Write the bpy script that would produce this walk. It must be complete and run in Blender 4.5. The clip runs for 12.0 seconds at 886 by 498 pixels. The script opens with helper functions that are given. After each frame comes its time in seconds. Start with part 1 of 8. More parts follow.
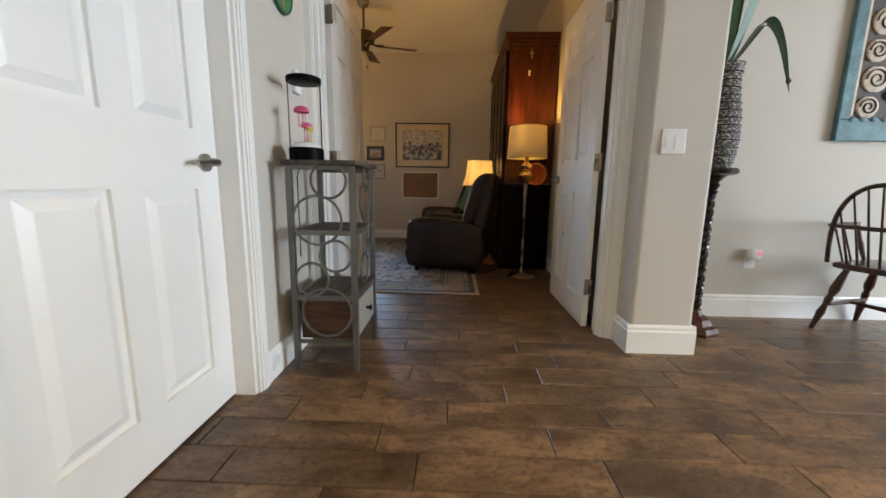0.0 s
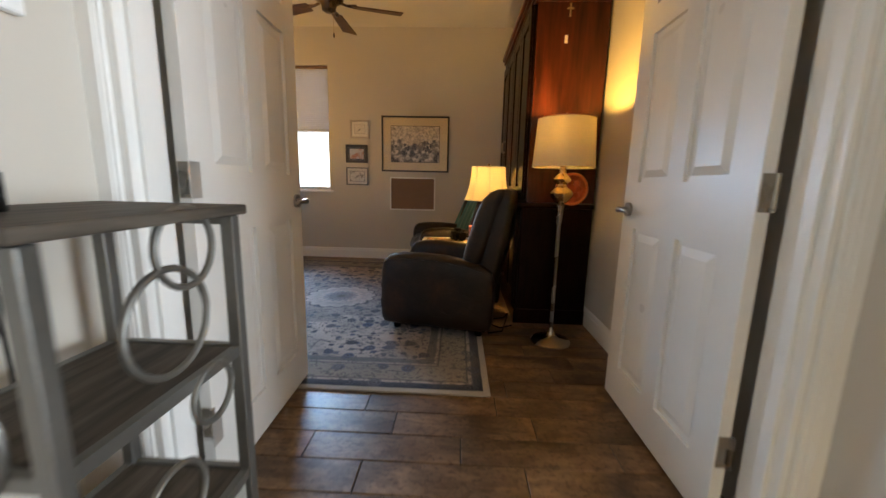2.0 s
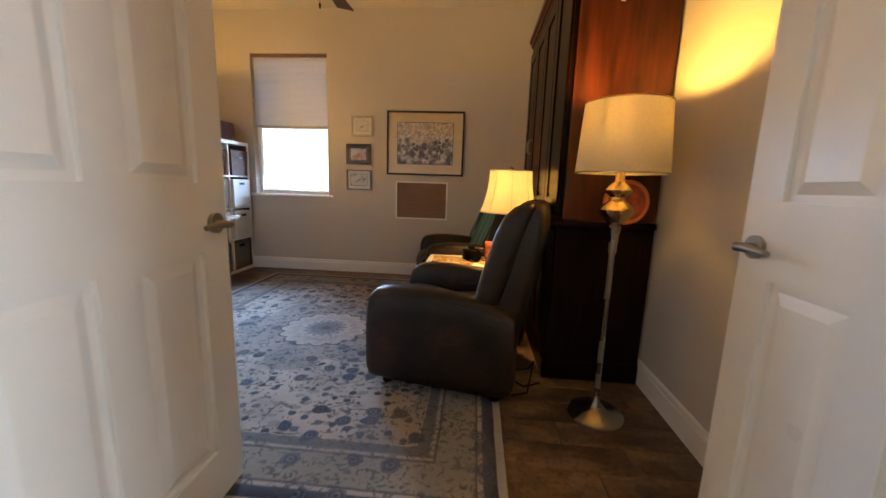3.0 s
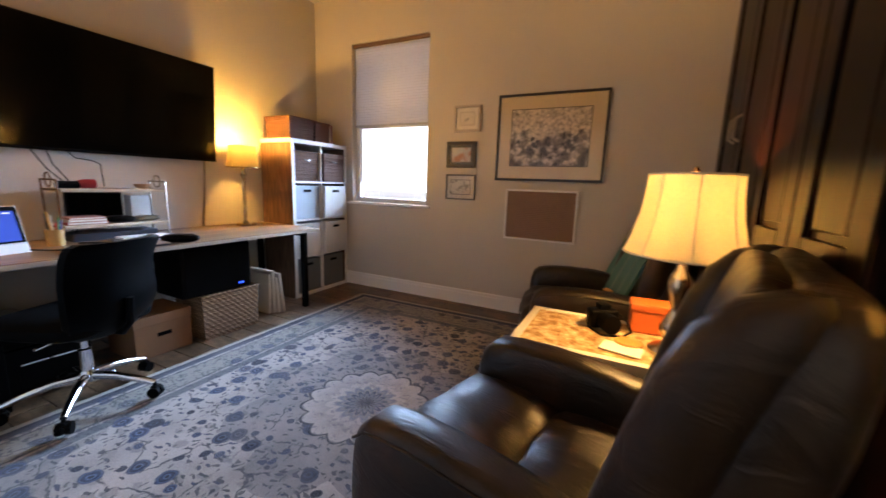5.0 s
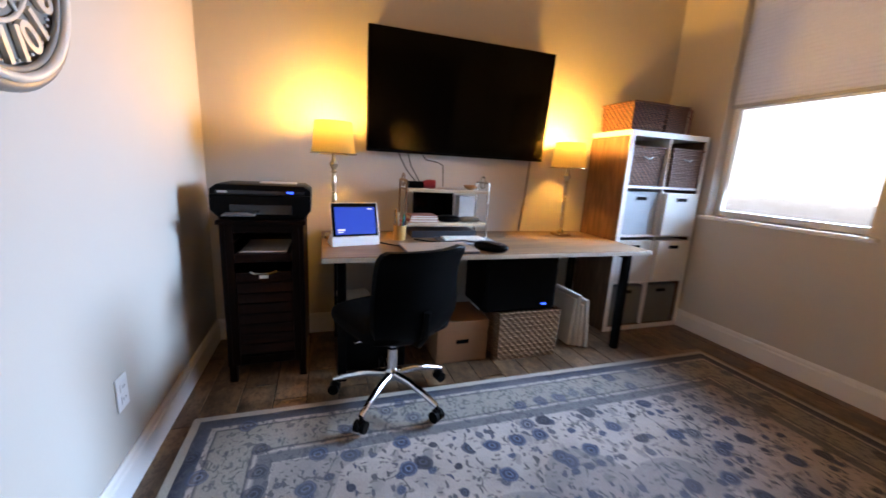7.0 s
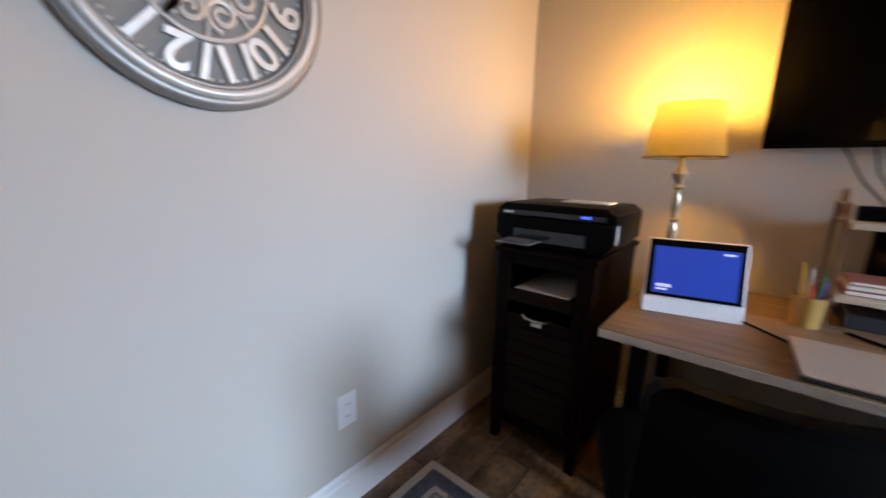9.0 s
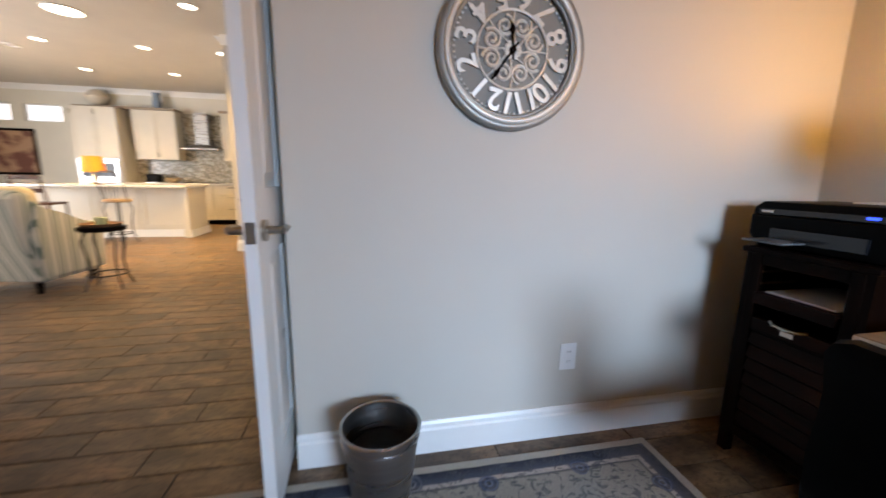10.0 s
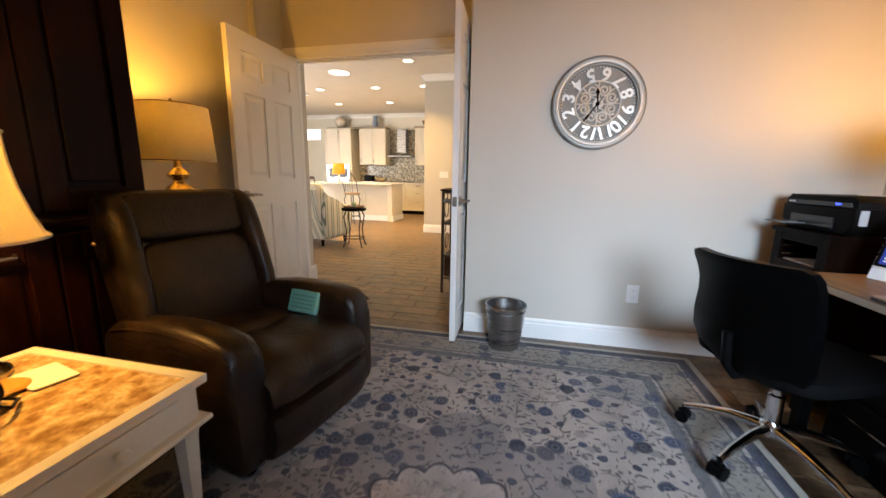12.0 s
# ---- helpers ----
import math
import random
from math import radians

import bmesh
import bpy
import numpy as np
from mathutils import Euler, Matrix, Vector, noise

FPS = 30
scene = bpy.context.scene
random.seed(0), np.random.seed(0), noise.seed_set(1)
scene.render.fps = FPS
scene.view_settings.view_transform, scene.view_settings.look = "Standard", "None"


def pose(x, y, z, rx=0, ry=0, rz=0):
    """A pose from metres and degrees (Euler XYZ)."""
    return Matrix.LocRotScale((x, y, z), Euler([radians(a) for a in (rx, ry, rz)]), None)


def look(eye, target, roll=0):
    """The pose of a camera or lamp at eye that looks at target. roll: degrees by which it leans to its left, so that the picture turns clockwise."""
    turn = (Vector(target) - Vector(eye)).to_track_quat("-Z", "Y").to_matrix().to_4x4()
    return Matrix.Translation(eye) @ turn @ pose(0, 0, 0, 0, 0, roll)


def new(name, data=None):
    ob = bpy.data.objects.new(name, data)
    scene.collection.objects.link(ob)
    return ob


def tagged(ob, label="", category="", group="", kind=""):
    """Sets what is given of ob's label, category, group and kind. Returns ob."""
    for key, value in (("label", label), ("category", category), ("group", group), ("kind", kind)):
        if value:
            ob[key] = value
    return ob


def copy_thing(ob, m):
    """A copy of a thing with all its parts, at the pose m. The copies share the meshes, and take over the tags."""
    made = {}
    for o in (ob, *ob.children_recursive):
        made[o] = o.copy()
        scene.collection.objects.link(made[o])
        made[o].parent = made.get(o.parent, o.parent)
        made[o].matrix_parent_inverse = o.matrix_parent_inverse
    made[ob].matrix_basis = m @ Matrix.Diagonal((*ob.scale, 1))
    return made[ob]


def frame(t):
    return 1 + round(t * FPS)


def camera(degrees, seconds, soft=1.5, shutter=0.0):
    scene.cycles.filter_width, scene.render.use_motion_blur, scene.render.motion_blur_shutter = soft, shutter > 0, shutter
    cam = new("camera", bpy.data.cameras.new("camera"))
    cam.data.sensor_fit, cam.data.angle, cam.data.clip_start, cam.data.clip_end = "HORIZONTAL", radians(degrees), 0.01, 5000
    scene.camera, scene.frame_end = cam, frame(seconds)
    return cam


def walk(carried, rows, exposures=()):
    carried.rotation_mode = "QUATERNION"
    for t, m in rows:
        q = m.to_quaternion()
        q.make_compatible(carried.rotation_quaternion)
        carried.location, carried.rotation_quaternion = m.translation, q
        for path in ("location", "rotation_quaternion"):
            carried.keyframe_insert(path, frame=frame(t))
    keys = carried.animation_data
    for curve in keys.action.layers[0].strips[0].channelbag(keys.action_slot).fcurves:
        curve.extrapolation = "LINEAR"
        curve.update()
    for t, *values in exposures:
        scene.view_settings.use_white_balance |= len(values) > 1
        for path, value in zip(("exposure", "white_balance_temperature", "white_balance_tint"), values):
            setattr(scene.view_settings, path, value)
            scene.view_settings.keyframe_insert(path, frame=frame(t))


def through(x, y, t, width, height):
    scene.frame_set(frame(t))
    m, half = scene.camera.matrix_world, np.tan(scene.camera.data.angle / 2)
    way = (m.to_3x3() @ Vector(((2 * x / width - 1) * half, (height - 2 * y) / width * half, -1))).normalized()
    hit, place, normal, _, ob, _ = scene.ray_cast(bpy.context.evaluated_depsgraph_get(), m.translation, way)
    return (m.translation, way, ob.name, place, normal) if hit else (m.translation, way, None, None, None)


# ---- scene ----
cam = camera(99.9, 12.0, shutter=0.4)
PATH = [
    (0, (1.398, 0.925, 0.861), (1.338, 2.896, 0.53), 0.8),
    (0.5, (1.417, 1.156, 0.923), (1.356, 3.126, 0.582), 0.8),
    (1, (1.405, 1.457, 0.95), (1.345, 3.426, 0.605), 0.9),
    (1.5, (1.413, 1.792, 0.983), (1.352, 3.761, 0.638), 1.1),
    (2, (1.423, 2.169, 1.017), (1.351, 4.138, 0.672), 1.3),
    (2.5, (1.415, 2.524, 1.047), (1.288, 4.491, 0.704), 1.7),
    (2.7, (1.426, 2.655, 1.052), (1.284, 4.62, 0.713), 1.8),
    (4.3, (1.532, 3.624, 1.097), (1.091, 5.547, 0.765), 1.5),
    (4.5, (1.519, 3.741, 1.106), (0.991, 5.641, 0.771), 1.6),
    (5, (1.484, 3.952, 1.107), (0.618, 5.722, 0.766), 2.0),
    (5.5, (1.392, 4.139, 1.126), (0.241, 5.736, 0.774), 2.2),
    (6, (1.272, 4.282, 1.133), (-0.138, 5.653, 0.772), 2.5),
    (6.5, (1.116, 4.365, 1.125), (-0.579, 5.357, 0.748), 2.7),
    (6.7, (1.029, 4.366, 1.133), (-0.747, 5.196, 0.738), 2.8),
    (8.3, (0.305, 4.542, 1.123), (-1.629, 4.247, 0.708), 2.5),
    (8.5, (0.24, 4.565, 1.127), (-1.649, 4.047, 0.72), 1.8),
    (9, (0.166, 4.662, 1.129), (-1.345, 3.418, 0.716), 1.2),
    (9.5, (0.251, 4.801, 1.099), (-0.678, 3.074, 0.707), 1.0),
    (10, (0.326, 5.05, 1.073), (-0.065, 3.123, 0.707), 0.9),
    (10.5, (0.304, 5.353, 1.086), (0.403, 3.394, 0.693), 0.9),
    (11, (0.282, 5.677, 1.081), (0.657, 3.749, 0.709), 1.2),
    (11.5, (0.254, 5.98, 1.112), (0.682, 4.065, 0.726), 1.0),
    (12, (0.193, 6.22, 1.066), (0.631, 4.305, 0.689), 0.9),
]
walk(cam, [(t, look(eye, target, roll)) for t, eye, target, roll in PATH], exposures=[(0.0, -0.54, 6100, 10), (1.0, -0.45, 6050, 10), (1.7, -0.26, 6200, 10), (2.7, -0.02, 6300, 12), (4.3, 0.08, 6500, 19), (6.7, 0.05, 6600, 21), (8.3, -0.30, 7100, 19), (9.5, -0.58, 7000, 20), (10.6, -0.52, 7450, 19), (12.0, -0.36, 7900, 19)])

# ---- light ----
world = bpy.data.worlds.new("world")
scene.world = world
world.use_nodes = True
wt = world.node_tree
sky = wt.nodes.new("ShaderNodeTexSky")
sky.sky_type, sky.sun_disc, sky.sun_elevation, sky.sun_rotation = "NISHITA", False, radians(42), radians(-75)
wt.nodes["Background"].inputs["Strength"].default_value = 0.10
wt.links.new(sky.outputs["Color"], wt.nodes["Background"].inputs["Color"])

WARM, BULB = (1.0, 0.52, 0.085), (1.0, 0.57, 0.17)


def area_light(name, where, target, sx, sy, watts, colour):
    d = bpy.data.lights.new(name, "AREA")
    d.shape, d.size, d.size_y, d.energy, d.color = "RECTANGLE", sx, sy, watts, colour
    ob = new(name, d)
    ob.matrix_world = look(where, target)
    return ob


def bulb(name, where, watts, colour, radius=0.035):
    d = bpy.data.lights.new(name, "POINT")
    d.energy, d.color, d.shadow_soft_size = watts, colour, radius
    ob = new(name, d)
    ob.location = where
    return ob


sun = new("sun", bpy.data.lights.new("sun", "SUN"))
sun.data.energy, sun.data.angle, sun.data.color = 2.5, radians(0.5), (1.0, 0.95, 0.88)
sun.matrix_world = look((0, 0, 0), (0.9, 0.25, -0.85))
area_light("office_window_daylight", (-0.71, 7.17, 1.30), (-0.45, 3.74, 0.20), 0.84, 0.72, 48, (0.43, 0.68, 1.0)).data.spread = radians(80)
area_light("east_window_daylight", (8.38, 0.9, 1.35), (0, 0.7, 1.2), 2.6, 2.1, 640, (0.84, 0.93, 1.0))
bulb("desk_lamp_bulb_by_printer", (-1.40, 4.45, 1.385), 28.0, WARM)
bulb("desk_lamp_bulb_by_shelf", (-1.45, 6.07, 1.385), 50.0, WARM)
bulb("floor_lamp_bulb", (2.062, 4.53, 1.345), 50.0, WARM)
bulb("table_lamp_bulb", (1.69, 5.585, 1.06), 50.0, BULB)
bulb("island_lamp_bulb", (4.88, -2.45, 1.24), 14.0, BULB)

CAN = [(3.67, -0.36, 0.17), (2.215, 0.09, 0.075), (4.74, -1.52, 0.075), (3.48, -1.56, 0.075), (2.43, -1.58, 0.075), (5.16, -3.10, 0.075), (3.75, -3.08, 0.075)]
for cx, cy, cr in CAN:
    d = bpy.data.lights.new("ceiling_can_light", "AREA")
    d.shape, d.size, d.energy, d.color, d.spread = "DISK", 1.8 * cr, (32 if cy < -1 else 42) if cr < 0.1 else 56, (1.0, 0.69, 0.26), radians(112)
    new("ceiling_can_light", d).matrix_world = look((cx, cy, 2.885), (cx, cy + 0.001, 0))

# ---- materials ----
MATS = {}


def nodes_of(name):
    m = bpy.data.materials.new(name)
    m.use_nodes = True
    t = m.node_tree
    return m, t, t.nodes["Principled BSDF"]


def noise_node(t, scale, detail=4.0, stretch=None, coord="Object"):
    tc = t.nodes.new("ShaderNodeTexCoord")
    n = t.nodes.new("ShaderNodeTexNoise")
    n.inputs["Scale"].default_value, n.inputs["Detail"].default_value = scale, detail
    src = tc.outputs[coord]
    if stretch:
        mp = t.nodes.new("ShaderNodeMapping")
        mp.inputs["Scale"].default_value = stretch
        t.links.new(src, mp.inputs["Vector"])
        src = mp.outputs["Vector"]
    t.links.new(src, n.inputs["Vector"])
    return n


def ramp(t, src, stops):
    r = t.nodes.new("ShaderNodeValToRGB")
    while len(r.color_ramp.elements) < len(stops):
        r.color_ramp.elements.new(0.5)
    for e, (p, c) in zip(r.color_ramp.elements, stops):
        e.position, e.color = p, (*c, 1)
    t.links.new(src, r.inputs["Fac"])
    return r


def mix(t, fac, a, b, how="MIX"):
    m = t.nodes.new("ShaderNodeMix")
    m.data_type, m.blend_type = "RGBA", how
    for sock, val in (("Factor", fac), ("A", a), ("B", b)):
        ins = [i for i in m.inputs if i.name == sock and i.enabled][0]
        if isinstance(val, (int, float)):
            ins.default_value = val
        elif isinstance(val, tuple):
            ins.default_value = (*val, 1)
        else:
            t.links.new(val, ins)
    return [o for o in m.outputs if o.enabled][0]


def bump(t, p, src, strength, dist=0.002):
    b = t.nodes.new("ShaderNodeBump")
    b.inputs["Strength"].default_value, b.inputs["Distance"].default_value = strength, dist
    t.links.new(src, b.inputs["Height"])
    t.links.new(b.outputs["Normal"], p.inputs["Normal"])


def surface(name, colour, rough=0.5, metal=0.0, vary=0.12, scale=3.0, grain=60.0, relief=0.15, stretch=None, coat=0.0, sheen=0.0, spec=0.5):
    """A painted, leather, metal or plastic surface: one colour with broad stains, fine grain and relief."""
    if name in MATS:
        return MATS[name]
    m, t, p = nodes_of(name)
    big, fine = noise_node(t, scale, 3, stretch), noise_node(t, grain, 5, stretch)
    lo, hi = tuple(c * (1 - vary) for c in colour), tuple(min(1, c * (1 + vary)) for c in colour)
    a = ramp(t, big.outputs["Fac"], [(0.3, lo), (0.7, hi)])
    b = ramp(t, fine.outputs["Fac"], [(0.3, (1 - vary / 2,) * 3), (0.7, (1, 1, 1))])
    t.links.new(mix(t, 1.0, a.outputs["Color"], b.outputs["Color"], "MULTIPLY"), p.inputs["Base Color"])
    r = ramp(t, big.outputs["Fac"], [(0.25, (max(0.03, rough - 0.08),) * 3), (0.75, (min(1, rough + 0.08),) * 3)])
    t.links.new(r.outputs["Color"], p.inputs["Roughness"])
    p.inputs["Metallic"].default_value = metal
    p.inputs["Coat Weight"].default_value = coat
    p.inputs["Sheen Weight"].default_value = sheen
    p.inputs["Specular IOR Level"].default_value = spec
    if relief:
        bump(t, p, fine.outputs["Fac"], relief)
    MATS[name] = m
    return m


def wood(name, dark, light, rough=0.4, along="x", coat=0.0, scale=1.0, relief=0.2, spec=0.24):
    """Sawn or stained wood with long grain along one axis."""
    if name in MATS:
        return MATS[name]
    m, t, p = nodes_of(name)
    s = {"x": (0.12, 1, 1), "y": (1, 0.12, 1), "z": (1, 1, 0.12)}[along]
    s = tuple(c * scale for c in s)
    grain, broad = noise_node(t, 45, 6, s), noise_node(t, 7, 3, s)
    a = ramp(t, grain.outputs["Fac"], [(0.32, dark), (0.68, light)])
    b = ramp(t, broad.outputs["Fac"], [(0.3, (0.62, 0.60, 0.58)), (0.7, (1, 1, 1))])
    t.links.new(mix(t, 1.0, a.outputs["Color"], b.outputs["Color"], "MULTIPLY"), p.inputs["Base Color"])
    p.inputs["Roughness"].default_value = rough
    p.inputs["Coat Weight"].default_value = coat
    p.inputs["Specular IOR Level"].default_value = spec
    bump(t, p, grain.outputs["Fac"], relief, 0.0015)
    MATS[name] = m
    return m


def floor_tile_mat():
    m, t, p = nodes_of("wood_look_floor_tile")
    info = t.nodes.new("ShaderNodeObjectInfo")
    geo = t.nodes.new("ShaderNodeNewGeometry")
    tc = t.nodes.new("ShaderNodeTexCoord")
    off = t.nodes.new("ShaderNodeVectorMath")
    off.operation = "MULTIPLY_ADD"
    rnd = t.nodes.new("ShaderNodeMath")
    rnd.operation = "ADD"
    t.links.new(info.outputs["Random"], rnd.inputs[0])
    t.links.new(geo.outputs["Random Per Island"], rnd.inputs[1])
    comb = t.nodes.new("ShaderNodeCombineXYZ")
    for k in ("X", "Y", "Z"):
        t.links.new(rnd.outputs[0], comb.inputs[k])
    t.links.new(comb.outputs[0], off.inputs[0])
    off.inputs[1].default_value = (31, 47, 13)
    t.links.new(geo.outputs["Position"], off.inputs[2])

    def tex(scale, detail, stretch):
        mp = t.nodes.new("ShaderNodeMapping")
        mp.inputs["Scale"].default_value = stretch
        t.links.new(off.outputs[0], mp.inputs["Vector"])
        n = t.nodes.new("ShaderNodeTexNoise")
        n.inputs["Scale"].default_value, n.inputs["Detail"].default_value = scale, detail
        n.inputs["Distortion"].default_value = 0.6
        t.links.new(mp.outputs["Vector"], n.inputs["Vector"])
        return n
    fine, broad, knots, speck = tex(38, 6, (0.22, 1, 1)), tex(5.0, 6, (0.6, 1, 1)), tex(11, 4, (0.8, 1, 1)), tex(70, 3, (0.7, 1, 1))
    a = ramp(t, fine.outputs["Fac"], [(0.25, (0.088, 0.055, 0.032)), (0.75, (0.180, 0.119, 0.073))])
    b = ramp(t, broad.outputs["Fac"], [(0.36, (0.52, 0.47, 0.43)), (0.47, (0.88, 0.83, 0.77)), (0.60, (1.42, 1.32, 1.20))])
    c = mix(t, 1.0, a.outputs["Color"], b.outputs["Color"], "MULTIPLY")
    k = ramp(t, knots.outputs["Fac"], [(0.52, (1, 1, 1)), (0.60, (0.68, 0.63, 0.58))])
    c = mix(t, 1.0, c, k.outputs["Color"], "MULTIPLY")
    sp = ramp(t, speck.outputs["Fac"], [(0.34, (0.55, 0.52, 0.49)), (0.50, (1, 1, 1))])
    c = mix(t, 1.0, c, sp.outputs["Color"], "MULTIPLY")
    tone = ramp(t, rnd.outputs[0], [(0.0, (0.82, 0.80, 0.79)), (1.0, (1.12, 1.10, 1.06))])
    t.links.new(mix(t, 1.0, c, tone.outputs["Color"], "MULTIPLY"), p.inputs["Base Color"])
    r = ramp(t, broad.outputs["Fac"], [(0.3, (0.34,) * 3), (0.7, (0.48,) * 3)])
    t.links.new(r.outputs["Color"], p.inputs["Roughness"])
    bump(t, p, fine.outputs["Fac"], 0.22, 0.001)
    return m


def shade_mat(name, colour, through=0.70):
    """Lampshade cloth: light passes through it."""
    m, t, p = nodes_of(name)
    p.inputs["Roughness"].default_value = 0.9
    weave = noise_node(t, 420, 2, (1, 1, 0.25))
    c = ramp(t, weave.outputs["Fac"], [(0.3, tuple(v * 0.86 for v in colour)), (0.7, colour)])
    t.links.new(c.outputs["Color"], p.inputs["Base Color"])
    tr = t.nodes.new("ShaderNodeBsdfTranslucent")
    t.links.new(c.outputs["Color"], tr.inputs["Color"])
    mx = t.nodes.new("ShaderNodeMixShader")
    mx.inputs[0].default_value = through
    t.links.new(p.outputs[0], mx.inputs[1])
    t.links.new(tr.outputs[0], mx.inputs[2])
    t.links.new(mx.outputs[0], t.nodes["Material Output"].inputs["Surface"])
    return m


def glow(name, colour, strength):
    m, t, p = nodes_of(name)
    p.inputs["Base Color"].default_value = (*colour, 1)
    p.inputs["Emission Color"].default_value = (*colour, 1)
    p.inputs["Emission Strength"].default_value = strength
    return m


def glass(name, colour=(1, 1, 1), rough=0.02):
    m, t, p = nodes_of(name)
    p.inputs["Base Color"].default_value = (*colour, 1)
    p.inputs["Roughness"].default_value = rough
    p.inputs["Transmission Weight"].default_value = 1.0
    p.inputs["IOR"].default_value = 1.45
    return m


def thin_glass(name, ior=1.5):
    """A sheet of picture glass: clear, with a weak mirror on it."""
    m, t, p = nodes_of(name)
    p.inputs["Roughness"].default_value = 0.03
    p.inputs["Base Color"].default_value = (0.9, 0.9, 0.9, 1)
    tr = t.nodes.new("ShaderNodeBsdfTransparent")
    gl = t.nodes.new("ShaderNodeBsdfGlossy")
    gl.inputs["Roughness"].default_value = 0.02
    fr = t.nodes.new("ShaderNodeFresnel")
    fr.inputs["IOR"].default_value = ior
    mx = t.nodes.new("ShaderNodeMixShader")
    t.links.new(fr.outputs[0], mx.inputs[0])
    t.links.new(tr.outputs[0], mx.inputs[1])
    t.links.new(gl.outputs[0], mx.inputs[2])
    t.links.new(mx.outputs[0], t.nodes["Material Output"].inputs["Surface"])
    return m


def leather_mat():
    """Old espresso leather: creased, with rubbed brown patches and a soft sheen."""
    m, t, p = nodes_of("brown_black_leather")
    big, rub, pore = noise_node(t, 4.5, 4), noise_node(t, 17, 5), noise_node(t, 260, 3)
    fold = noise_node(t, 13, 4, (0.5, 1.6, 1.0))
    fold.inputs["Distortion"].default_value = 1.4
    a = ramp(t, big.outputs["Fac"], [(0.36, (0.0080, 0.0039, 0.0022)), (0.56, (0.0160, 0.0071, 0.0034)), (0.72, (0.040, 0.0158, 0.0062))])
    b = ramp(t, rub.outputs["Fac"], [(0.35, (0.72, 0.70, 0.68)), (0.58, (1, 1, 1)), (0.74, (1.75, 1.6, 1.45))])
    t.links.new(mix(t, 1.0, a.outputs["Color"], b.outputs["Color"], "MULTIPLY"), p.inputs["Base Color"])
    r = ramp(t, rub.outputs["Fac"], [(0.3, (0.34,) * 3), (0.7, (0.48,) * 3)])
    t.links.new(r.outputs["Color"], p.inputs["Roughness"])
    p.inputs["Specular IOR Level"].default_value = 0.38
    crease = ramp(t, fold.outputs["Fac"], [(0.30, (0, 0, 0)), (0.50, (0.8, 0.8, 0.8)), (0.70, (0.35, 0.35, 0.35))])
    bump(t, p, mix(t, 0.12, crease.outputs["Color"], pore.outputs["Fac"]), 0.30, 0.007)
    return m


WALL = surface("greige_wall_paint", (0.545, 0.505, 0.44), 0.75, vary=0.03, scale=1.3, grain=240, relief=0.12)
CEIL = surface("ceiling_paint", (0.62, 0.58, 0.51), 0.85, vary=0.03, grain=160, relief=0.25)
WHITE = surface("white_semigloss_paint", (0.80, 0.79, 0.76), 0.34, vary=0.03, grain=120, relief=0.05)
TILE = floor_tile_mat()
GROUT = surface("dark_grout", (0.022, 0.018, 0.015), 0.9, grain=200)
LEATHER = leather_mat()
BLACKCLOTH = surface("black_chair_cloth", (0.0020, 0.0019, 0.0020), 0.8, vary=0.2, grain=300, relief=0.3, spec=0.06)
BLACK = surface("black_plastic", (0.0024, 0.0023, 0.0024), 0.40, vary=0.15, grain=220, relief=0.06, spec=0.05)
CHROME = surface("chrome", (0.72, 0.72, 0.73), 0.10, 1.0, vary=0.05, relief=0.0)
NICKEL = surface("brushed_nickel", (0.36, 0.33, 0.28), 0.28, 1.0, vary=0.08, grain=300, relief=0.05)
BRASS = surface("antique_brass", (0.62, 0.46, 0.24), 0.2, 1.0, vary=0.12, relief=0.02)
STEEL = surface("brushed_steel", (0.40, 0.39, 0.38), 0.30, 1.0, vary=0.12, grain=400, relief=0.08, stretch=(1, 1, 12))
PEWTER = surface("pewter_painted_iron", (0.17, 0.165, 0.15), 0.42, 0.75, vary=0.15, grain=90, relief=0.12)
# one cabinet wood in two tones; the redder has lamplight in its colour
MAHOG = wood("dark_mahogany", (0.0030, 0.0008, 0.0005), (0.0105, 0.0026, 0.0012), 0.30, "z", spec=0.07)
MAHOG_LIT = wood("lamplit_mahogany", (0.018, 0.0036, 0.0014), (0.085, 0.018, 0.0062), 0.28, "z", coat=0.15, scale=0.45)
DARKWOOD = wood("espresso_wood", (0.0030, 0.0011, 0.0007), (0.0085, 0.0030, 0.0017), 0.42, "z", spec=0.04)
GREYWOOD = wood("weathered_grey_board", (0.048, 0.039, 0.030), (0.125, 0.104, 0.082), 0.65, "y")
DESKTOP = wood("desk_laminate", (0.19, 0.115, 0.064), (0.29, 0.185, 0.108), 0.42, "y", relief=0.06)
WALNUT = wood("walnut_laminate", (0.09, 0.045, 0.024), (0.22, 0.12, 0.065), 0.5, "z", relief=0.08)
LAMINATE = surface("white_laminate", (0.76, 0.74, 0.70), 0.4, vary=0.04, relief=0.04)
TV = surface("tv_glass", (0.0012, 0.0012, 0.0013), 0.09, vary=0.1, relief=0.0, spec=0.16)

# ---- mesh helpers ----


def part(name, bm, material, parent=None, label="", smooth=False, kind=""):
    me = bpy.data.meshes.new(name)
    bmesh.ops.recalc_face_normals(bm, faces=bm.faces[:])
    if smooth:
        for f in bm.faces:
            f.smooth = True
        for e in bm.edges:
            if len(e.link_faces) == 2 and e.calc_face_angle(0) > 0.7:
                e.smooth = False
    bm.to_mesh(me)
    bm.free()
    me.materials.append(material)
    ob = new(name, me)
    if parent:
        ob.parent = parent
    return tagged(ob, label, kind=kind)


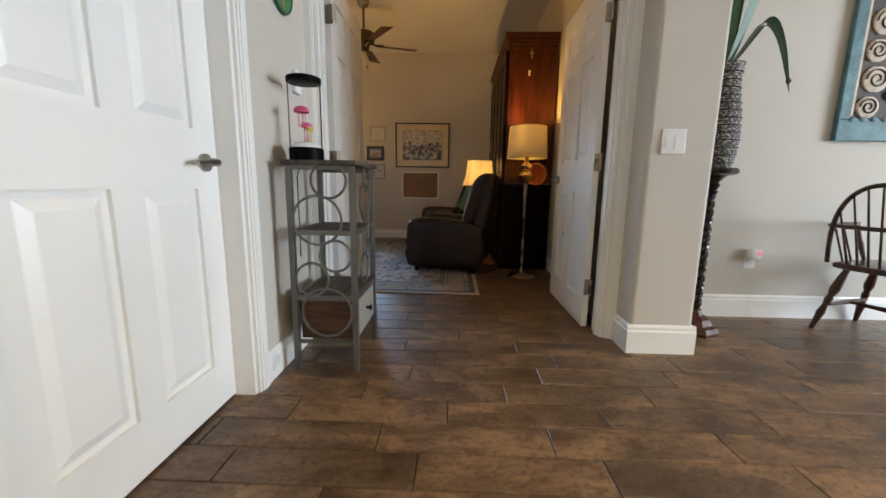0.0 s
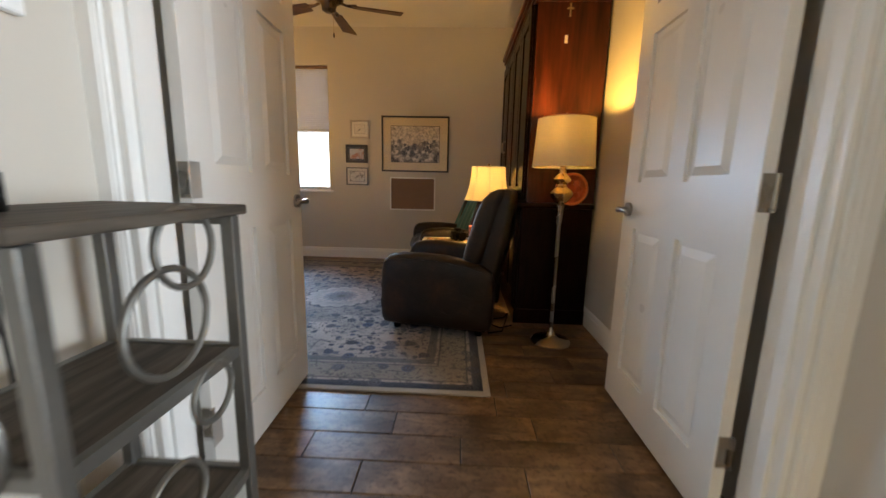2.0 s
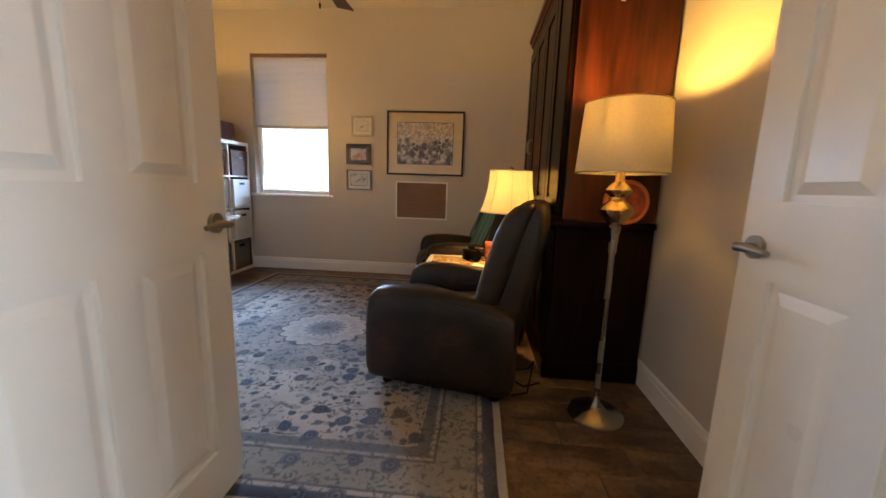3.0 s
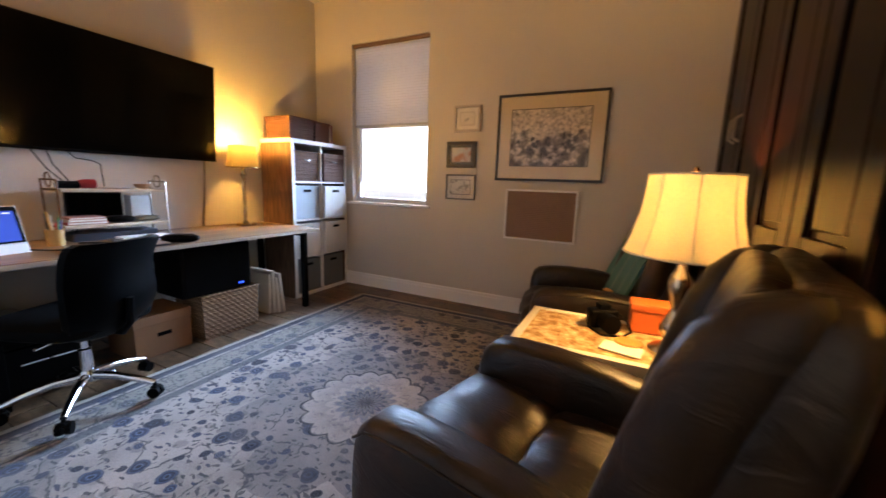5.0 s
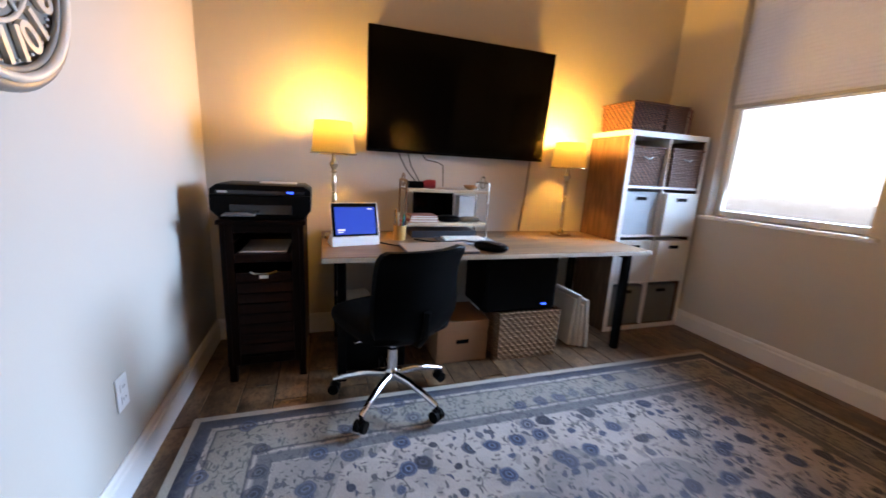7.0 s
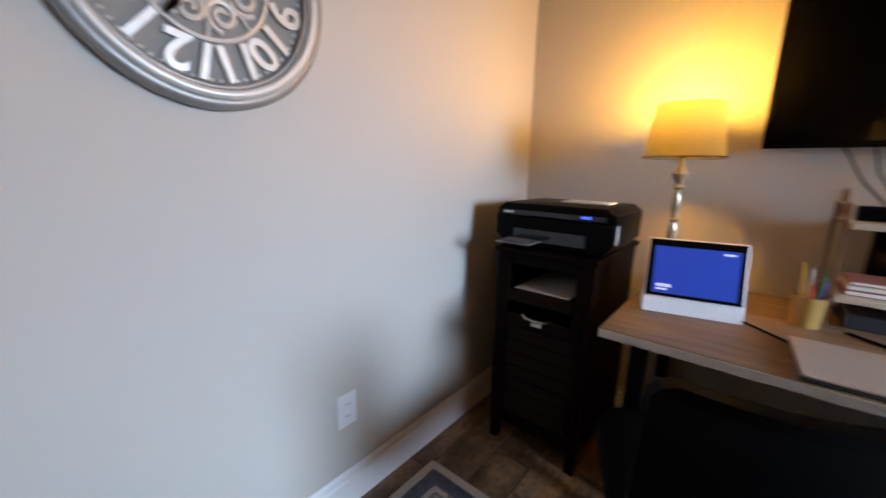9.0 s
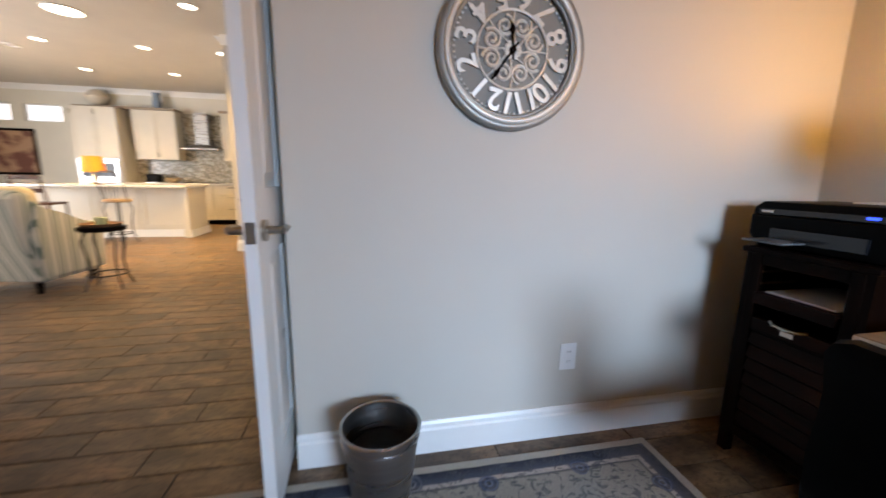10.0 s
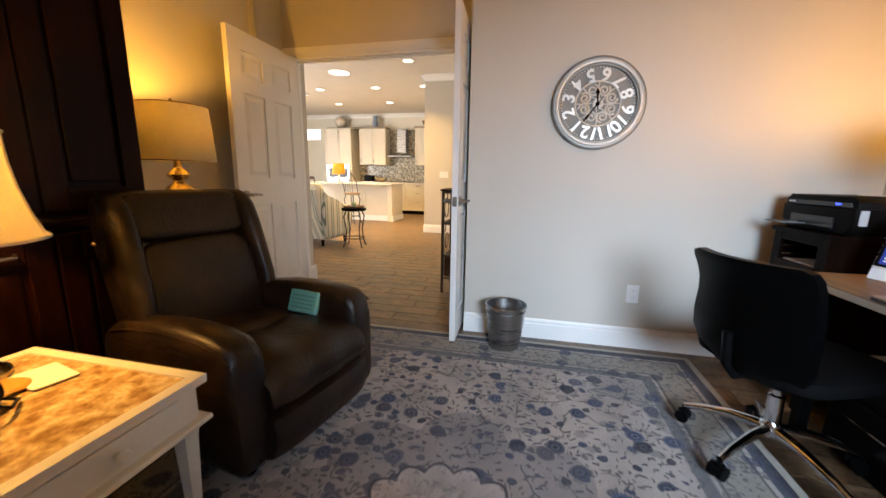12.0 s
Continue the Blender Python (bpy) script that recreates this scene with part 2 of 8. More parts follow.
def thing(name, label, category, m=None, group="", kind=""):
    ob = new(name)
    ob.empty_display_size = 0.1
    if m is not None:
        ob.matrix_world = m
    return tagged(ob, label, category, group, kind)


def box(bm, x0, x1, y0, y1, z0, z1, r=0.0, seg=2):
    v = [bm.verts.new((x, y, z)) for x in (x0, x1) for y in (y0, y1) for z in (z0, z1)]
    fs = [bm.faces.new([v[i] for i in q]) for q in ((0, 1, 3, 2), (4, 6, 7, 5), (0, 4, 5, 1), (2, 3, 7, 6), (0, 2, 6, 4), (1, 5, 7, 3))]
    if r:
        es = list({e for f in fs for e in f.edges})
        bmesh.ops.bevel(bm, geom=es, offset=r, segments=seg, profile=0.5, affect="EDGES", clamp_overlap=True)
    return bm


def boxed(*a, **k):
    return box(bmesh.new(), *a, **k)


def ring_path(bm, rings, closed_ends=True, loop=False):
    n = len(rings[0])
    vs = [[bm.verts.new(p) for p in r] for r in rings]
    pairs = list(zip(vs, vs[1:])) + ([(vs[-1], vs[0])] if loop else [])
    for a, b in pairs:
        for i in range(n):
            bm.faces.new((a[i], a[(i + 1) % n], b[(i + 1) % n], b[i]))
    if closed_ends and not loop:
        bm.faces.new(vs[0])
        bm.faces.new(vs[-1][::-1])
    return bm


def tube(bm, pts, r, seg=8, loop=False):
    """A round bar along a line of points; r is one radius or one for each point."""
    pts = [Vector(p) for p in pts]
    rs = r if isinstance(r, (list, tuple)) else [r] * len(pts)
    rings, up = [], None
    for i, p in enumerate(pts):
        a = pts[i - 1] if i or loop else p
        b = pts[(i + 1) % len(pts)] if i < len(pts) - 1 or loop else p
        d = (b - a).normalized()
        if up is None:
            up = d.cross(Vector((0.31, 0.22, 0.93)) if abs(d.z) < 0.9 else Vector((1, 0, 0.1))).normalized()
        up = (up - d * up.dot(d)).normalized()
        w = d.cross(up)
        rings.append([p + (up * math.cos(t) + w * math.sin(t)) * rs[i] for t in (2 * math.pi * k / seg for k in range(seg))])
    return ring_path(bm, rings, True, loop)


def lathe(bm, prof, cx=0, cy=0, cz=0, seg=24, cap=True):
    rings = [[(cx + r * math.cos(2 * math.pi * k / seg), cy + r * math.sin(2 * math.pi * k / seg), cz + z) for k in range(seg)] for r, z in prof]
    return ring_path(bm, rings, cap)


def shell(bm, prof, th, cx=0, cy=0, cz=0, seg=28):
    """A turned hollow body with wall thickness th, open at both ends."""
    loopp = list(prof) + [(r - th, z) for r, z in reversed(prof)]
    rings = [[(cx + r * math.cos(2 * math.pi * k / seg), cy + r * math.sin(2 * math.pi * k / seg), cz + z) for k in range(seg)] for r, z in loopp]
    return ring_path(bm, rings, False, True)


def puff(bm, c, h, e=0.4, e2=0.4, nu=20, nv=12):
    """A padded cushion: a rounded box with swollen faces."""
    def s(v, k):
        return math.copysign(abs(v) ** k, v)
    rings = []
    for j in range(1, nv):
        v = -math.pi / 2 + math.pi * j / nv
        rings.append([(c[0] + h[0] * s(math.cos(v), e2) * s(math.cos(u), e), c[1] + h[1] * s(math.cos(v), e2) * s(math.sin(u), e), c[2] + h[2] * s(math.sin(v), e2)) for u in (2 * math.pi * k / nu for k in range(nu))])
    return ring_path(bm, rings, True)


def prism(bm, pts, axis, a, b, r=0.0, seg=2):
    """A flat outline pushed from a to b along an axis. The outline gives the two other coordinates in order."""
    def at(p, w):
        return {"x": (w, p[0], p[1]), "y": (p[0], w, p[1]), "z": (p[0], p[1], w)}[axis]
    lo, hi = [bm.verts.new(at(p, a)) for p in pts], [bm.verts.new(at(p, b)) for p in pts]
    n = len(pts)
    fs = [bm.faces.new(lo), bm.faces.new(hi[::-1])] + [bm.faces.new((lo[i], lo[(i + 1) % n], hi[(i + 1) % n], hi[i])) for i in range(n)]
    if r:
        es = list(set(fs[0].edges) | set(fs[1].edges))
        bmesh.ops.bevel(bm, geom=es, offset=r, segments=seg, profile=0.5, affect="EDGES", clamp_overlap=True)
    return bm


def circle(c, r, n=24, plane="xz", a0=0.0, a1=2 * math.pi):
    out = []
    full = abs(a1 - a0 - 2 * math.pi) < 1e-6
    for k in range(n if full else n + 1):
        t = a0 + (a1 - a0) * k / n
        u, v = r * math.cos(t), r * math.sin(t)
        out.append({"xz": (c[0] + u, c[1], c[2] + v), "yz": (c[0], c[1] + u, c[2] + v), "xy": (c[0] + u, c[1] + v, c[2])}[plane])
    return out


# ---- structure ----
H = 2.90
X0, X1, YB, YC = -1.64, 2.40, 7.115, 3.74
YD0, YD1 = 3.03, 3.15
DX0, DX1, DZ = 0.637, 2.275, 2.06
HX = 0.59
S = "structure"


def structure(name, bm, material, label, category):
    return tagged(part(name, bm, material), label, category, kind=S)


bm = bmesh.new()
box(bm, -2.6, 8.7, -5.2, 7.5, -0.20, -0.006)
floor = structure("floor", bm, GROUT, "wood-look porcelain plank tile floor with dark grout", "floor")

bm = bmesh.new()
box(bm, X0 - 0.12, -1.155, YB, YB + 0.14, 0, H)
box(bm, -0.265, X1 + 0.12, YB, YB + 0.14, 0, H)
box(bm, -1.155, -0.265, YB, YB + 0.14, 0, 0.90)
box(bm, -1.155, -0.265, YB, YB + 0.14, 2.45, H)
structure("wall_back", bm, WALL, "greige painted office wall with a window opening", "wall")
structure("wall_television", boxed(X0 - 0.12, X0, YC - 0.12, YB, 0, H), WALL, "greige painted office wall behind the desk", "wall")
bm = bmesh.new()
box(bm, X0, 0.60, YC - 0.12, YC, 0, H, 0.006)
box(bm, 0.50, 0.60, YD1, YC - 0.12, 0, H)
structure("wall_clock", bm, WALL, "greige painted office wall carrying the round clock", "wall")
bm = bmesh.new()
box(bm, HX - 0.12, DX0, YD0, YD1, 0, H)
box(bm, DX1, X1, YD0, YD1, 0, H)
box(bm, DX0, DX1, YD0, YD1, DZ, H)
structure("wall_doorway", bm, WALL, "painted wall with the double door opening", "wall")
structure("wall_right", boxed(X1, X1 + 0.12, 3.475, YB, 0, H), WALL, "greige painted office side wall", "wall")
structure("pillar", boxed(2.335, 2.66, 2.835, 3.47, 0, H, 0.018, 3), WALL, "greige painted wall end with rounded corners", "pillar")
structure("wall_dining", boxed(2.66, 8.5, 3.47, 3.59, 0, H), WALL, "greige painted dining wall", "wall")
bm = bmesh.new()
CD0, CD1 = 1.50, 2.335
box(bm, HX - 0.12, HX, CD1, YD0, 0, H)
box(bm, HX - 0.12, HX, -0.80, CD0, 0, H)
box(bm, HX - 0.12, HX, CD0, CD1, 2.05, H)
structure("wall_hall", bm, WALL, "pale painted hall wall with a door opening", "wall")
structure("wall_hall_end", boxed(HX - 0.12, 2.19, -0.92, -0.80, 0, H), WALL, "painted wall closing the hall towards the kitchen", "wall")
structure("wall_pantry", boxed(2.07, 2.19, -4.75, -0.92, 0, H), WALL, "painted wall beside the kitchen", "wall")
bm = bmesh.new()
TR = [(6.70, 7.38), (7.62, 8.30)]
box(bm, 2.07, TR[0][0], -4.87, -4.75, 0, H)
box(bm, TR[0][1], TR[1][0], -4.87, -4.75, 2.15, 2.52)
box(bm, TR[1][1], 8.5, -4.87, -4.75, 2.15, 2.52)
box(bm, TR[0][0], 8.5, -4.87, -4.75, 0, 2.15)
box(bm, TR[0][0], 8.5, -4.87, -4.75, 2.52, H)
structure("wall_kitchen", bm, surface("cream_wall_paint", (0.68, 0.64, 0.54), 0.75, vary=0.03), "cream kitchen wall with two high transom windows", "wall")
bm = bmesh.new()
box(bm, 8.5, 8.62, -4.87, -1.5, 0, H)
box(bm, 8.5, 8.62, 2.1, 3.59, 0, H)
box(bm, 8.5, 8.62, -1.5, 2.1, 0, 0.3)
box(bm, 8.5, 8.62, -1.5, 2.1, 2.4, H)
structure("wall_east", bm, WALL, "painted living room wall with a wide window opening", "wall")
structure("ceiling", boxed(-1.9, 8.7, -5.0, 7.3, H, H + 0.15), CEIL, "cream painted ceiling", "ceiling")


def baseboard(name, x0, y0, x1, y1, side, h=0.135):
    """A moulded skirting board from one floor point to another; side: the way that it stands out from the wall."""
    bm = bmesh.new()
    prof = [(0, 0), (0.016, 0), (0.016, h - 0.035), (0.011, h - 0.028), (0.011, h - 0.012), (0.005, h), (0, h)]
    if abs(x1 - x0) > abs(y1 - y0):
        prism(bm, [(y0 + side * a, b) for a, b in prof], "x", x0, x1)
    else:
        rings = [[(x0 + side * a, y, b) for a, b in prof] for y in (y0, y1)]
        ring_path(bm, rings)
    return tagged(part(name, bm, WHITE), "white moulded baseboard", "baseboard", kind=S)


baseboard("baseboard", X0, YB, X1, YB, -1)
baseboard("baseboard", X0, YC, X0, YB, 1)
baseboard("baseboard", X0, YC, 0.60, YC, 1)
baseboard("baseboard", X1, YD1, X1, YB, -1)
baseboard("baseboard", DX1 + 0.075, YD1, X1, YD1, 1)
baseboard("baseboard", HX, 2.41, HX, YD0 - 0.02, 1)
baseboard("baseboard", 2.335, 2.83, 2.335, YD0 - 0.02, -1, 0.155)
baseboard("baseboard", 2.319, 2.835, 2.676, 2.835, -1, 0.155)
baseboard("baseboard", 2.66, 2.83, 2.66, 3.47, 1, 0.155)
baseboard("baseboard", 2.676, 3.47, 8.5, 3.47, -1, 0.155)
baseboard("baseboard", HX, -0.80, 2.19, -0.80, 1, 0.155)
baseboard("baseboard", 2.19, -4.75, 2.19, -0.80, 1, 0.155)
baseboard("baseboard", 6.4, -4.75, 8.5, -4.75, 1)


def casing(name, axis, fixed, out, a0, a1, top, label):
    """Moulded door trim round an opening, standing out from a wall face."""
    bm = bmesh.new()
    w = 0.072
    for u0, u1, z0, z1 in ((a0 - w, a0, 0, top), (a1, a1 + w, 0, top), (a0 - w, a1 + w, top, top + w)):
        for d0, d1, k in ((0, 0.012, 0.0), (0.012, 0.018, 0.014), (0.018, 0.022, 0.026)):
            f0, f1 = sorted((fixed + out * d0, fixed + out * d1))
            zz = z1 - (k if z0 > 0 else 0)
            if axis == "x":
                box(bm, u0 + k, u1 - k * (0.4 if z0 == 0 else 1), f0, f1, z0 + (k if z0 > 0 else 0), zz)
            else:
                box(bm, f0, f1, u0 + k, u1 - k * (0.4 if z0 == 0 else 1), z0 + (k if z0 > 0 else 0), zz)
    return tagged(part(name, bm, WHITE), label, "trim", kind=S)


casing("trim", "x", YD0, -1, DX0 - 0.002, DX1 + 0.002, DZ, "white moulded casing round the double doorway, hall side")
casing("trim", "x", YD1, 1, DX0 - 0.002, DX1 + 0.002, DZ, "white moulded casing round the double doorway, office side")
casing("trim", "y", HX, 1, CD0 - 0.002, CD1 + 0.002, 2.05, "white moulded casing round the closed hall door")
bm = bmesh.new()
for a, b, c, d, e, f in ((DX0, DX0 + 0.018, YD0, YD1, 0, DZ), (DX1 - 0.018, DX1, YD0, YD1, 0, DZ), (DX0 + 0.018, DX1 - 0.018, YD0, YD1, DZ - 0.018, DZ), (DX0 + 0.018, DX0 + 0.030, YD0 + 0.03, YD0 + 0.065, 0, DZ - 0.018), (DX1 - 0.030, DX1 - 0.018, YD0 + 0.03, YD0 + 0.065, 0, DZ - 0.018), (DX0 + 0.03, DX1 - 0.03, YD0 + 0.03, YD0 + 0.065, DZ - 0.030, DZ - 0.018)):
    box(bm, a, b, c, d, e, f)
structure("trim", bm, WHITE, "white jamb and stop of the double doorway", "trim")
bm = bmesh.new()
box(bm, HX - 0.12, HX, CD1 - 0.018, CD1, 0, 2.05)
box(bm, HX - 0.12, HX, CD0, CD0 + 0.018, 0, 2.05)
box(bm, HX - 0.12, HX, CD0 + 0.018, CD1 - 0.018, 2.032, 2.05)
structure("trim", bm, WHITE, "white jamb of the closed hall door", "trim")


def panel_door(name, m, w, h, th, knob, hinges, label):
    """A six-panel door standing on its hinge edge: it runs along local x from 0 to w, its thickness along y."""
    door = thing(name, label, "door", m, kind=S)
    bm = bmesh.new()
    st, mid = 0.115, 0.10
    pw = (w - 2 * st - mid) / 2
    rows = [(0.17, 0.83), (1.03, 1.62), (1.73, h - 0.13)]
    xs = [(st, st + pw), (st + pw + mid, w - st)]
    box(bm, 0, st, 0, th, 0, h)
    box(bm, w - st, w, 0, th, 0, h)
    box(bm, st + pw, st + pw + mid, 0, th, 0.17, h - 0.13)
    for z0, z1 in ((0, 0.17), (h - 0.13, h)):
        box(bm, st, w - st, 0, th, z0, z1)
    for z0, z1 in ((0.83, 1.03), (1.62, 1.73)):
        for x0, x1 in xs:
            box(bm, x0, x1, 0, th, z0, z1)
    part("door_frame", bm, WHITE, door)
    for z0, z1 in rows:
        for x0, x1 in xs:
            bm = bmesh.new()
            box(bm, x0, x1, 0.013, th - 0.013, z0, z1)
            for y0, y1 in ((th - 0.013, th - 0.003), (0.013, 0.003)):
                g, k = 0.020, 0.048
                mid_r = [(x0 + g, y0, z0 + g), (x1 - g, y0, z0 + g), (x1 - g, y0, z1 - g), (x0 + g, y0, z1 - g)]
                top_r = [(x0 + k, y1, z0 + k), (x1 - k, y1, z0 + k), (x1 - k, y1, z1 - k), (x0 + k, y1, z1 - k)]
                ring_path(bm, [mid_r, top_r])
            part("door_panel", bm, WHITE, door)
    kx, kz = knob
    for side in (-1, 1):
        y0 = th if side > 0 else 0
        bm = bmesh.new()
        tube(bm, [(kx, y0, kz), (kx, y0 + side * 0.012, kz)], 0.031, 18)
        tube(bm, [(kx, y0 + side * 0.010, kz), (kx, y0 + side * 0.052, kz)], 0.012, 12)
        d = -1 if kx > w / 2 else 1
        tube(bm, [(kx, y0 + side * 0.05, kz), (kx + d * 0.03, y0 + side * 0.055, kz + 0.002), (kx + d * 0.07, y0 + side * 0.053, kz), (kx + d * 0.105, y0 + side * 0.050, kz - 0.004)], [0.013, 0.012, 0.009, 0.008], 12)
        part("door_handle", bm, NICKEL, door, "brushed nickel lever handle", True)
    e = w if kx > w / 2 else 0
    bm = boxed(e - 0.001, e + 0.002, th / 2 - 0.013, th / 2 + 0.013, kz - 0.03, kz + 0.03) if e else boxed(-0.002, 0.001, th / 2 - 0.013, th / 2 + 0.013, kz - 0.03, kz + 0.03)
    part("latch_plate", bm, NICKEL, door, "nickel latch plate")
    for z in hinges:
        bm = bmesh.new()
        he = 0 if e else w
        tube(bm, [(he + (-0.004 if e else 0.004), -0.004, z - 0.05), (he + (-0.004 if e else 0.004), -0.004, z + 0.05)], 0.0075, 10)
        box(bm, he - 0.002 if e else he, he if e else he + 0.002, 0.0, th - 0.004, z - 0.05, z + 0.05)
        part("hinge", bm, NICKEL, door, "nickel butt hinge", True)
    return door


door_1 = panel_door("door_1", pose(0.640, 3.196, 0.012, 0, 0, 91.4) @ pose(0, -0.036, 0), 0.775, 2.03, 0.036, (0.715, 0.91), (0.25, 1.0, 1.8), "white six-panel door leaf standing open into the office")
panel_door("door_2", pose(2.197, 3.172, 0.012, 0, 0, 90) @ pose(0, -0.036, 0) , 0.775, 2.03, 0.036, (0.715, 0.91), (0.25, 1.0, 1.8), "white six-panel door leaf standing open beside the floor lamp")
for z in (0.25, 1.0, 1.8):
    part("hinge_leaf", boxed(-0.046, 0.0, -0.031, -0.028, z - 0.05, z + 0.05, 0.002), surface("satin_hinge", (0.62, 0.60, 0.56), 0.35, 0.6), door_1, "satin hinge leaf bridging the gap")
panel_door("door_3", pose(0.475, CD0 + 0.021, 0.012, 0, 0, 90) @ pose(0, -0.036, 0), CD1 - CD0 - 0.042, 2.02, 0.036, (CD1 - CD0 - 0.115, 0.92), (), "white six-panel hall door, closed, with a nickel lever")

# window of the office
win = thing("window_1", "white vinyl sash window under a half-drawn pale shade", "window", kind=S)
part("window_sill", boxed(-1.20, -0.22, YB - 0.035, YB + 0.14, 0.875, 0.90, 0.006), WHITE, win)
for a, b, c, d in ((-1.155, -1.115, 0.90, 2.45), (-0.305, -0.265, 0.90, 2.45), (-1.115, -0.305, 0.90, 0.945), (-1.115, -0.305, 2.405, 2.45), (-1.115, -0.305, 1.655, 1.695)):
    part("window_frame", boxed(a, b, YB + 0.075, YB + 0.125, c, d, 0.004), WHITE, win)
PANE = thin_glass("window_glass")
for c, d in ((0.945, 1.655), (1.695, 2.405)):
    part("pane", boxed(-1.115, -0.305, YB + 0.098, YB + 0.102, c, d), PANE, win).visible_shadow = False
roller = thing("cellular_shade", "pale blue-white pleated window shade drawn halfway, dark head rail", "window shade")
bm = bmesh.new()
n = 60
zs = [1.675 + (2.42 - 1.675) * k / n for k in range(n + 1)]
rings = [[(-1.148, YB + 0.045 + (0.003 if k % 2 else 0), z), (-0.272, YB + 0.045 + (0.003 if k % 2 else 0), z), (-0.272, YB + 0.050 + (0.003 if k % 2 else 0), z), (-1.148, YB + 0.050 + (0.003 if k % 2 else 0), z)] for k, z in enumerate(zs)]
ring_path(bm, rings)
part("shade_cloth", bm, shade_mat("shade_cloth", (0.74, 0.76, 0.82), 0.45), roller)
part("head_rail", boxed(-1.153, -0.267, YB + 0.015, YB + 0.07, 2.42, 2.448, 0.004), surface("brown_rail", (0.16, 0.09, 0.05), 0.5), roller, "brown head rail")
part("bottom_rail", boxed(-1.150, -0.270, YB + 0.036, YB + 0.062, 1.66, 1.68, 0.004), surface("grey_rail", (0.42, 0.43, 0.47), 0.5), roller)
backdrop = tagged(part("backdrop", boxed(-60, 60, 62.0, 62.1, -1, 40), glow("bright_haze", (0.93, 0.97, 1.0), 2.4)), "bright overcast distance outside the windows", "backdrop", kind=S)
ground = tagged(part("ground", boxed(-300, 300, -300, 300, -0.5, -0.3), surface("pale_ground", (0.5, 0.5, 0.47), 0.9)), "pale ground outside the house", "ground", kind=S)
structure("roof", boxed(-1.9, 8.7, -5.0, 7.3, H + 0.151, H + 0.3), CEIL, "plain flat roof over the house", "roof")

# ---- office: rug ----


def rug_mat():
    m, t, p = nodes_of("distressed_oriental_rug")
    N, L = t.nodes, t.links
    sep = N.new("ShaderNodeSeparateXYZ")
    tc = N.new("ShaderNodeTexCoord")
    L.new(tc.outputs["Object"], sep.inputs[0])

    def math_node(op, a, b=None, c=None):
        n = N.new("ShaderNodeMath")
        n.operation = op
        for i, v in enumerate((a, b, c)):
            if v is None:
                continue
            if isinstance(v, (int, float)):
                n.inputs[i].default_value = v
            else:
                L.new(v, n.inputs[i])
        return n.outputs[0]
    x, y = sep.outputs["X"], sep.outputs["Y"]
    ax, ay = math_node("ABSOLUTE", x), math_node("ABSOLUTE", y)
    edge = math_node("MINIMUM", math_node("SUBTRACT", 1.205, ax), math_node("SUBTRACT", 1.5, ay))
    wob = noise_node(t, 9, 3)
    wv = math_node("MULTIPLY_ADD", wob.outputs["Fac"], 0.012, -0.006)
    edge = math_node("ADD", edge, wv)
    warp = noise_node(t, 15.0, 4)
    vadd = N.new("ShaderNodeVectorMath")
    vadd.operation = "MULTIPLY_ADD"
    L.new(warp.outputs["Color"], vadd.inputs[0])
    vadd.inputs[1].default_value = (0.075, 0.075, 0.0)
    L.new(tc.outputs["Object"], vadd.inputs[2])

    def voro(scale, feature="F1", rand=1.0):
        v = N.new("ShaderNodeTexVoronoi")
        v.voronoi_dimensions, v.feature = "2D", feature
        v.inputs["Scale"].default_value, v.inputs["Randomness"].default_value = scale, rand
        L.new(vadd.outputs[0], v.inputs["Vector"])
        return v
    cream, pale, blue, navy, slate = (0.395, 0.340, 0.305), (0.265, 0.235, 0.215), (0.022, 0.037, 0.088), (0.007, 0.010, 0.026), (0.042, 0.045, 0.056)
    field_n = noise_node(t, 2.6, 5)
    field = ramp(t, field_n.outputs["Fac"], [(0.34, pale), (0.54, cream)]).outputs["Color"]

    calm = N.new("ShaderNodeVectorMath")
    calm.operation = "MULTIPLY_ADD"
    L.new(warp.outputs["Color"], calm.inputs[0])
    calm.inputs[1].default_value = (0.030, 0.030, 0.0)
    L.new(tc.outputs["Object"], calm.inputs[2])

    def scatter(scale, size, share, colours, soft=0.10, squeeze=None):
        """Loose shapes of one kind strewn over the field; the tint changes from one to the next."""
        v = voro(scale)
        if not squeeze:
            L.new(calm.outputs[0], v.inputs["Vector"])
        else:
            mp = N.new("ShaderNodeMapping")
            mp.inputs["Scale"].default_value, mp.inputs["Rotation"].default_value = squeeze, (0, 0, 0.5)
            L.new(vadd.outputs[0], mp.inputs["Vector"])
            L.new(mp.outputs["Vector"], v.inputs["Vector"])
        pk = N.new("ShaderNodeSeparateColor")
        L.new(v.outputs["Color"], pk.inputs[0])
        shape = ramp(t, v.outputs["Distance"], [(size, (1, 1, 1)), (size * (1 + soft), (0, 0, 0))]).outputs["Color"]
        mask = math_node("MULTIPLY", shape, math_node("LESS_THAN", pk.outputs[0], share))
        tint_ = ramp(t, pk.outputs[1], [(k / (len(colours) - 1), c) for k, c in enumerate(colours)]).outputs["Color"]
        return v, mask, tint_
    # washed shadows of larger leaves, then small dabs, then leaves lying the other way
    _, m0, t0 = scatter(13, 0.25, 0.30, (pale, (0.17, 0.16, 0.165), (0.22, 0.195, 0.18)), 0.5, (0.8, 1.5, 1))
    field = mix(t, math_node("MULTIPLY", m0, 0.75), field, t0)
    _, m1, t1 = scatter(23, 0.215, 0.46, (slate, (0.085, 0.083, 0.088), blue), 0.25, (0.75, 1.6, 1))
    field = mix(t, math_node("MULTIPLY", m1, 0.9), field, t1)
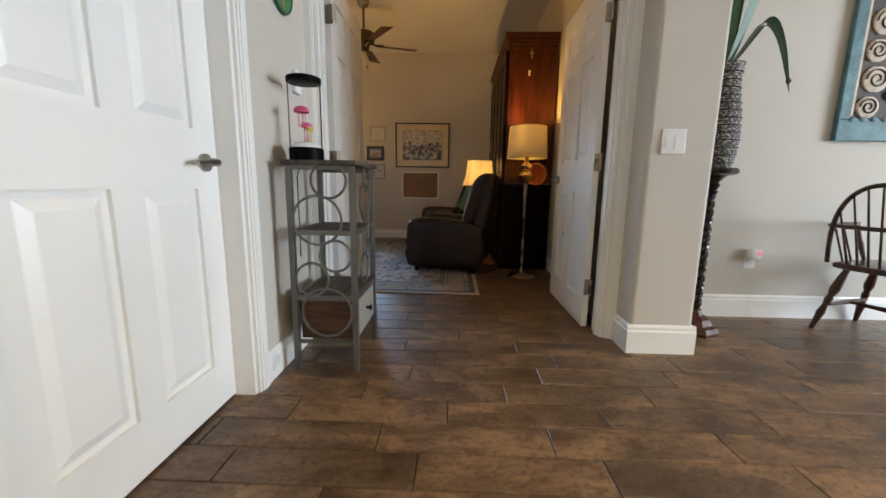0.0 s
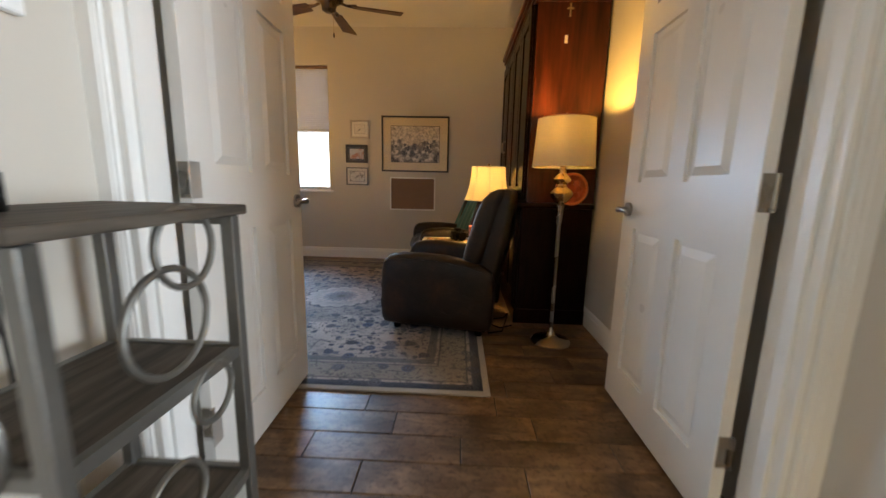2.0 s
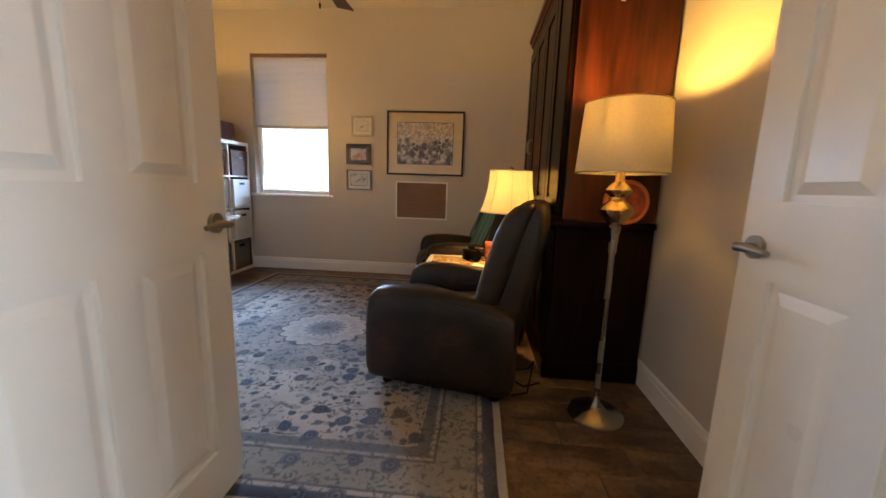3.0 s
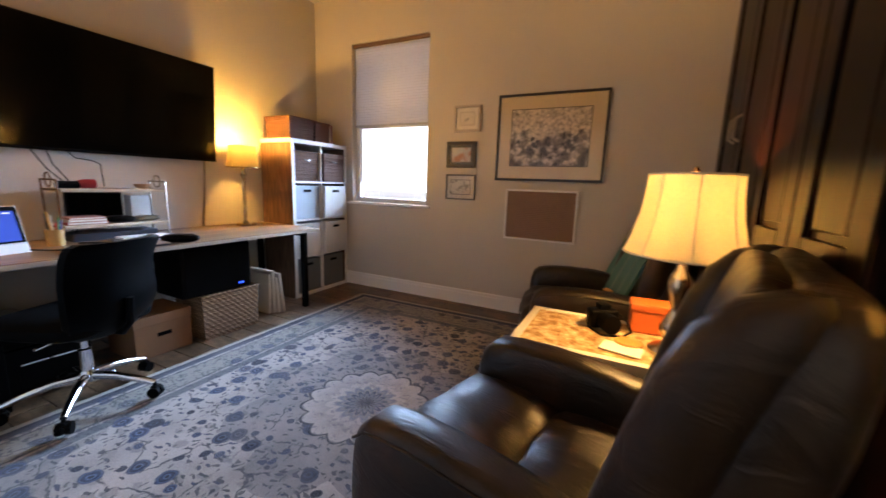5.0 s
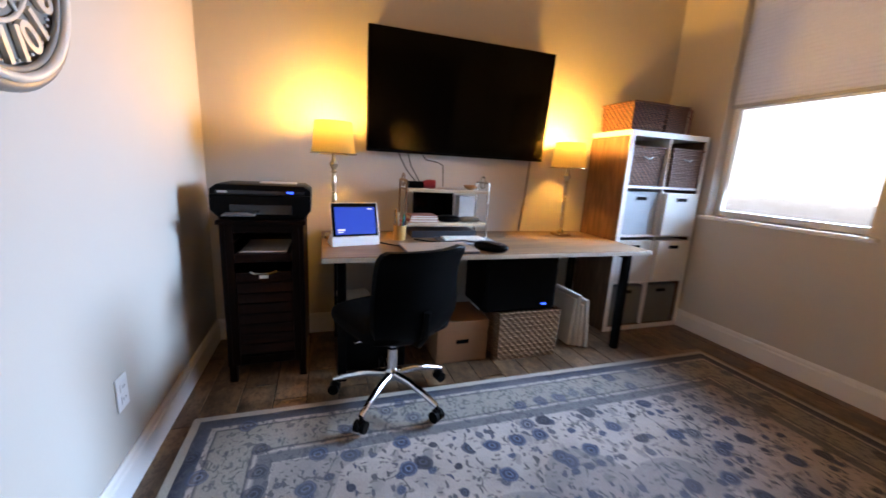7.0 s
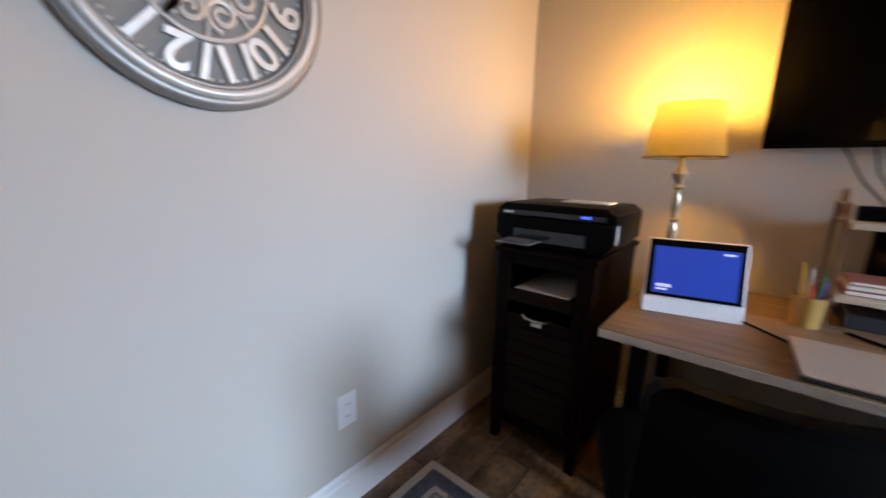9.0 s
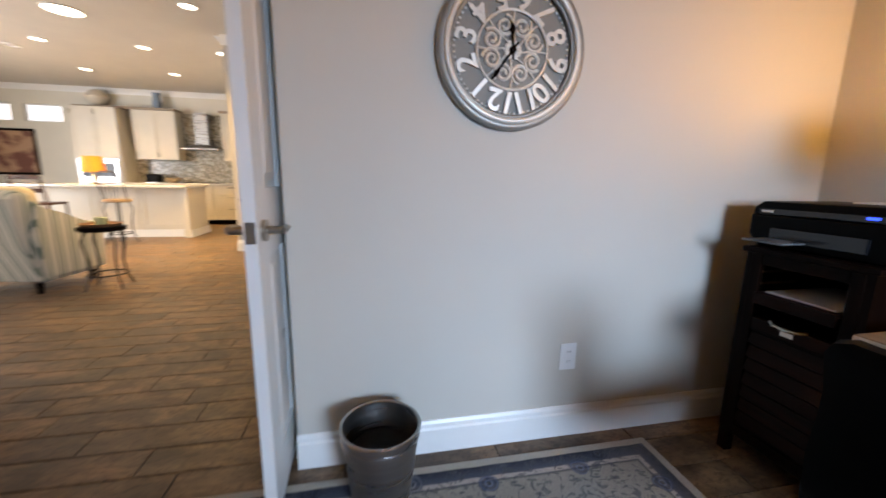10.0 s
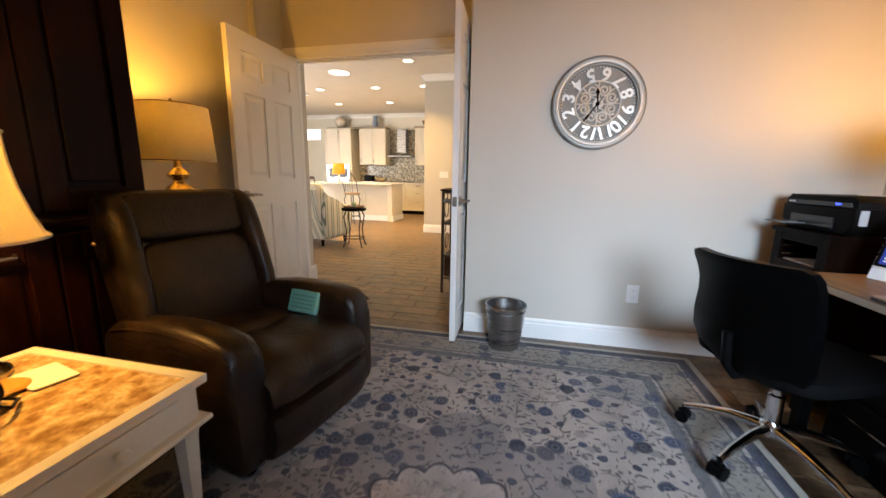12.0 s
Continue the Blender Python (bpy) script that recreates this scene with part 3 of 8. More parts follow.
    _, m2, t2 = scatter(30, 0.20, 0.40, ((0.055, 0.057, 0.068), (0.12, 0.11, 0.108), slate), 0.25, (1.7, 0.8, 1))
    field = mix(t, math_node("MULTIPLY", m2, 0.8), field, t2)
    leafm, tint = m1, t1
    # winding stems, broken by wear
    v3 = voro(5.5, "DISTANCE_TO_EDGE")
    stem = ramp(t, v3.outputs["Distance"], [(0.0, (1, 1, 1)), (0.014, (1, 1, 1)), (0.030, (0, 0, 0))]).outputs["Color"]
    broken = noise_node(t, 9, 2)
    stemm = math_node("MULTIPLY", stem, ramp(t, broken.outputs["Fac"], [(0.47, (0, 0, 0)), (0.56, (0.8, 0.8, 0.8))]).outputs["Color"])
    field = mix(t, stemm, field, slate)
    # blooms in two sizes: a dark heart, a blue body, a worn pale rim
    rosm = None
    for scale, size, share in ((15.0, 0.25, 0.34), (8.2, 0.275, 0.46)):
        v1, mk, tn = scatter(scale, size, share, (blue, navy, (0.060, 0.068, 0.098), blue, (0.016, 0.024, 0.050)), 0.18)
        ros = ramp(t, v1.outputs["Distance"], [(0.0, (0.5, 0.5, 0.5)), (0.22 * size, (0.35, 0.35, 0.35)), (0.36 * size, (4.5, 4.0, 3.0)), (0.48 * size, (1.0, 1.0, 1.0)), (0.76 * size, (0.6, 0.6, 0.6)), (0.86 * size, (3.4, 3.0, 2.3)), (size, (1.3, 1.25, 1.2))])
        bloom = mix(t, 1.0, tn, ros.outputs["Color"], "MULTIPLY")
        field = mix(t, math_node("MULTIPLY", mk, 0.94), field, bloom)
        rosm = mk
    ros_col = bloom
    # the dark ground round the medallion, then the scalloped medallion itself
    rad = math_node("SQRT", math_node("ADD", math_node("MULTIPLY", x, x), math_node("MULTIPLY", y, y)))
    ang = math_node("ARCTAN2", y, x)
    wide = math_node("SUBTRACT", rad, math_node("MULTIPLY", math_node("ABSOLUTE", math_node("COSINE", math_node("MULTIPLY", ang, 4.0))), 0.14))
    dark_ring = math_node("MULTIPLY", math_node("LESS_THAN", wide, 0.50), 0.42)
    field = mix(t, dark_ring, field, (0.088, 0.090, 0.108))
    scal = math_node("ABSOLUTE", math_node("SINE", math_node("MULTIPLY", ang, 8.0)))
    rr = math_node("SUBTRACT", rad, math_node("MULTIPLY", scal, 0.040))
    rings = ramp(t, rr, [(0.0, slate), (0.035, (0.19, 0.185, 0.20)), (0.06, blue), (0.075, pale), (0.10, (0.14, 0.155, 0.20)), (0.125, cream), (0.155, cream), (0.165, (0.30, 0.265, 0.245)), (0.262, (0.42, 0.365, 0.335)), (0.270, slate), (0.280, navy)])
    med = mix(t, math_node("MULTIPLY", m1, 0.55), rings.outputs["Color"], (0.13, 0.132, 0.150))
    med = mix(t, math_node("MULTIPLY", m2, 0.45), med, (0.16, 0.155, 0.165))
    field = mix(t, math_node("MULTIPLY", math_node("LESS_THAN", rr, 0.280), 0.93), field, med)
    # darker corners of the field, cut off by a curved line
    corner = math_node("ADD", math_node("MULTIPLY", ax, 1.15), ay)
    wave = math_node("MULTIPLY", math_node("SINE", math_node("MULTIPLY", math_node("SUBTRACT", ax, ay), 14.0)), 0.05)
    spandrel = math_node("GREATER_THAN", math_node("ADD", corner, wave), 1.72)
    field = mix(t, math_node("MULTIPLY", spandrel, 0.40), field, (0.105, 0.102, 0.105))
    # borders
    band = ramp(t, edge, [(0.0, (0.40, 0.36, 0.30)), (0.032, (0.40, 0.36, 0.30)), (0.036, navy), (0.085, (0.06, 0.068, 0.095)), (0.09, cream), (0.105, cream), (0.11, slate), (0.12, (0.27, 0.245, 0.205)), (0.265, (0.25, 0.23, 0.20)), (0.27, slate), (0.285, cream), (0.30, (0.11, 0.112, 0.120)), (0.345, (0.13, 0.130, 0.135)), (0.35, cream)])
    band.color_ramp.interpolation = "LINEAR"
    bblot = noise_node(t, 24, 3)
    bblot.inputs["Distortion"].default_value = 1.8
    bb = ramp(t, bblot.outputs["Fac"], [(0.55, (0, 0, 0)), (0.60, (0.7,) * 3)]).outputs["Color"]
    bc = mix(t, bb, band.outputs["Color"], (0.055, 0.058, 0.070))
    bc = mix(t, math_node("MULTIPLY", leafm, 0.6), bc, mix(t, 0.5, tint, slate))
    bc = mix(t, math_node("MULTIPLY", rosm, 0.75), bc, ros_col)
    plain_edge = math_node("LESS_THAN", edge, 0.034)
    bc = mix(t, plain_edge, bc, (0.40, 0.36, 0.30))
    col = mix(t, math_node("LESS_THAN", edge, 0.352), field, bc)
    # wear: rubbed-out patches and faded stripes of the weave
    wear = noise_node(t, 2.1, 5)
    rub = ramp(t, wear.outputs["Fac"], [(0.50, (0, 0, 0)), (0.78, (0.45, 0.45, 0.45))]).outputs["Color"]
    col = mix(t, rub, col, (0.20, 0.19, 0.195))
    fibre = noise_node(t, 160, 3, (1, 3.0, 1))
    fc = ramp(t, fibre.outputs["Fac"], [(0.3, (0.74, 0.74, 0.74)), (0.7, (1.08, 1.08, 1.08))]).outputs["Color"]
    L.new(mix(t, 1.0, col, fc, "MULTIPLY"), p.inputs["Base Color"])
    p.inputs["Roughness"].default_value = 0.95
    p.inputs["Sheen Weight"].default_value = 0.15
    p.inputs["Specular IOR Level"].default_value = 0.15
    bump(t, p, fibre.outputs["Fac"], 0.6, 0.003)
    return m


bm = boxed(-1.205, 1.205, -1.5, 1.5, 0, 0.010, 0.004)
rug = tagged(part("area_rug", bm, rug_mat()), "blue, grey and cream distressed oriental rug with a central medallion", "rug")
rug.location = (0.405, 5.335, 0.0)

# ---- office: recliners ----


def recliner(m, label):
    """A leather recliner that faces local -x; the floor is at z 0."""
    ch = thing("recliner", label, "armchair", m, "recliners beside the end table")
    w = 0.76

    def sgn(v, k):
        return math.copysign(abs(v) ** k, v)
    part("base", boxed(-0.30, 0.34, -w / 2 + 0.03, w / 2 - 0.03, 0.05, 0.20, 0.02), LEATHER, ch, smooth=True)
    for s in (-1, 1):
        # arm: rounded pads lofted from front to back, hollowed a little on the way to the backrest
        bm = bmesh.new()
        rings = []
        for x, top, hw, lo in ((-0.388, 0.40, 0.040, 0.16), (-0.384, 0.455, 0.058, 0.09), (-0.366, 0.508, 0.070, 0.065), (-0.33, 0.538, 0.075, 0.06), (-0.25, 0.552, 0.076, 0.06), (-0.12, 0.556, 0.075, 0.06), (0.04, 0.548, 0.074, 0.06), (0.18, 0.528, 0.072, 0.06), (0.30, 0.50, 0.068, 0.06), (0.36, 0.46, 0.060, 0.07), (0.375, 0.40, 0.045, 0.12)):
            zc, hz = (top + lo) / 2, (top - lo) / 2
            yc = s * (w / 2 - 0.076)
            rings.append([(x, yc + hw * sgn(math.cos(q), 0.42) * (1 + 0.03 * math.sin(q)), zc + hz * sgn(math.sin(q), 0.55 if math.sin(q) > 0 else 0.25)) for q in (2 * math.pi * (k + 0.5) / 28 for k in range(28))])
        ring_path(bm, rings)
        arm_ob = part("armrest", bm, LEATHER, ch, "padded leather arm with worn edges", True)
        seam = [(-0.372, 0.50), (-0.33, 0.532), (-0.20, 0.548), (0.0, 0.544), (0.18, 0.522), (0.30, 0.494)]
        part("piping", tube(bmesh.new(), [(x, s * (w / 2 - 0.012), z - 0.022) for x, z in seam], 0.004, 6), LEATHER, arm_ob, "", True)
    # seat: a flat pad in two halves across, with a rolled front over the footrest
    bm = bmesh.new()
    prof = [(0.21, 0.26), (0.23, 0.36), (0.18, 0.418), (0.06, 0.424), (-0.035, 0.416), (-0.055, 0.400), (-0.075, 0.418), (-0.18, 0.436), (-0.29, 0.436), (-0.375, 0.420), (-0.425, 0.375), (-0.442, 0.315), (-0.430, 0.268), (-0.395, 0.250), (-0.30, 0.255)]
    rings = []
    for k in range(17):
        u = -1 + 2 * k / 16
        e = 1 - abs(u) ** 6
        rings.append([(x + (0.010 * u * u if x < -0.3 else 0) + 0.004 * math.sin(9 * u + 30 * x), (0.245 if x > -0.30 else 0.262) * u, z - 0.030 * (1 - e) * (1 if z > 0.3 else -0.3) + 0.007 * math.sin(7 * u + 11 * x) * e * (1 if z > 0.35 else 0)) for x, z in prof])
    ring_path(bm, rings)
    seat = part("seat", bm, LEATHER, ch, "creased leather seat cushion", True)
    part("seam", tube(bmesh.new(), [(-0.432, -0.25, 0.30), (-0.446, -0.1, 0.302), (-0.446, 0.1, 0.302), (-0.432, 0.25, 0.30)], 0.004, 6), LEATHER, seat, "", True)
    bm = bmesh.new()
    rings = []
    for k in range(13):
        u = -1 + 2 * k / 12
        e = 0.018 * abs(u) ** 5
        rings.append([(x + e, 0.262 * u, z) for x, z in ((-0.30, 0.075), (-0.395, 0.070), (-0.428, 0.085), (-0.447, 0.14), (-0.450, 0.19), (-0.436, 0.232), (-0.405, 0.246), (-0.30, 0.245))])
    ring_path(bm, rings)
    part("footrest", bm, LEATHER, ch, "padded footrest with scuffed corner", True)
    # backrest: a wide leaning shell, a long pad with a headrest roll, and a bolster down each side
    bm = bmesh.new()
    rings = []
    for z, xc, d, hw in ((0.20, 0.265, 0.075, 0.285), (0.36, 0.297, 0.090, 0.302), (0.52, 0.337, 0.092, 0.312), (0.68, 0.374, 0.086, 0.318), (0.80, 0.399, 0.078, 0.320), (0.89, 0.416, 0.068, 0.316), (0.95, 0.424, 0.056, 0.306), (0.98, 0.426, 0.040, 0.288), (0.992, 0.426, 0.018, 0.26)):
        rings.append([(xc + d * sgn(math.cos(q), 0.55), hw * sgn(math.sin(q), 0.40), z) for q in (2 * math.pi * (k + 0.5) / 40 for k in range(40))])
    ring_path(bm, rings)
    part("back_shell", bm, LEATHER, ch, "", True)
    for s in (-1, 1):
        bm = bmesh.new()
        rings = []
        for z, xc, r1, r2 in ((0.40, 0.190, 0.030, 0.025), (0.46, 0.205, 0.058, 0.040), (0.58, 0.240, 0.072, 0.046), (0.72, 0.282, 0.078, 0.049), (0.84, 0.318, 0.080, 0.050), (0.92, 0.346, 0.072, 0.049), (0.97, 0.372, 0.050, 0.042), (0.99, 0.392, 0.022, 0.022)):
            rings.append([(xc + r1 * math.cos(q), s * (0.279 - 0.004 * math.sin(9 * z)) + r2 * math.sin(q), z) for q in (2 * math.pi * k / 18 for k in range(18))])
        ring_path(bm, rings)
        part("side_bolster", bm, LEATHER, ch, "rubbed brown leather side bolster", True)
    for z0, z1, top, label in ((-0.34, 0.125, False, "creased leather back pad"), (0.118, 0.335, True, "smooth leather headrest pad")):
        bm = bmesh.new()
        puff(bm, (0, 0, (z0 + z1) / 2), (0.072 if not top else 0.070, 0.252, (z1 - z0) / 2), 0.24, 0.40, 44, 26)
        for v in bm.verts:
            y, z = v.co.y, v.co.z
            if not top:
                v.co.x += 0.008 * math.exp(-((abs(y) - 0.085) / 0.012) ** 2) * (1 if z < 0 else 0.3) + 0.004 * math.sin(34 * y + 22 * z) * math.exp(-((abs(y) - 0.20) / 0.06) ** 2)
            v.co.x += 0.012 * z * z / 0.1
        bmesh.ops.rotate(bm, verts=bm.verts[:], cent=(0, 0, 0), matrix=Matrix.Rotation(0.26, 3, "Y"))
        bmesh.ops.translate(bm, verts=bm.verts[:], vec=(0.308, 0, 0.660))
        part("back_cushion" if not top else "headrest", bm, LEATHER, ch, label, True)
    for x in (-0.30, 0.28):
        for y in (-0.28, 0.28):
            bm = bmesh.new()
            lathe(bm, [(0.022, 0.0), (0.026, 0.02), (0.020, 0.055)], x, y, 0, 12)
            part("foot", bm, BLACK, ch)
    return ch


recliner(pose(1.365, 4.90, 0, 0, 0, -11), "dark brown leather recliner with worn arms, standing on the rug edge")
second = recliner(pose(1.34, 6.44, 0, 0, 0, 13), "dark leather recliner beyond the end table with a teal throw")
TEAL = surface("teal_cloth", (0.035, 0.135, 0.135), 0.85, vary=0.25, grain=260, relief=0.4, sheen=0.2)
throw = thing("throw_blanket", "teal throw blanket draped over the recliner back", "blanket", pose(1.34, 6.44, 0, 0, 0, 13))
bm = bmesh.new()
line = [(0.13, 0.45), (0.19, 0.60), (0.265, 0.78), (0.325, 0.93), (0.345, 1.0), (0.40, 1.015), (0.475, 0.985), (0.49, 0.88), (0.47, 0.70)]
rings = []
for k in range(15):
    y = -0.25 + 0.55 * k / 14
    wv = 0.012 * math.sin(k * 1.7) + 0.008 * math.sin(k * 3.1)
    rings.append([(a - 0.02 + (wv if i < 4 else 0), y + 0.05 * (1 - i / 8), b + wv * 0.4) for i, (a, b) in enumerate(line)] + [(a - 0.006 + (wv if i < 4 else 0), y + 0.05 * (1 - i / 8), b + wv * 0.4 - 0.012) for i, (a, b) in reversed(list(enumerate(line)))])
ring_path(bm, rings)
part("cloth", bm, TEAL, throw, smooth=True)
bm = bmesh.new()
tube(bm, [(0.085, -0.09, 0.472), (0.10, -0.02, 0.482), (0.09, 0.05, 0.475), (0.075, 0.08, 0.466)], [0.010, 0.016, 0.014, 0.006], 10)
part("tan_label", bm, surface("tan_leather", (0.52, 0.26, 0.08), 0.5), throw, "tan leather tag")

# pouch on the first recliner
pouch = thing("zip_pouch", "small turquoise zip pouch lying on the recliner seat", "pouch", pose(1.226, 4.716, 0.418, 0, 0, -11))
TURQ = surface("turquoise_vinyl", (0.09, 0.33, 0.30), 0.45, vary=0.1)
bm = boxed(-0.088, 0.088, -0.012, 0.012, 0.0, 0.108, 0.008, 3)
bmesh.ops.rotate(bm, verts=bm.verts[:], cent=(0, 0, 0), matrix=Matrix.Rotation(0.35, 3, "X"))
part("body", bm, TURQ, pouch)
for k in range(4):
    bm = boxed(-0.066, 0.066, 0.0125, 0.0135, 0.022 + 0.019 * k, 0.027 + 0.019 * k)
    bmesh.ops.rotate(bm, verts=bm.verts[:], cent=(0, 0, 0), matrix=Matrix.Rotation(0.35, 3, "X"))
    part("stripe", bm, surface("dark_teal", (0.035, 0.17, 0.16), 0.5), pouch)

# ---- office: end table with lamp ----
IVORY = surface("ivory_painted_wood", (0.74, 0.71, 0.63), 0.45, vary=0.08, grain=70, relief=0.12)


def stone_mat():
    m, t, p = nodes_of("honey_onyx_tile")
    a, b = noise_node(t, 26, 5), noise_node(t, 90, 3, (1, 2.2, 1))
    c = ramp(t, a.outputs["Fac"], [(0.32, (0.34, 0.19, 0.075)), (0.5, (0.58, 0.40, 0.20)), (0.66, (0.80, 0.66, 0.42))])
    d = ramp(t, b.outputs["Fac"], [(0.35, (0.72, 0.70, 0.66)), (0.65, (1.1, 1.08, 1.05))])
    t.links.new(mix(t, 1.0, c.outputs["Color"], d.outputs["Color"], "MULTIPLY"), p.inputs["Base Color"])
    p.inputs["Roughness"].default_value = 0.16
    bump(t, p, b.outputs["Fac"], 0.2, 0.001)
    return m


table = thing("end_table", "ivory painted end table with a honey onyx inset top", "table", pose(1.44, 5.64, 0))
part("top_frame", prism(prism(prism(prism(bmesh.new(), [(-0.345, -0.25), (0.345, -0.25), (0.31, -0.215), (-0.31, -0.215)], "z", 0.462, 0.487), [(-0.345, 0.25), (0.345, 0.25), (0.31, 0.215), (-0.31, 0.215)], "z", 0.462, 0.487), [(-0.345, -0.25), (-0.345, 0.25), (-0.31, 0.215), (-0.31, -0.215)], "z", 0.462, 0.487), [(0.345, -0.25), (0.345, 0.25), (0.31, 0.215), (0.31, -0.215)], "z", 0.462, 0.487), IVORY, table)
part("inset_top", boxed(-0.31, 0.31, -0.215, 0.215, 0.465, 0.483), stone_mat(), table, "polished honey onyx top")
part("apron", boxed(-0.325, 0.325, -0.23, 0.23, 0.355, 0.462, 0.004), IVORY, table)
part("ledge", boxed(-0.35, 0.35, -0.255, 0.255, 0.340, 0.356, 0.005), IVORY, table)
part("drawer", boxed(-0.332, -0.324, -0.17, 0.17, 0.372, 0.448, 0.003), IVORY, table)
bm = bmesh.new()
tube(bm, [(-0.332, 0, 0.41), (-0.347, 0, 0.41), (-0.355, 0, 0.41), (-0.361, 0, 0.41)], [0.008, 0.010, 0.019, 0.012], 14)
part("knob", bm, IVORY, table, "round ivory knob", True)
bm = bmesh.new()
tube(bm, [(-0.27, -0.230, 0.41), (-0.27, -0.245, 0.41), (-0.27, -0.253, 0.41), (-0.27, -0.259, 0.41)], [0.008, 0.010, 0.019, 0.012], 14)
part("knob", bm, IVORY, table, "round ivory knob", True)
for x in (-0.295, 0.295):
    for y in (-0.205, 0.205):
        bm = bmesh.new()
        ring_path(bm, [[(x + a * r, y + b * r, z) for a, b in ((-1, -1), (1, -1), (1, 1), (-1, 1))] for r, z in ((0.013, 0.0), (0.022, 0.30), (0.028, 0.34))])
        part("leg", bm, IVORY, table)

lamp = thing("table_lamp", "table lamp with a cream bell shade and silvered turned base, lit", "lamp", pose(1.69, 5.585, 0.487) @ Matrix.Diagonal((1, 1, 1.045, 1)))
bm = bmesh.new()
lathe(bm, [(0.078, 0), (0.080, 0.012), (0.070, 0.022), (0.040, 0.032), (0.030, 0.05), (0.046, 0.075), (0.050, 0.10), (0.036, 0.13), (0.022, 0.155), (0.020, 0.18), (0.033, 0.22), (0.040, 0.26), (0.034, 0.295), (0.020, 0.315), (0.016, 0.34), (0.028, 0.352), (0.012, 0.37), (0.010, 0.44)], seg=28)
part("base", bm, surface("aged_silver_leaf", (0.60, 0.54, 0.44), 0.25, 1.0, vary=0.15), lamp, "silvered turned base", True)
bm = bmesh.new()
prof, seg = [(0.205, 0.375), (0.198, 0.385), (0.178, 0.44), (0.160, 0.51), (0.150, 0.58), (0.146, 0.655)], 48
rings = [[((r - o) * (1 + 0.012 * math.cos(8 * a)) * math.cos(a), (r - o) * (1 + 0.012 * math.cos(8 * a)) * math.sin(a), z) for a in (2 * math.pi * k / seg for k in range(seg))] for o, ps in ((0, prof), (0.003, prof[::-1])) for r, z in ps]
ring_path(bm, rings, False, True)
part("shade", bm, shade_mat("cream_shade_cloth", (0.90, 0.84, 0.66), 0.72), lamp, "cream panelled bell shade", True)
for z, r in ((0.376, 0.206), (0.656, 0.147)):
    part("shade_trim", tube(bmesh.new(), circle((0, 0, z), r, 40, "xy"), 0.004, 8, True), IVORY, lamp)
for k in range(8):
    a = 2 * math.pi * k / 8
    part("shade_seam", tube(bmesh.new(), [((r + 0.0015) * 1.012 * math.cos(a), (r + 0.0015) * 1.012 * math.sin(a), z) for r, z in prof], 0.0028, 6), IVORY, lamp, "", True)
bm = bmesh.new()
tube(bm, [(0, 0, 0.44), (0, 0, 0.672)], 0.004, 8)
lathe(bm, [(0.010, 0.655), (0.014, 0.668), (0.006, 0.684)], seg=12)
part("finial", bm, BRASS, lamp, smooth=True)
for s in (-1, 1):
    bm = bmesh.new()
    tube(bm, [(0.0, s * 0.035, 0.40), (0.0, s * 0.040, 0.30)], 0.0018, 6)
    lathe(bm, [(0.003, 0.302), (0.007, 0.292), (0.006, 0.280)], 0, s * 0.040, 0, 10)
    part("pull_chain", bm, BRASS, lamp)

orange = thing("storage_box", "orange cardboard storage box with a lid on the end table", "box", pose(1.645, 5.815, 0.487, 0, 0, 4))
ORANGE = surface("orange_card", (0.47, 0.10, 0.016), 0.5, vary=0.1)
part("body", boxed(-0.10, 0.10, -0.06, 0.06, 0, 0.115, 0.003), ORANGE, orange)
part("lid", boxed(-0.105, 0.105, -0.065, 0.065, 0.10, 0.132, 0.004), ORANGE, orange)

cameraset = thing("photo_camera", "black photo camera with a lens lying on the end table", "camera", pose(1.43, 5.755, 0.487, 0, 0, 30))
part("body", boxed(-0.065, 0.065, -0.032, 0.032, 0.0, 0.085, 0.012, 3), BLACK, cameraset, smooth=True)
part("viewfinder", boxed(-0.025, 0.025, -0.03, 0.03, 0.083, 0.112, 0.010, 2), BLACK, cameraset, smooth=True)
bm = bmesh.new()
tube(bm, [(-0.005, -0.03, 0.042), (-0.005, -0.06, 0.042), (-0.005, -0.062, 0.042), (-0.005, -0.105, 0.042)], [0.036, 0.036, 0.041, 0.041], 20)
part("lens", bm, BLACK, cameraset, smooth=True)
bm = bmesh.new()
tube(bm, [(0.06, 0.0, 0.07), (0.09, -0.04, 0.05), (0.085, -0.10, 0.010), (0.02, -0.14, 0.006), (-0.06, -0.12, 0.006), (-0.09, -0.05, 0.02), (-0.064, 0.0, 0.07)], 0.005, 6)
part("strap", bm, BLACK, cameraset, smooth=True)
paper = tagged(part("note_paper", boxed(-0.075, 0.075, -0.05, 0.05, 0, 0.004), surface("white_paper", (0.82, 0.80, 0.74), 0.8, vary=0.03)), "white note paper lying on the end table", "paper")
paper.matrix_world = pose(1.52, 5.52, 0.4875, 0, 0, -12)
coaster = tagged(part("coaster", lathe(bmesh.new(), [(0.055, 0), (0.058, 0.006), (0.050, 0.010), (0.02, 0.008)], seg=24), surface("amber_resin", (0.52, 0.28, 0.07), 0.3)), "round amber coaster beside the lamp", "coaster")
coaster.location = (1.545, 5.60, 0.4875)

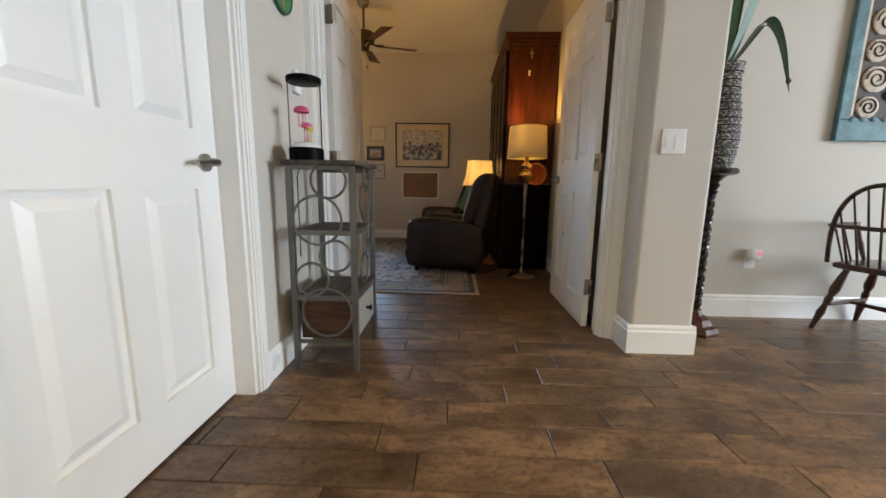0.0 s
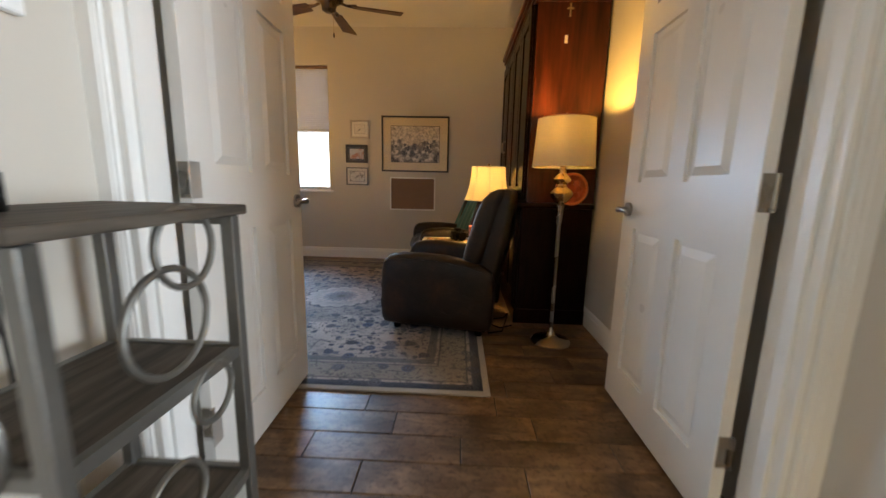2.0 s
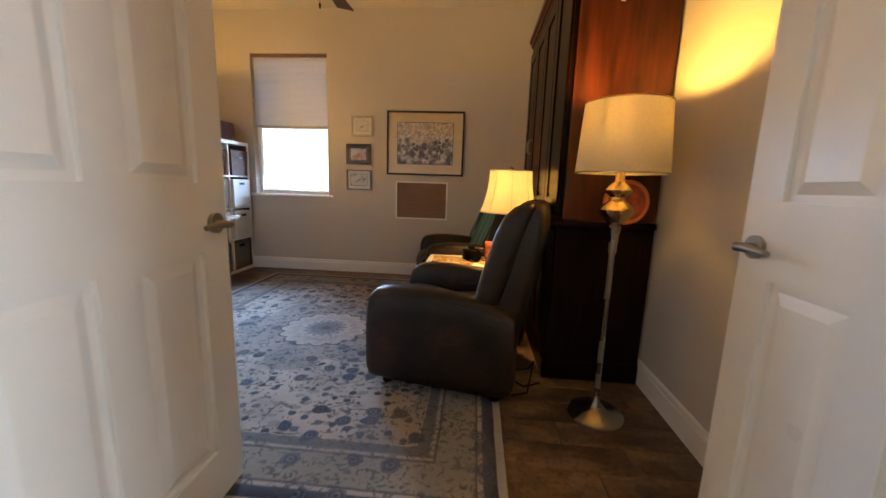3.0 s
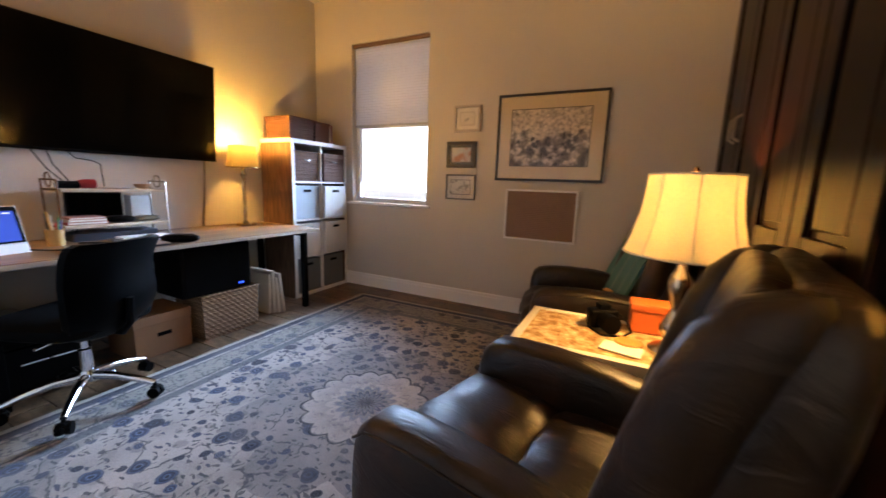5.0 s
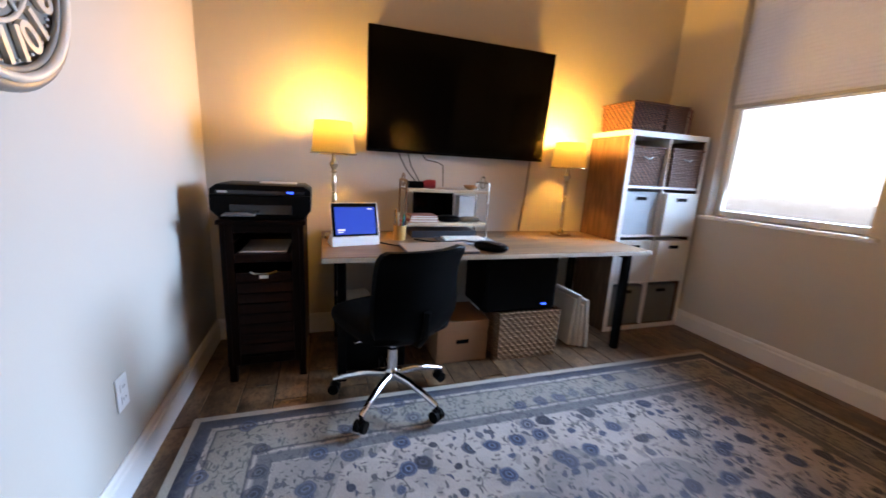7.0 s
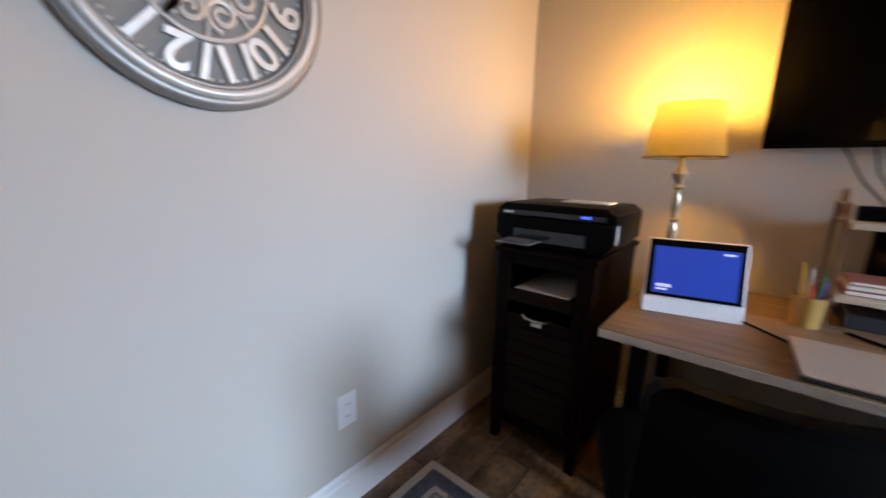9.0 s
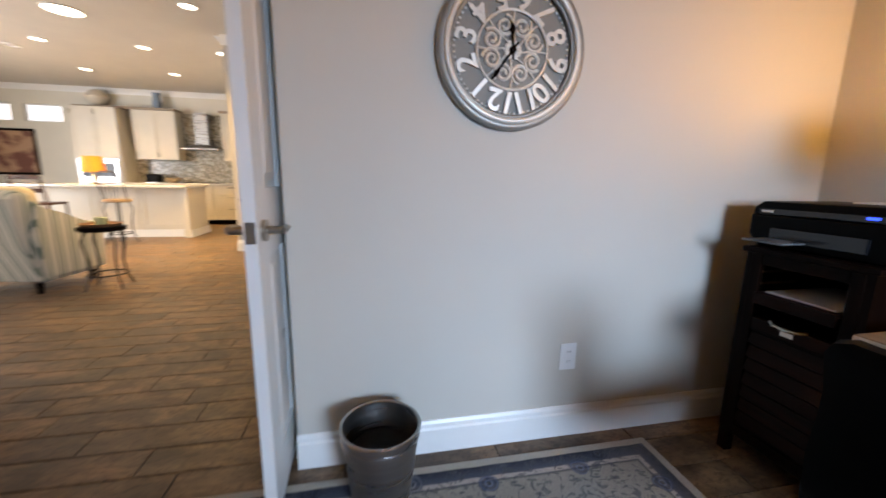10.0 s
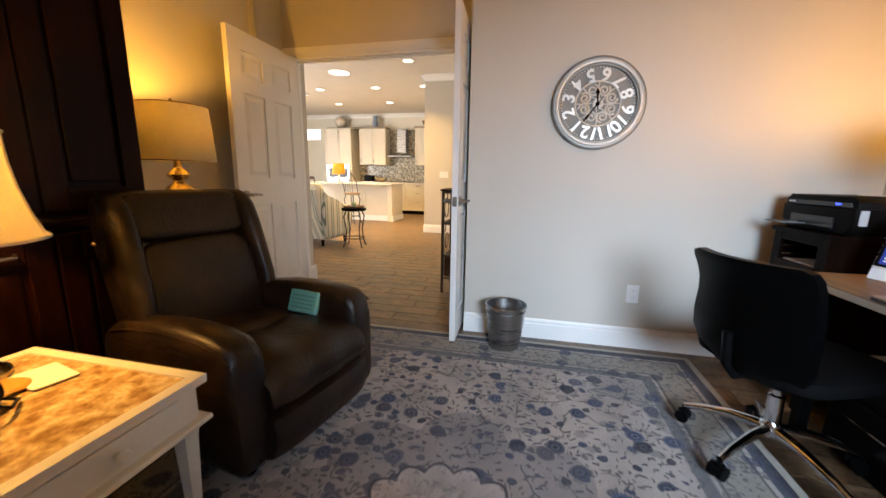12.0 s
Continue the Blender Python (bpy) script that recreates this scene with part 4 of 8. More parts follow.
# ---- office: cabinet bed along the side wall ----
arm = thing("wall_bed_cabinet", "tall dark mahogany wall cabinet with panelled doors and crown moulding", "cabinet")
AX, AY0, AY1 = 1.910, 4.860, 6.40
bm = bmesh.new()
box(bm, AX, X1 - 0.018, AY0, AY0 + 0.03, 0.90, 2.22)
# the sides take the lit tone, the base below stays in the dark one
part("side_panel", bm, MAHOG_LIT, arm, "mahogany side panel, lamplight put into its redder colour")
part("side_panel", boxed(AX, X1 - 0.018, AY1 - 0.03, AY1, 0.90, 2.22), MAHOG_LIT, arm)
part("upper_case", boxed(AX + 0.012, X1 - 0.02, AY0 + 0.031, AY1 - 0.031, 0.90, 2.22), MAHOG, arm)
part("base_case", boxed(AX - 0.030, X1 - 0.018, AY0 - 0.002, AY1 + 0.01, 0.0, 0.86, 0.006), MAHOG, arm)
bm = bmesh.new()
box(bm, AX - 0.062, X1 - 0.018, AY0 - 0.03, AY1 + 0.02, 0.86, 0.895, 0.012, 3)
part("ledge", bm, MAHOG, arm, "projecting moulded ledge")
part("plinth", boxed(AX - 0.05, X1 - 0.018, AY0 - 0.015, AY1 + 0.015, 0.0, 0.11, 0.008), MAHOG, arm)
bm = bmesh.new()
for k, (o, z0, z1) in enumerate(((0.012, 2.20, 2.235), (0.022, 2.235, 2.262), (0.038, 2.262, 2.295), (0.055, 2.295, 2.335))):
    box(bm, AX - o, X1 - 0.018, AY0 - o, AY1 + 0.02, z0, z1, 0.006)
# redder tone again, standing in for the light on the crown
part("crown_moulding", bm, MAHOG_LIT, arm, "mahogany crown moulding in the lamplit red-brown tone")
nd = 4
dw = (AY1 - AY0 - 0.02) / nd
for k in range(nd):
    y0 = AY0 + 0.01 + k * dw
    for z0, z1, xf in ((0.92, 2.19, AX), (0.14, 0.84, AX - 0.030)):
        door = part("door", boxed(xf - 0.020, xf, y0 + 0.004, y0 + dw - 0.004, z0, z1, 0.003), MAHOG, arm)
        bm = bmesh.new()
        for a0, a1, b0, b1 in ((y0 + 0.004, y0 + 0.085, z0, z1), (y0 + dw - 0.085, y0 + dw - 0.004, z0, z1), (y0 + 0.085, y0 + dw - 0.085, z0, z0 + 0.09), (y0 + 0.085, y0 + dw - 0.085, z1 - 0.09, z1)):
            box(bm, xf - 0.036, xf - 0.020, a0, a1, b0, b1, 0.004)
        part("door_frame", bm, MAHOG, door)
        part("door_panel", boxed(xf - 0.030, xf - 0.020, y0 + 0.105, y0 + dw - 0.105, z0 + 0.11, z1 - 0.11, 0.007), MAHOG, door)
    hy = y0 + (dw - 0.04 if k % 2 == 0 else 0.04)
    if k > 1:
        bm = bmesh.new()
        tube(bm, [(AX - 0.036, hy, 1.44), (AX - 0.060, hy, 1.425), (AX - 0.062, hy, 1.385), (AX - 0.060, hy, 1.345), (AX - 0.036, hy, 1.33)], 0.006, 8)
        part("pull", bm, NICKEL, arm, "bright bail pull", True)
    bm = bmesh.new()
    tube(bm, [(AX - 0.066, y0 + dw * 0.3, 0.79), (AX - 0.085, y0 + dw * 0.32, 0.785), (AX - 0.085, y0 + dw * 0.68, 0.785), (AX - 0.066, y0 + dw * 0.7, 0.79)], 0.007, 8)
    part("pull", bm, NICKEL, arm, "bright bail pull", True)
disc = thing("carved_wall_plate", "round carved red plate hung on the cabinet side", "plate")
bm = bmesh.new()
RED = surface("red_lacquer", (0.38, 0.075, 0.022), 0.35, vary=0.35, scale=22, grain=70, relief=0.5)
tube(bm, [(2.215, AY0 - 0.013, 1.0), (2.215, AY0 - 0.025, 1.0), (2.215, AY0 - 0.030, 1.0)], [0.113, 0.113, 0.095], 36)
part("dish", bm, RED, disc)
tube_bm = bmesh.new()
tube(tube_bm, circle((2.215, AY0 - 0.028, 1.0), 0.104, 40, "xz"), 0.010, 8, True)
part("rim", tube_bm, surface("orange_lacquer", (0.55, 0.15, 0.04), 0.3), disc, smooth=True)
for k in range(7):
    a = k * 2 * math.pi / 7
    bm = bmesh.new()
    puff(bm, (2.215 + 0.05 * math.cos(a), AY0 - 0.031, 1.0 + 0.05 * math.sin(a)), (0.022, 0.008, 0.022), 0.9, 0.9, 12, 8)
    part("carved_boss", bm, RED, disc, smooth=True)
orn = tagged(part("hanging_ornament", box(box(bmesh.new(), 2.113, 2.127, AY0 - 0.012, AY0 - 0.002, 2.105, 2.192, 0.004), 2.096, 2.144, AY0 - 0.0125, AY0 - 0.0015, 2.150, 2.165, 0.004), BRASS), "small brass cross ornament on the cabinet side", "ornament")
tag = tagged(part("paper_tag", boxed(2.096, 2.116, AY0 - 0.006, AY0 - 0.002, 1.95, 2.00), MATS["white_paper"]), "small white paper tag on the cabinet side", "tag")
cable = tagged(part("floor_cable", tube(bmesh.new(), [(1.84, 4.75, 0.02), (1.75, 4.72, 0.008), (1.68, 4.80, 0.008), (1.72, 4.90, 0.009), (1.80, 4.92, 0.012), (1.84, 4.98, 0.03), (1.76, 4.66, 0.008), (1.66, 4.62, 0.008)], 0.005, 6), BLACK, smooth=True), "black power cables lying on the floor", "cable")

# ---- office: floor lamp ----
fl = thing("floor_lamp", "brushed brass floor lamp with a cream drum shade, lit", "lamp", pose(2.062, 4.53, 0))
bm = bmesh.new()
lathe(bm, [(0.125, 0.0), (0.128, 0.010), (0.118, 0.020), (0.055, 0.034), (0.030, 0.050), (0.016, 0.075), (0.012, 0.10)], seg=32)
part("base", bm, NICKEL, fl, "round weighted base", True)
bm = bmesh.new()
lathe(bm, [(0.012, 0.09), (0.012, 0.78), (0.017, 0.79), (0.017, 0.805), (0.020, 0.86), (0.027, 0.90), (0.020, 0.91)], seg=16)
part("pole", bm, NICKEL, fl, smooth=True)
bm = bmesh.new()
lathe(bm, [(0.020, 0.91), (0.040, 0.925), (0.066, 0.955), (0.072, 0.975), (0.060, 0.995), (0.032, 1.015), (0.028, 1.03), (0.050, 1.045), (0.056, 1.06), (0.044, 1.075), (0.022, 1.095), (0.018, 1.13), (0.016, 1.16)], seg=28)
part("urn", bm, BRASS, fl, "polished mercury-gold urn", True)
# added cup hidden in the shade, holds back the bulb's downward light
part("downlight_blocker", lathe(bmesh.new(), [(0.014, 1.16), (0.016, 1.26), (0.050, 1.305), (0.052, 1.31), (0.010, 1.30)], seg=24), BRASS, fl, "", True)
bm = bmesh.new()
shell(bm, [(0.186, 1.130), (0.168, 1.415)], 0.003, seg=48)
part("shade", bm, shade_mat("linen_drum_shade", (0.72, 0.66, 0.50), 0.40), fl, "cream linen drum shade", True)
bm = bmesh.new()
for z, r in ((1.131, 0.186), (1.414, 0.168)):
    tube(bm, circle((0, 0, z), r, 48, "xy"), 0.003, 6, True)
for k in range(3):
    a = k * 2.0944
    tube(bm, [(0, 0, 1.40), (0.166 * math.cos(a), 0.166 * math.sin(a), 1.408)], 0.0022, 6)
tube(bm, [(0, 0, 1.16), (0, 0, 1.43)], 0.004, 8)
lathe(bm, [(0.006, 1.42), (0.012, 1.435), (0.005, 1.452)], seg=12)
part("shade_frame", bm, BRASS, fl)

# ---- office: desk and what stands on it ----
DZT = 0.700
desk = thing("desk", "long desk with a pale wood laminate top and black steel legs", "desk")
part("tabletop", boxed(X0 + 0.003, -0.89, 4.375, 6.36, DZT - 0.028, DZT, 0.003), DESKTOP, desk, "pale wood laminate top")
part("edge_band", boxed(-0.8905, -0.887, 4.376, 6.359, DZT - 0.026, DZT - 0.003), surface("grey_edge_band", (0.44, 0.38, 0.30), 0.5), desk)
for y in (4.47, 6.27):
    for x in (X0 + 0.10, -0.99):
        part("leg", boxed(x - 0.022, x + 0.022, y - 0.022, y + 0.022, 0.0, DZT - 0.028, 0.003), BLACK, desk, "black steel leg")
    part("leg_beam", boxed(X0 + 0.122, -1.012, y - 0.02, y + 0.02, DZT - 0.07, DZT - 0.029), BLACK, desk)
part("rear_beam", boxed(X0 + 0.08, X0 + 0.12, 4.492, 6.248, DZT - 0.09, DZT - 0.029), BLACK, desk)


def desk_lamp(m, label):
    """A slim stacked-glass lamp with a small drum shade; the desk is at z 0."""
    ob = thing("desk_lamp", label, "lamp", m, "pair of desk lamps")
    part("base", boxed(-0.055, 0.055, -0.055, 0.055, 0, 0.022, 0.006), BRASS, ob, "square brass base")
    bm = bmesh.new()
    prof = [(0.020, 0.022), (0.024, 0.032), (0.012, 0.045)]
    for k in range(3):
        z = 0.05 + 0.115 * k
        prof += [(0.010, z), (0.014, z + 0.03), (0.014, z + 0.08), (0.009, z + 0.10), (0.020, z + 0.107)]
    prof += [(0.010, 0.40), (0.022, 0.42), (0.026, 0.435), (0.012, 0.455), (0.010, 0.50)]
    lathe(bm, prof, seg=16)
    part("stem", bm, surface("smoked_crystal", (0.50, 0.42, 0.30), 0.08, 0.6, vary=0.1, relief=0.0), ob, "faceted amber stem", True)
    # added cup below the bulb, narrows the light falling on the desk
    part("downlight_blocker", lathe(bmesh.new(), [(0.010, 0.50), (0.012, 0.575), (0.024, 0.600), (0.025, 0.604), (0.008, 0.598)], seg=20), BRASS, ob, "", True)
    bm = bmesh.new()
    shell(bm, [(0.128, 0.490), (0.122, 0.498), (0.102, 0.665)], 0.003, seg=40)
    part("shade", bm, shade_mat("desk_shade_cloth", (0.97, 0.84, 0.46), 0.93), ob, "cream cloth shade, brightly lit", True)
    part("bulb", lathe(bmesh.new(), [(0.008, 0.598), (0.014, 0.606), (0.022, 0.622), (0.023, 0.634), (0.014, 0.645), (0.004, 0.648)], seg=16), glow("lit_bulb", (1.0, 0.80, 0.42), 30.0), ob, "glowing bulb", True)
    bm = bmesh.new()
    tube(bm, circle((0, 0, 0.490), 0.128, 40, "xy"), 0.0035, 6, True)
    for k in range(3):
        a = k * 2.0944 + 0.4
        tube(bm, [(0, 0, 0.50), (0.126 * math.cos(a), 0.126 * math.sin(a), 0.492)], 0.0022, 6)
    part("shade_ring", bm, BRASS, ob)
    return ob


dl = desk_lamp(pose(-1.40, 4.45, DZT), "slim lit desk lamp with cream shade beside the printer cabinet")
dl2 = copy_thing(dl, pose(-1.45, 6.07, DZT))
dl2["label"] = "slim lit desk lamp with cream shade beside the cube shelf"

# smart display
disp = thing("smart_display", "white tablet-like smart display with a blue screen", "display", pose(-1.195, 4.555, DZT, 0, 0, 13))
WHITEPL = surface("white_plastic", (0.78, 0.78, 0.77), 0.35, vary=0.04)
part("foot", prism(bmesh.new(), [(0.03, 0), (0.015, 0.05), (-0.02, 0.06), (-0.09, 0.0)], "y", -0.135, 0.135, 0.004), WHITEPL, disp)
R17 = Matrix.Rotation(-0.26, 3, "Y")


def tilted(bm):
    bmesh.ops.rotate(bm, verts=bm.verts[:], cent=(0, 0, 0), matrix=R17)
    bmesh.ops.translate(bm, verts=bm.verts[:], vec=(0.02, 0, 0.047))
    return bm


part("case", tilted(boxed(-0.014, 0.0, -0.133, 0.133, -0.002, 0.190, 0.004)), WHITEPL, disp)
part("bezel", tilted(boxed(0.0, 0.003, -0.128, 0.128, 0.004, 0.186)), BLACK, disp)
part("screen", tilted(boxed(0.003, 0.0045, -0.112, 0.112, 0.014, 0.164)), glow("blue_screen", (0.008, 0.045, 0.36), 0.50), disp, "glowing blue screen")
for a, b, c, d in ((-0.10, -0.06, 0.034, 0.044), (-0.10, -0.07, 0.024, 0.030), (0.07, 0.098, 0.150, 0.156)):
    part("caption", tilted(boxed(0.0045, 0.0052, a, b, c, d)), glow("screen_caption", (0.7, 0.75, 0.85), 0.6), disp)

# pencil cup
cup = thing("pencil_cup", "amber cup holding pens and pencils", "cup", pose(-1.33, 4.83, DZT))
part("cup", shell(bmesh.new(), [(0.036, 0.0), (0.040, 0.09)], 0.003, seg=20), surface("amber_cup", (0.42, 0.24, 0.06), 0.4), cup)
part("cup_floor", lathe(bmesh.new(), [(0.034, 0.001), (0.034, 0.006)], seg=20), surface("amber_cup", (0.4, 0.2, 0.1)), cup)
for k, col in enumerate(((0.55, 0.04, 0.03), (0.03, 0.08, 0.25), (0.04, 0.25, 0.10), (0.75, 0.72, 0.65), (0.02, 0.02, 0.02), (0.6, 0.3, 0.05))):
    a = k * 1.05
    part("pen", tube(bmesh.new(), [(0.012 * math.cos(a), 0.012 * math.sin(a), 0.007), (0.032 * math.cos(a), 0.032 * math.sin(a), 0.13 + 0.012 * k)], 0.004, 6), surface("pen_%s" % "abcdef"[k], col, 0.4), cup)

# two-tier riser
ris = thing("desk_riser", "two-tier desk organiser with pale wood shelves, amber and wire ends", "organiser")
CARTON_WOOD = wood("amber_wood", (0.16, 0.07, 0.025), (0.30, 0.15, 0.06), 0.45, "z")
PALEWOOD = wood("pale_birch", (0.58, 0.47, 0.33), (0.72, 0.61, 0.46), 0.5, "y", relief=0.05)
for z in (0.800, 1.010):
    part("shelf", boxed(-1.58, -1.34, 4.88, 5.41, z - 0.018, z, 0.003), PALEWOOD, ris)
for y in (4.872, 5.418):
    bm = bmesh.new()
    for x in (-1.56, -1.36):
        tube(bm, [(x, y, DZT), (x, y, 1.06)], 0.006, 8)
    for z in (0.795, 1.005, 1.06):
        tube(bm, [(-1.56, y, z), (-1.36, y, z)], 0.005, 8)
    tube(bm, circle((-1.46, y, 1.06), 0.04, 16, "xz"), 0.004, 6, True)
    part("wire_end", bm, NICKEL if y > 5 else CARTON_WOOD, ris)
tray = thing("letter_tray", "clear tray with papers under the riser", "tray")
part("tray", boxed(-1.36, -1.13, 5.06, 5.42, DZT, DZT + 0.010, 0.003), surface("grey_acrylic", (0.35, 0.37, 0.40), 0.15), tray)
part("paper_ream", boxed(-1.34, -1.235, 5.10, 5.36, DZT + 0.010, DZT + 0.020), MATS["white_paper"], tray)
part("folder", boxed(-1.55, -1.38, 4.92, 5.36, DZT, DZT + 0.045, 0.004), surface("dark_folder", (0.04, 0.045, 0.06), 0.4), tray)
screen = thing("small_monitor", "small black flat screen leaning between the riser shelves", "monitor")
part("panel", boxed(-1.56, -1.53, 4.96, 5.24, 0.802, 0.985, 0.004), BLACK, screen)
part("glass", boxed(-1.5295, -1.527, 4.97, 5.23, 0.815, 0.975), TV, screen)
box2 = tagged(part("white_carton", boxed(-1.56, -1.47, 5.26, 5.37, 0.801, 0.965, 0.003), surface("white_card", (0.62, 0.62, 0.60), 0.6)), "white carton standing on the riser shelf", "box")
for k, (y, w, h, col) in enumerate(((4.90, 0.19, 0.016, (0.34, 0.05, 0.03)), (4.905, 0.18, 0.014, (0.62, 0.50, 0.36)), (4.91, 0.17, 0.012, (0.42, 0.16, 0.10)))):
    z = 0.801 + sum((0.0165, 0.0145, 0.0125)[:k])
    b = thing("book", "closed book lying on the riser shelf", "book", pose(-1.44, y + w / 2, z), "books on the riser")
    part("cover", boxed(-0.07, 0.07, -w / 2, w / 2, 0, h, 0.002), surface("cover_%s" % "abc"[k], col, 0.5), b)
    part("pages", boxed(0.066, 0.0705, -w / 2 + 0.004, w / 2 - 0.004, 0.003, h - 0.003), MATS["white_paper"], b)
gad = tagged(part("cable_pouch", puff(bmesh.new(), (-1.42, 5.17, 0.822), (0.06, 0.075, 0.021), 0.6, 0.7), BLACK, smooth=True), "small black cable pouch on the riser", "pouch")
gad2 = tagged(part("glasses_case", puff(bmesh.new(), (-1.41, 5.315, 0.819), (0.035, 0.07, 0.018), 0.5, 0.6), surface("olive_case", (0.16, 0.14, 0.09), 0.5), smooth=True), "olive glasses case on the riser", "case")
torch = thing("flashlight", "black and red flashlight lying on the riser", "flashlight")
part("barrel", tube(bmesh.new(), [(-1.45, 4.90, 1.032), (-1.45, 5.00, 1.032)], 0.022, 14), BLACK, torch, smooth=True)
part("head", tube(bmesh.new(), [(-1.45, 4.998, 1.036), (-1.45, 5.03, 1.038), (-1.45, 5.075, 1.038)], [0.022, 0.029, 0.028], 16), surface("red_rubber", (0.30, 0.015, 0.02), 0.4), torch, "red head", True)
bowl = tagged(part("ring_dish", shell(bmesh.new(), [(0.02, 0.0), (0.04, 0.012), (0.048, 0.03)], 0.004, -1.46, 5.33, 1.011, 20), surface("terracotta_dish", (0.40, 0.22, 0.10), 0.5)), "small tan dish on the riser", "dish")

# closed laptop with its cable
lap = thing("laptop", "closed champagne-silver laptop lying at the desk edge", "laptop", pose(-1.02, 4.985, DZT, 0, 0, 2))
ALU = surface("champagne_aluminium", (0.40, 0.31, 0.24), 0.5, 0.15, vary=0.05, relief=0.03)
part("lower_case", boxed(-0.125, 0.125, -0.195, 0.195, 0.002, 0.011, 0.003), surface("dark_aluminium", (0.06, 0.06, 0.065), 0.4, 0.7), lap)
part("lid", boxed(-0.125, 0.125, -0.195, 0.195, 0.0115, 0.019, 0.003), ALU, lap)
part("badge", boxed(-0.004, 0.004, -0.018, 0.018, 0.0185, 0.0195), surface("dark_badge", (0.12, 0.11, 0.10), 0.3, 0.8), lap)
tagged(part("power_cable", tube(bmesh.new(), [(-1.32, 4.92, DZT + 0.004), (-1.22, 5.03, DZT + 0.004), (-1.16, 5.19, DZT + 0.024), (-1.08, 5.26, DZT + 0.024), (-1.02, 5.24, DZT + 0.004)], 0.004, 6), BLACK, smooth=True), "black cable lying across the laptop", "cable")
tagged(part("display_cable", tube(bmesh.new(), [(-1.20, 4.69, DZT + 0.01), (-1.17, 4.74, DZT + 0.004), (-1.12, 4.79, DZT + 0.004), (-1.09, 4.83, DZT + 0.008)], 0.0035, 6), BLACK, smooth=True), "thin black cable beside the smart display", "cable")
mouse = thing("ergonomic_mouse", "black moulded mouse on the desk", "mouse", pose(-0.985, 5.285, DZT, 0, 0, -51))
part("body", puff(bmesh.new(), (0, 0, 0.024), (0.055, 0.105, 0.028), 0.8, 0.8), BLACK, mouse, smooth=True)
part("button", puff(bmesh.new(), (0.01, 0.04, 0.046), (0.025, 0.04, 0.008), 0.7, 0.8), surface("grey_button", (0.10, 0.10, 0.11), 0.25), mouse, smooth=True)

# ---- under the desk ----


def wicker_mat(name="woven_seagrass", tones=((0.030, 0.012, 0.006), (0.19, 0.068, 0.028), (0.38, 0.165, 0.075))):
    m, t, p = nodes_of(name)
    tc = t.nodes.new("ShaderNodeTexCoord")
    outs = []
    for ax, sc in (("X", 1), ("Z", 1)):
        w = t.nodes.new("ShaderNodeTexWave")
        w.bands_direction = ax if ax == "Z" else "DIAGONAL"
        w.inputs["Scale"].default_value, w.inputs["Distortion"].default_value = (28 if ax == "Z" else 16), 1.2
        t.links.new(tc.outputs["Object"], w.inputs["Vector"])
        outs.append(w.outputs["Fac"])
    n = noise_node(t, 60, 3)
    mulm = t.nodes.new("ShaderNodeMath")
    mulm.operation = "MULTIPLY"
    t.links.new(outs[0], mulm.inputs[0])
    t.links.new(outs[1], mulm.inputs[1])
    c = ramp(t, mulm.outputs[0], [(0.0, tones[0]), (0.4, tones[1]), (1.0, tones[2])])
    d = ramp(t, n.outputs["Fac"], [(0.3, (0.7, 0.7, 0.7)), (0.7, (1.1, 1.1, 1.1))])
    t.links.new(mix(t, 1.0, c.outputs["Color"], d.outputs["Color"], "MULTIPLY"), p.inputs["Base Color"])
    p.inputs["Roughness"].default_value = 0.8
    bump(t, p, mulm.outputs[0], 0.8, 0.006)
    return m


WICKER = wicker_mat()
STRAW = wicker_mat("pale_straw_weave", ((0.16, 0.09, 0.045), (0.36, 0.225, 0.12), (0.50, 0.34, 0.20)))
CARTON = surface("brown_cardboard", (0.27, 0.14, 0.065), 0.75, vary=0.15, grain=120)


def basket(m, a, b, h, label, group="", weave=WICKER):
    """A woven basket open at the top with a thick rolled rim."""
    ob = thing("basket", label, "basket", m, group)
    bm = bmesh.new()
    o, i = [], []
    for z, k in ((0, 0.94), (h * 0.5, 0.98), (h, 1.0)):
        o.append([(a * k * sx, b * k * sy, z) for sx, sy in ((-1, -1), (1, -1), (1, 1), (-1, 1))])
    for z, k in ((h, 1.0), (h * 0.5, 0.98), (0.012, 0.94)):
        i.append([((a * k - 0.012) * sx, (b * k - 0.012) * sy, z) for sx, sy in ((-1, -1), (1, -1), (1, 1), (-1, 1))])
    ring_path(bm, o + i)
    part("body", bm, weave, ob)
    bm = bmesh.new()
    tube(bm, [(a, b, h), (-a, b, h), (-a, -b, h), (a, -b, h)], 0.009, 6, True)
    part("rim", bm, weave, ob, "rolled woven rim")
    nb = int(h / 0.03)
    for k in range(1, nb):
        z = h * k / nb
        s = 0.94 + 0.06 * z / h
        bm = bmesh.new()
        tube(bm, [(a * s, b * s, z), (-a * s, b * s, z), (-a * s, -b * s, z), (a * s, -b * s, z)], 0.0065, 5, True)
        part("strand", bm, weave, ob)
    return ob


cb = thing("cardboard_box", "brown cardboard box with a lid under the desk", "box", pose(-1.19, 5.17, 0))
part("body", boxed(-0.16, 0.16, -0.16, 0.16, 0, 0.24, 0.004), CARTON, cb)
part("lid", boxed(-0.164, 0.164, -0.164, 0.164, 0.20, 0.262, 0.005), CARTON, cb)
part("hand_hole", boxed(0.160, 0.1612, -0.04, 0.04, 0.12, 0.145), BLACK, cb)
bk = basket(pose(-1.14, 5.595, 0), 0.155, 0.212, 0.305, "pale woven basket under the desk, a black case on it", weave=STRAW)
